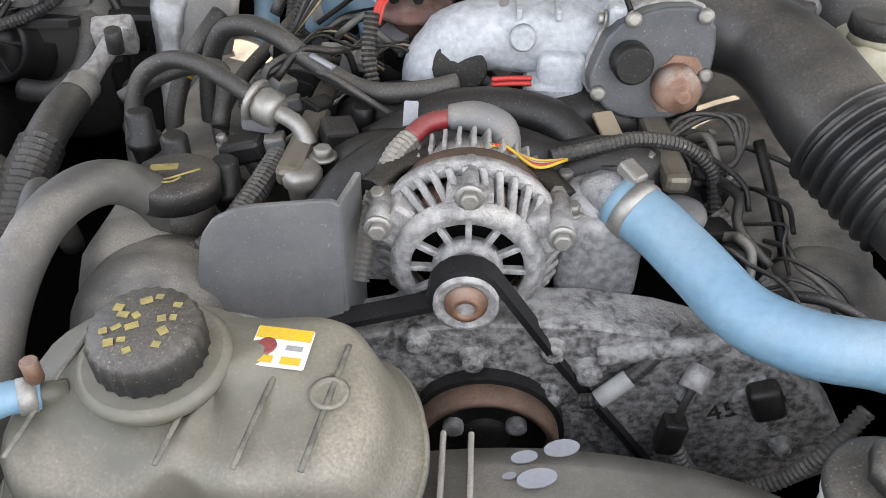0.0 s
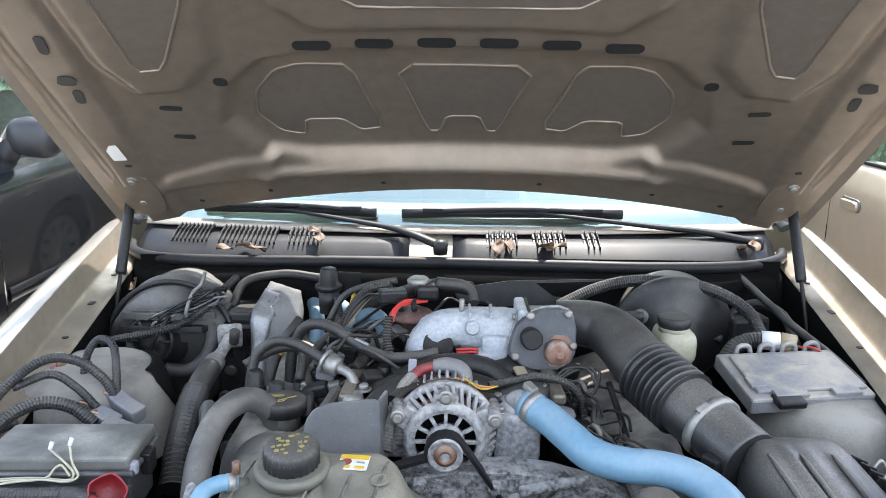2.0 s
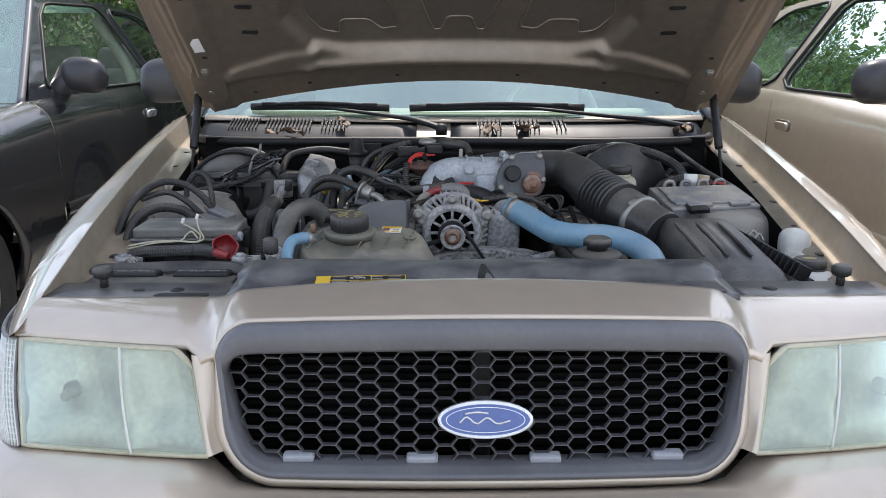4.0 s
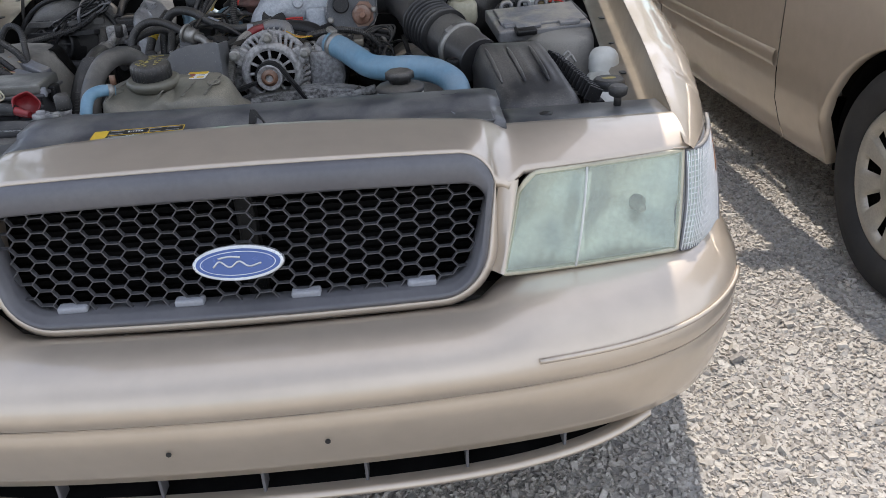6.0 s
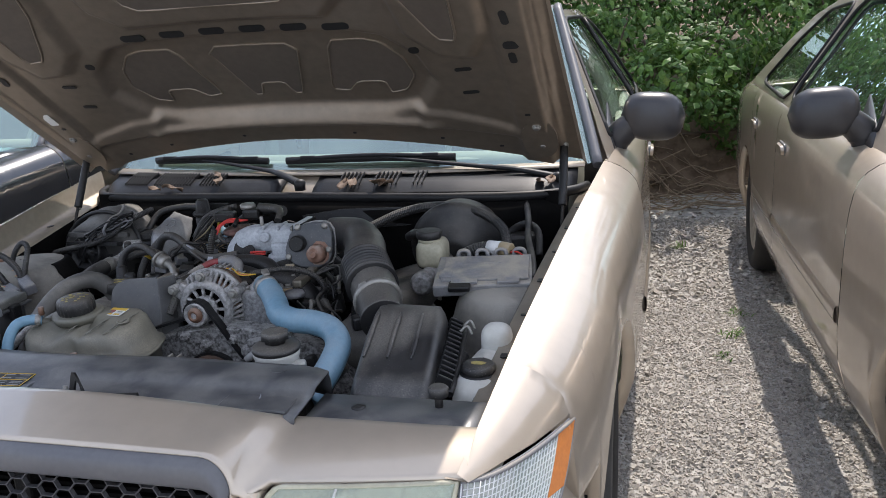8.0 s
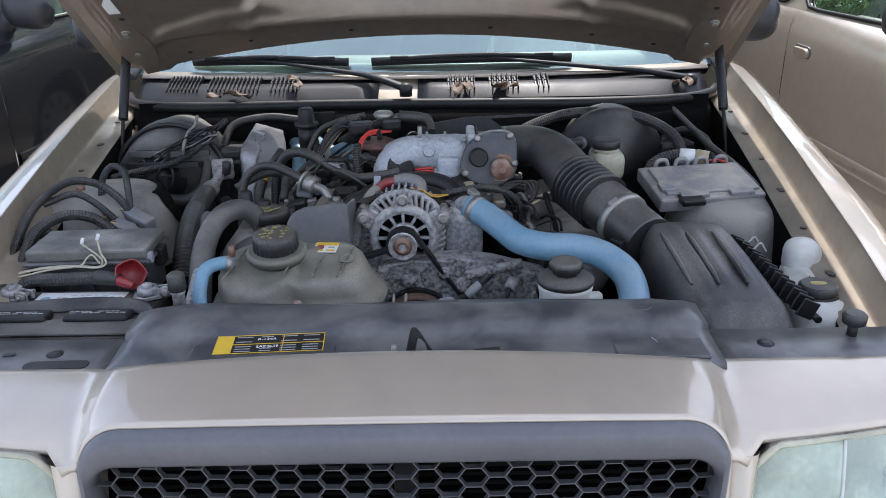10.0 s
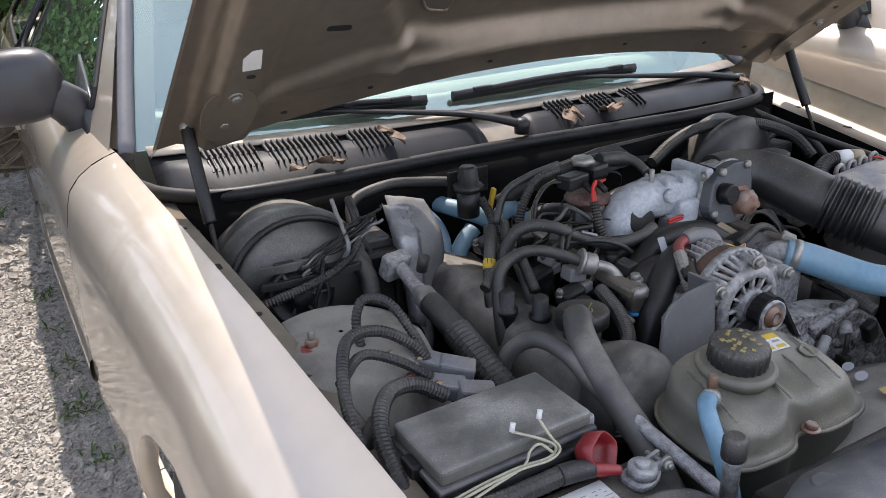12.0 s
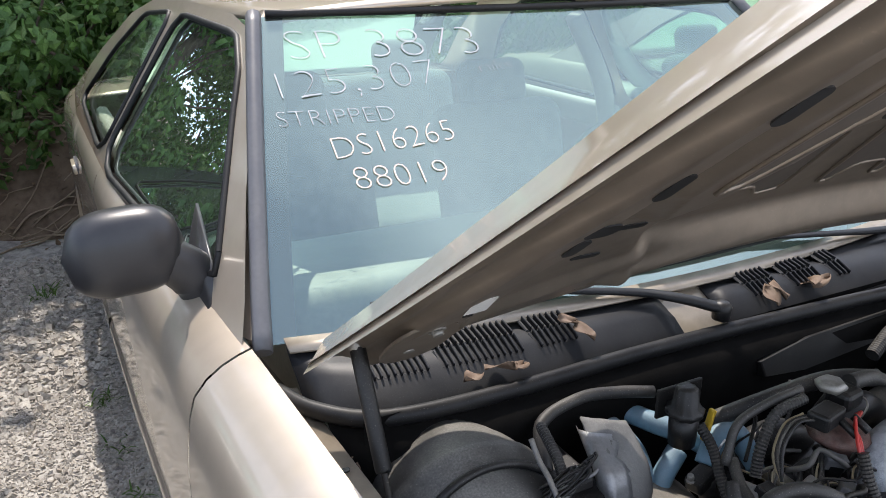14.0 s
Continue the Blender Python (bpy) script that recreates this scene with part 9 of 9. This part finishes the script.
# loose plugs, sleeves and thin wires over the cylinder head
for k, (x, y, z, a) in enumerate(((-0.185, 1.02, 0.835, 20), (-0.215, 0.985, 0.83, -15), (-0.155, 0.985, 0.842, 40), (-0.245, 1.045, 0.83, 10), (-0.12, 1.035, 0.85, -30), (-0.19, 0.93, 0.815, 60))):
    pl = thing("injector_plug", "small black injector plug with coloured wires", "plug", (x, y, z), "injector plugs")
    part("shell", block((0.034, 0.022, 0.024), pose(x, y, z, 12, 10, a), 0.003), (GREY_PLASTIC, PLASTIC_CLEAN)[k % 2], pl)
    part("collar", block((0.024, 0.016, 0.034), pose(x, y, z - 0.018, 12, 10, a), 0.003), PLASTIC_CLEAN, pl)
    for j in range(3):
        part("lead", tube([(x + 0.015, y + 0.004 * j, z + 0.006), (x + 0.035, y + 0.012 + 0.006 * j, z + 0.02 - 0.004 * j), (x + 0.06, y + 0.03 - 0.008 * j, z + 0.012), (x + 0.085, y + 0.025, z - 0.005 * j)], 0.0018, 5, 4), (RUBBER, TAN_WIRE, IRON)[j], pl)
rd = random.Random(21)
for k in range(16):
    x, y = rd.uniform(-0.27, 0.0), rd.uniform(0.88, 1.16)
    z = 0.80 + 0.05 * rd.random()
    a, L = rd.uniform(-0.6, 0.9), rd.uniform(0.08, 0.18)
    pts = [(x + L * t * math.cos(a) + rd.uniform(-0.012, 0.012), y + L * t * math.sin(a) + rd.uniform(-0.012, 0.012), z + 0.03 * math.sin(math.pi * t) + rd.uniform(-0.006, 0.006)) for t in (0, 0.25, 0.5, 0.75, 1)]
    solo("thin_wire", tube(pts, rd.choice((0.002, 0.003, 0.0042)), 6, 4), rd.choice((RUBBER, RUBBER, IRON, RUBBER_GREY)), "thin black wire over the cylinder head", "wire", "thin wires")
for k in range(14):
    x, y = rd.uniform(0.17, 0.29), rd.uniform(0.72, 0.98)
    z = 0.78 - 0.35 * (x - 0.16)
    a, L = rd.uniform(-1.6, -0.6), rd.uniform(0.06, 0.15)
    pts = [(x + L * t * math.cos(a) + rd.uniform(-0.01, 0.01), y + L * t * math.sin(a) + rd.uniform(-0.01, 0.01), z + 0.025 * math.sin(math.pi * t) + rd.uniform(-0.006, 0.006)) for t in (0, 0.25, 0.5, 0.75, 1)]
    solo("thin_wire", tube(pts, rd.choice((0.002, 0.003, 0.005)), 6, 4), rd.choice((RUBBER, RUBBER, RUBBER_GREY)), "thin black wire over the cylinder head", "wire", "thin wires")
strap = thing("mounting_strap", "worn tan metal strap below the throttle body", "bracket", (0.12, 0.87, 0.80))
part("plate", block((0.022, 0.105, 0.006), pose(0.118, 0.868, 0.812, 20, 0, 18), 0.002), TAN_WIRE, strap)
part("bend", block((0.026, 0.03, 0.010), pose(0.135, 0.822, 0.797, 8, 0, 18), 0.003), TAN_WIRE, strap)
part("strap_bolt", bolt((0.137, 0.822, 0.802), (0, 0, 1), 0.008, 0.008), STEEL, strap)

# ---- the yard: stones, bank, bushes, grass, twigs ----
def spread_material(name, tones, rough=0.8, per_island=True, gloss=0.3, thin=0.0):
    """Many small pieces in one mesh: each takes a tone of its own, with fine grain on top."""
    m = bpy.data.materials.new(name)
    m.use_nodes = True
    n, l = m.node_tree.nodes, m.node_tree.links
    b = n["Principled BSDF"]
    g = n.new("ShaderNodeNewGeometry")
    ramp = n.new("ShaderNodeValToRGB")
    el = ramp.color_ramp.elements
    while len(el) < len(tones):
        el.new(0.5)
    for k, c in enumerate(tones):
        el[k].position = k / (len(tones) - 1)
        el[k].color = (*c, 1)
    l.new(g.outputs["Random Per Island"], ramp.inputs["Fac"])
    co, no = n.new("ShaderNodeTexCoord"), n.new("ShaderNodeTexNoise")
    no.inputs["Scale"].default_value, no.inputs["Detail"].default_value = 130.0, 4.0
    l.new(co.outputs["Object"], no.inputs["Vector"])
    mr = n.new("ShaderNodeMapRange")
    mr.inputs["From Min"].default_value, mr.inputs["From Max"].default_value, mr.inputs["To Min"].default_value, mr.inputs["To Max"].default_value = 0.3, 0.7, 0.75, 1.15
    l.new(no.outputs["Fac"], mr.inputs["Value"])
    mx = n.new("ShaderNodeMix")
    mx.data_type, mx.blend_type = "RGBA", "MULTIPLY"
    mx.inputs["Factor"].default_value = 1.0
    l.new(ramp.outputs["Color"], mx.inputs["A"])
    l.new(mr.outputs["Result"], mx.inputs["B"])
    l.new(mx.outputs["Result"], b.inputs["Base Color"])
    b.inputs["Roughness"].default_value = rough
    b.inputs["Specular IOR Level"].default_value = gloss
    if thin:
        tl, add = n.new("ShaderNodeBsdfTranslucent"), n.new("ShaderNodeMixShader")
        l.new(mx.outputs["Result"], tl.inputs["Color"])
        add.inputs["Fac"].default_value = thin
        l.new(b.outputs["BSDF"], add.inputs[1])
        l.new(tl.outputs["BSDF"], add.inputs[2])
        l.new(add.outputs["Shader"], n["Material Output"].inputs["Surface"])
    return m


STONES = spread_material("crushed_limestone", ((0.26, 0.24, 0.215), (0.38, 0.355, 0.315), (0.45, 0.42, 0.37), (0.50, 0.47, 0.415), (0.36, 0.325, 0.28), (0.54, 0.51, 0.455)), 0.9)
LEAVES = spread_material("bush_leaves", ((0.045, 0.095, 0.022), (0.065, 0.14, 0.028), (0.10, 0.19, 0.04), (0.055, 0.115, 0.036), (0.14, 0.21, 0.055)), 0.5, thin=0.25)
BLADES = spread_material("grass_blades", ((0.06, 0.13, 0.025), (0.10, 0.19, 0.04), (0.15, 0.24, 0.06), (0.08, 0.15, 0.035)), 0.45, thin=0.3)
TWIGS = spread_material("dry_twigs", ((0.16, 0.12, 0.085), (0.26, 0.20, 0.14), (0.34, 0.27, 0.19), (0.12, 0.09, 0.065)), 0.8)
DRY_LITTER = spread_material("dead_leaves", ((0.16, 0.11, 0.07), (0.24, 0.17, 0.11), (0.11, 0.08, 0.055), (0.30, 0.23, 0.15)), 0.8)
SOIL = material("brown_soil", (0.15, 0.105, 0.07), 0.95, 0.0, (0.095, 0.068, 0.045), 6, 1.0, bump=1.0, bump_scale=60, dust=(0.22, 0.165, 0.115), dust_amount=0.6, dust_scale=11)
BARK = material("grey_brown_bark", (0.13, 0.10, 0.075), 0.9, 0.0, (0.08, 0.062, 0.046), 20, 1.0, bump=0.8, bump_scale=90)

rng = np.random.default_rng(7)


def turned(n):
    """n random rotations."""
    q = rng.normal(size=(n, 4))
    q /= np.linalg.norm(q, axis=1)[:, None]
    w, x, y, z = q.T
    return np.stack([np.stack([1 - 2 * (y * y + z * z), 2 * (x * y - z * w), 2 * (x * z + y * w)], 1),
                     np.stack([2 * (x * y + z * w), 1 - 2 * (x * x + z * z), 2 * (y * z - x * w)], 1),
                     np.stack([2 * (x * z - y * w), 2 * (y * z + x * w), 1 - 2 * (x * x + y * y)], 1)], 1)


def ground_z(x, y):
    return -0.006 + 0.012 * noise.noise((x * 1.3, y * 1.3, 0))


def stone_field(areas):
    """Angular stones strewn over rectangles (x0, x1, y0, y1, stones per square metre, size)."""
    base = np.array([(x, y, z) for z in (-0.7, 0.7) for x, y in ((-0.8, -0.7), (0.9, -0.6), (0.7, 0.8), (-0.6, 0.7))])
    side = np.array([(3, 2, 1, 0), (4, 5, 6, 7), (0, 1, 5, 4), (1, 2, 6, 5), (2, 3, 7, 6), (3, 0, 4, 7)])
    vs, fs, at = [], [], 0
    for x0, x1, y0, y1, density, size in areas:
        n = int((x1 - x0) * (y1 - y0) * density)
        x, y = rng.uniform(x0, x1, n), rng.uniform(y0, y1, n)
        s = size * rng.lognormal(0.0, 0.38, n)
        flat = np.stack([np.ones(n), rng.uniform(0.6, 1.0, n), rng.uniform(0.4, 0.75, n)], 1)
        jag = base[None] * (1 + 0.15 * rng.normal(size=(n, len(base), 1)))
        v = np.einsum("nij,nkj->nki", turned(n), jag * (flat * s[:, None])[:, None, :])
        v[:, :, 2] *= 0.8
        z = np.array([ground_z(a, b) for a, b in zip(x, y)]) + s * 0.22
        v += np.stack([x, y, z], 1)[:, None, :]
        vs.append(v.reshape(-1, 3))
        fs.append((side[None] + (at + 8 * np.arange(n))[:, None, None]).reshape(-1, 4))
        at += 8 * n
    return np.concatenate(vs), np.concatenate(fs)


v, f = stone_field([(-1.45, 1.75, -0.85, 0.35, 17000, 0.0052), (0.72, 1.95, 0.35, 3.2, 13000, 0.0053), (1.0, 1.85, 3.2, 5.2, 4000, 0.0090), (-1.85, -0.75, 0.35, 3.4, 11500, 0.0055), (-1.75, -0.8, 3.4, 5.3, 4000, 0.0095), (-1.0, 1.0, -1.3, -0.85, 5000, 0.0075)])
tagged(mesh_part("gravel_stones", v, f, STONES), "pale grey angular crushed limestone stones", "gravel", kind="stuff")

# soil bank behind the cars
def bank_z(x, y):
    e = 5.25 + 0.85 / (1 + math.exp((x + 1.75) * 8)) + 0.12 * noise.noise((x * 0.9, 3.0, 0)) + 0.35 / (1 + math.exp(-(x - 1.0) * 6))
    d = y - e
    return (0.62 * min(1.0, max(0.0, d / 0.42)) ** 1.3 + 0.34 * max(0.0, d - 0.42) ** 0.8 if d > 0 else -0.04) + 0.05 * noise.noise((x * 3, y * 3, 1)) * min(1, max(0, d * 4)) + 0.02 * noise.noise((x * 11, y * 11, 4))


ys = [5.05 + 0.06 * k for k in range(36)] + [7.4, 8, 9, 11, 14]
solo("bank", sheet([[(x, y, bank_z(x, y) - (0.03 if y < 5.1 else 0)) for x in [-14, -10] + [-7 + 0.12 * k for k in range(134)] + [10, 14]] for y in ys]), SOIL, "brown bare soil bank behind the cars", "bank", kind="structure")


def leaf_cloud(points, ways, size):
    """Pointed leaves, folded along the middle rib, at points and facing roughly along ways."""
    n = len(points)
    s = size * rng.uniform(0.6, 1.35, n)[:, None]
    nrm = ways + 0.65 * rng.normal(size=(n, 3))
    nrm /= np.linalg.norm(nrm, axis=1)[:, None]
    tip = rng.normal(size=(n, 3)) + np.array([0, 0, -0.5])
    tip -= (tip * nrm).sum(1)[:, None] * nrm
    tip /= np.linalg.norm(tip, axis=1)[:, None]
    side = np.cross(nrm, tip)
    root, end = points, points + tip * s - nrm * s * 0.15
    mid = points + tip * s * 0.45 + nrm * s * 0.04
    a, b = mid + side * s * 0.32 - nrm * s * 0.09, mid - side * s * 0.32 - nrm * s * 0.09
    v = np.stack([root, a, end, b, mid], 1).reshape(-1, 3)
    k = 5 * np.arange(n)[:, None, None]
    f = (np.array([[0, 1, 4], [1, 2, 4], [2, 3, 4], [3, 0, 4]])[None] + k).reshape(-1, 3)
    return v, f


def crown_points(n, clumps, cut=0.55):
    """Points on the skins of many ellipsoid clumps, with the way out at each."""
    pick = rng.integers(0, len(clumps), n)
    c = np.array([q[:3] for q in clumps])[pick]
    r = np.array([q[3:] for q in clumps])[pick]
    u = rng.normal(size=(n, 3))
    u /= np.linalg.norm(u, axis=1)[:, None]
    return c + u * r * (rng.uniform(cut, 1.08, n) ** 0.6)[:, None], u + np.array([0, -0.2, 0.35])


def bush(seed, leaves, size, wide, deep, tall, label):
    rd = random.Random(seed)
    b = thing("bush", label, "bush", (0, 0, 0), "bushes on the bank")
    clumps, stems = [], bmesh.new()
    for k in range(26):
        x, y = rd.uniform(-wide, wide), rd.uniform(-deep, deep)
        z = tall * rd.uniform(0.08, 1.0) * (1 - 0.35 * (x / wide) ** 2)
        r = rd.uniform(0.16, 0.36)
        clumps.append((x, y, z, r * 1.25, r, r * 0.85))
        if k < 14:
            tube([(x * 0.25, y * 0.3, -0.2), (x * 0.5, y * 0.6, z * 0.5), (x, y, z)], 0.008 + 0.006 * rd.random(), 5, 3, bm=stems)
    part("stems", stems, BARK, b)
    v, f = leaf_cloud(*crown_points(leaves, clumps), size)
    mesh_part("foliage", v, f, LEAVES, b)
    return b


kinds = [bush(1, 5200, 0.072, 1.0, 0.55, 1.25, "dense green climbing vine bush on the bank"), bush(2, 5200, 0.06, 1.1, 0.6, 1.6, "tangled dark green bush on the bank"), bush(3, 4600, 0.085, 0.9, 0.6, 1.0, "low leafy green bush over bare soil")]
# high rear and far right bushes are unseen, added to block bright sky
spots = [(-2.2, 8.6, 2.4, 1), (-0.6, 8.8, 3.3, 1), (-3.8, 8.8, 2.8, 1), (-5.6, 8.8, 2.6, 0), (-1.6, 9.2, 4.0, 1), (0.7, 9.1, 3.8, 1), (-3.3, 9.4, 4.0, 1),
         (-1.25, 6.05, 0.62, 0), (-0.35, 5.95, 0.60, 2), (0.6, 5.95, 0.55, 0), (1.35, 6.15, 0.5, 1), (-2.3, 6.9, 0.75, 1), (-3.6, 7.0, 0.7, 0), (-5.0, 7.1, 0.7, 1), (2.6, 7.0, 0.7, 1), (3.9, 6.7, 0.65, 0), (5.3, 6.8, 0.7, 1), (6.8, 6.9, 0.7, 0),
         (-1.7, 7.0, 1.6, 1), (-0.2, 7.1, 1.55, 0), (1.4, 7.3, 1.5, 1), (3.0, 7.6, 1.5, 1), (4.6, 7.6, 1.5, 1), (6.3, 7.6, 1.5, 0), (8.2, 7.4, 1.0, 1), (8.4, 7.9, 2.2, 1), (-3.4, 7.8, 1.8, 1), (-5.2, 7.9, 1.8, 0), (-0.9, 7.7, 2.6, 1), (0.7, 7.8, 2.5, 1), (10.4, 7.6, 1.2, 1), (12.5, 7.6, 1.2, 0), (11.0, 8.0, 2.4, 1), (2.2, 8.2, 2.5, 1), (3.8, 8.4, 2.5, 1), (5.4, 8.4, 2.5, 0), (7.0, 8.3, 2.4, 1), (9.6, 8.4, 2.4, 1), (3.0, 8.9, 3.5, 1), (4.8, 9.0, 3.5, 1), (6.6, 9.0, 3.4, 1), (8.6, 9.0, 3.4, 0), (8.4, 6.2, 0.2, 1), (9.6, 4.8, 0.1, 0), (10.2, 3.4, 0.1, 1), (9.0, 6.4, 1.3, 1), (10.2, 5.0, 1.2, 1), (10.8, 3.6, 1.2, 1), (10.0, 7.0, 2.3, 1), (11.4, 5.2, 2.2, 1), (10.8, 2.2, 0.1, 1)]
for k, (x, y, z, i) in enumerate(spots):
    rd = random.Random(40 + k)
    m = pose(x, y, z - 0.15, 0, 0, rd.uniform(-35, 35)) @ Matrix.Diagonal((rd.uniform(0.9, 1.25), 1, rd.uniform(0.9, 1.2), 1))
    if k < 3:
        b = kinds[(0, 2, 1)[k]]
        b.matrix_basis = m
    else:
        b = copy_thing(kinds[i], m)
        b.scale = m.to_scale()


def tree(seed, at, tall, crown):
    rd = random.Random(seed)
    t = thing("tree", "leafy green tree with a forked grey-brown trunk behind the cars", "tree", at, "trees behind the bank")
    bm = bmesh.new()
    x, y, z = at
    clumps = []
    for k in range(7):
        a = 2 * math.pi * k / 7 + rd.uniform(-0.3, 0.3)
        h = tall * rd.uniform(0.45, 0.9)
        end = (x + crown * rd.uniform(0.4, 0.8) * math.cos(a), y + crown * rd.uniform(0.4, 0.8) * math.sin(a), z + h)
        path = spline([(x, y, z + tall * 0.28), (x * 0.6 + end[0] * 0.4, y * 0.6 + end[1] * 0.4, z + tall * 0.28 + (h - tall * 0.28) * 0.55), end], 4)
        for j in range(len(path) - 1):
            rod(path[j], path[j + 1], 0.05 * (1 - j / len(path)) + 0.012, 0.05 * (1 - (j + 1) / len(path)) + 0.012, 6, bm)
        clumps += [(end[0] + rd.gauss(0, 0.35), end[1] + rd.gauss(0, 0.35), end[2] + rd.gauss(0, 0.45), *(3 * [rd.uniform(0.35, 0.75)])) for _ in range(5)]
    part("limbs", bm, BARK, t)
    bm = bmesh.new()
    rod((x, y, z - 0.3), (x, y, z + tall * 0.16), 0.15, 0.11, 10, bm)
    rod((x, y, z + tall * 0.16), (x, y, z + tall * 0.29), 0.11, 0.085, 10, bm)
    part("trunk", bm, BARK, t)
    v, f = leaf_cloud(*crown_points(4600, clumps, 0.2), 0.13)
    mesh_part("crown", v, f, LEAVES, t)


tree(11, (-1.75, 6.9, 1.0), 3.8, 1.5)
# this tree stands out of view, added for shade on the left
tree(12, (-4.2, 7.2, 1.1), 6.8, 2.0)


def blades(n, spread, long, lean, width, at=(0, 0, 0), droop=1.0):
    """Arching grass blades from one root patch."""
    vs, fs = [], []
    for k in range(n):
        a = rng.uniform(0, 2 * math.pi)
        L = long * rng.uniform(0.55, 1.1)
        out = np.array([math.cos(a), math.sin(a), 0.0])
        side = np.array([-out[1], out[0], 0.0])
        root = np.array(at) + np.array([rng.uniform(-1, 1) * spread[0], rng.uniform(-1, 1) * spread[1], 0])
        th, p = lean * rng.uniform(0.2, 1.0), root
        base = len(vs)
        steps = 7
        for j in range(steps):
            w = width * (1 - (j / (steps - 1)) ** 1.6) * (0.6 + 0.4 * min(1, j / 1.5)) + 0.0004
            vs += [p - side * w, p + side * w]
            p = p + (out * math.sin(th) + np.array([0, 0, math.cos(th)])) * L / steps
            th += droop * rng.uniform(0.12, 0.42)
        fs += [(base + 2 * j, base + 2 * j + 1, base + 2 * j + 3, base + 2 * j + 2) for j in range(steps - 1)]
    return np.array(vs), fs


for x, y, z, n, L in ((1.75, 6.1, 0.45, 130, 1.5), (2.35, 6.2, 0.5, 150, 1.7), (2.95, 6.25, 0.5, 150, 1.8), (3.55, 6.2, 0.5, 130, 1.7), (1.25, 6.3, 0.6, 70, 1.3)):
    t = thing("tall_grass", "tall arching bright green grass clump on the bank", "grass", (x, y, z), "tall grass clumps")
    v, f = blades(n, (0.32, 0.22), L, 0.45, 0.013, (x, y, z - 0.1))
    mesh_part("grass_leaves", v, f, BLADES, t)

# weeds between the stones
for x, y, n, L in ((-1.015, 2.34, 26, 0.09), (-1.03, 2.62, 18, 0.07), (-0.99, 2.05, 16, 0.06), (-1.01, 2.95, 14, 0.06), (-1.04, 3.3, 22, 0.08), (-1.2, 4.5, 30, 0.12), (-0.40, 0.19, 16, 0.05), (1.36, 2.7, 26, 0.07), (1.42, 3.0, 22, 0.06), (1.30, 2.45, 14, 0.05), (1.2, 4.2, 26, 0.1), (-1.0, 1.3, 14, 0.05)):
    t = thing("weed", "small green weed tuft growing through the gravel", "weed", (x, y, 0), "weeds in the gravel")
    v, f = blades(n, (0.05, 0.06), L, 0.9, 0.0035, (x, y, -0.005))
    tagged(mesh_part("weed_foliage", v, f, BLADES, t), kind="stuff")

# dry twigs and vines over the foot of the bank
for x0, x1, n in ((0.75, 1.6, 46), (-1.6, -0.7, 34), (1.6, 3.0, 30), (-3.2, -1.6, 24)):
    for k in range(n):
        x, y = rng.uniform(x0, x1), rng.uniform(5.2, 5.85)
        a, L = rng.uniform(-0.6, 0.6) + (math.pi if rng.random() < 0.5 else 0), rng.uniform(0.25, 0.8)
        pts = []
        for j in range(5):
            px, py = x + L * (j / 4 - 0.5) * math.cos(a) + rng.normal() * 0.025, y + L * (j / 4 - 0.5) * math.sin(a) * 0.6 + rng.normal() * 0.02
            pts.append((px, py, max(0.0, bank_z(px, py)) + 0.02 + abs(rng.normal()) * 0.05))
        solo("twig", tube(pts, rng.uniform(0.0025, 0.0065), 5, 3), TWIGS, "dry bare brown twig lying on the bank", "twig", "dry twigs on the bank")
n = 2600
pts = np.stack([rng.uniform(-3.5, 4.0, n), rng.uniform(5.1, 6.1, n), np.zeros(n)], 1)
pts[:, 2] = [max(0.0, bank_z(a, b)) + 0.008 for a, b, _ in pts]
v, f = leaf_cloud(pts, np.tile(np.array([0, 0, 1.2]), (n, 1)), 0.05)
tagged(mesh_part("leaf_litter", v, f, DRY_LITTER), "dead brown leaves littering the bank", "leaf litter", kind="stuff")


# ---- writing on the windscreen ----
def on_screen(text, size, x, z, rise, material, name, squeeze=1.0, fat=-0.0):
    """Hand-sized words drawn on the outside of the curved windscreen; rise: slope of the line."""
    ob = lettering(text, size, Matrix.Identity(4), material, None, name, 0.0, 0.0, fat)
    for v in ob.data.vertices:
        px = x + v.co.x * squeeze
        pz = z + v.co.y * 0.62 + rise * v.co.x
        v.co = (px, screen_y(px, pz) - 0.004, pz)
    return tagged(ob, "hand-drawn %s on the windscreen in pale paint pen" % ("words" if text.isalpha() else "number"), "marking", "paint pen markings on the windscreen")


on_screen("SP 3873", 0.125, -0.63, 1.362, -0.01, CHALK_WORN, "windscreen_marking", 1.05, -0.0042)
on_screen("125,307", 0.105, -0.69, 1.297, 0.04, CHALK_WORN, "windscreen_marking", 1.05, -0.0038)
on_screen("miles", 0.042, -0.245, 1.325, 0.05, CHALK_WORN, "windscreen_marking", 0.95, -0.0012)
on_screen("STRIPPED", 0.058, -0.69, 1.255, 0.0, CHALK_WORN, "windscreen_marking", 0.95, -0.0018)
on_screen("DS16265", 0.078, -0.612, 1.201, 0.06, CHALK_PINK, "windscreen_marking", 0.88, -0.0022)
on_screen("88019", 0.078, -0.592, 1.156, 0.005, CHALK_PINK, "windscreen_marking", 0.97, -0.0022)
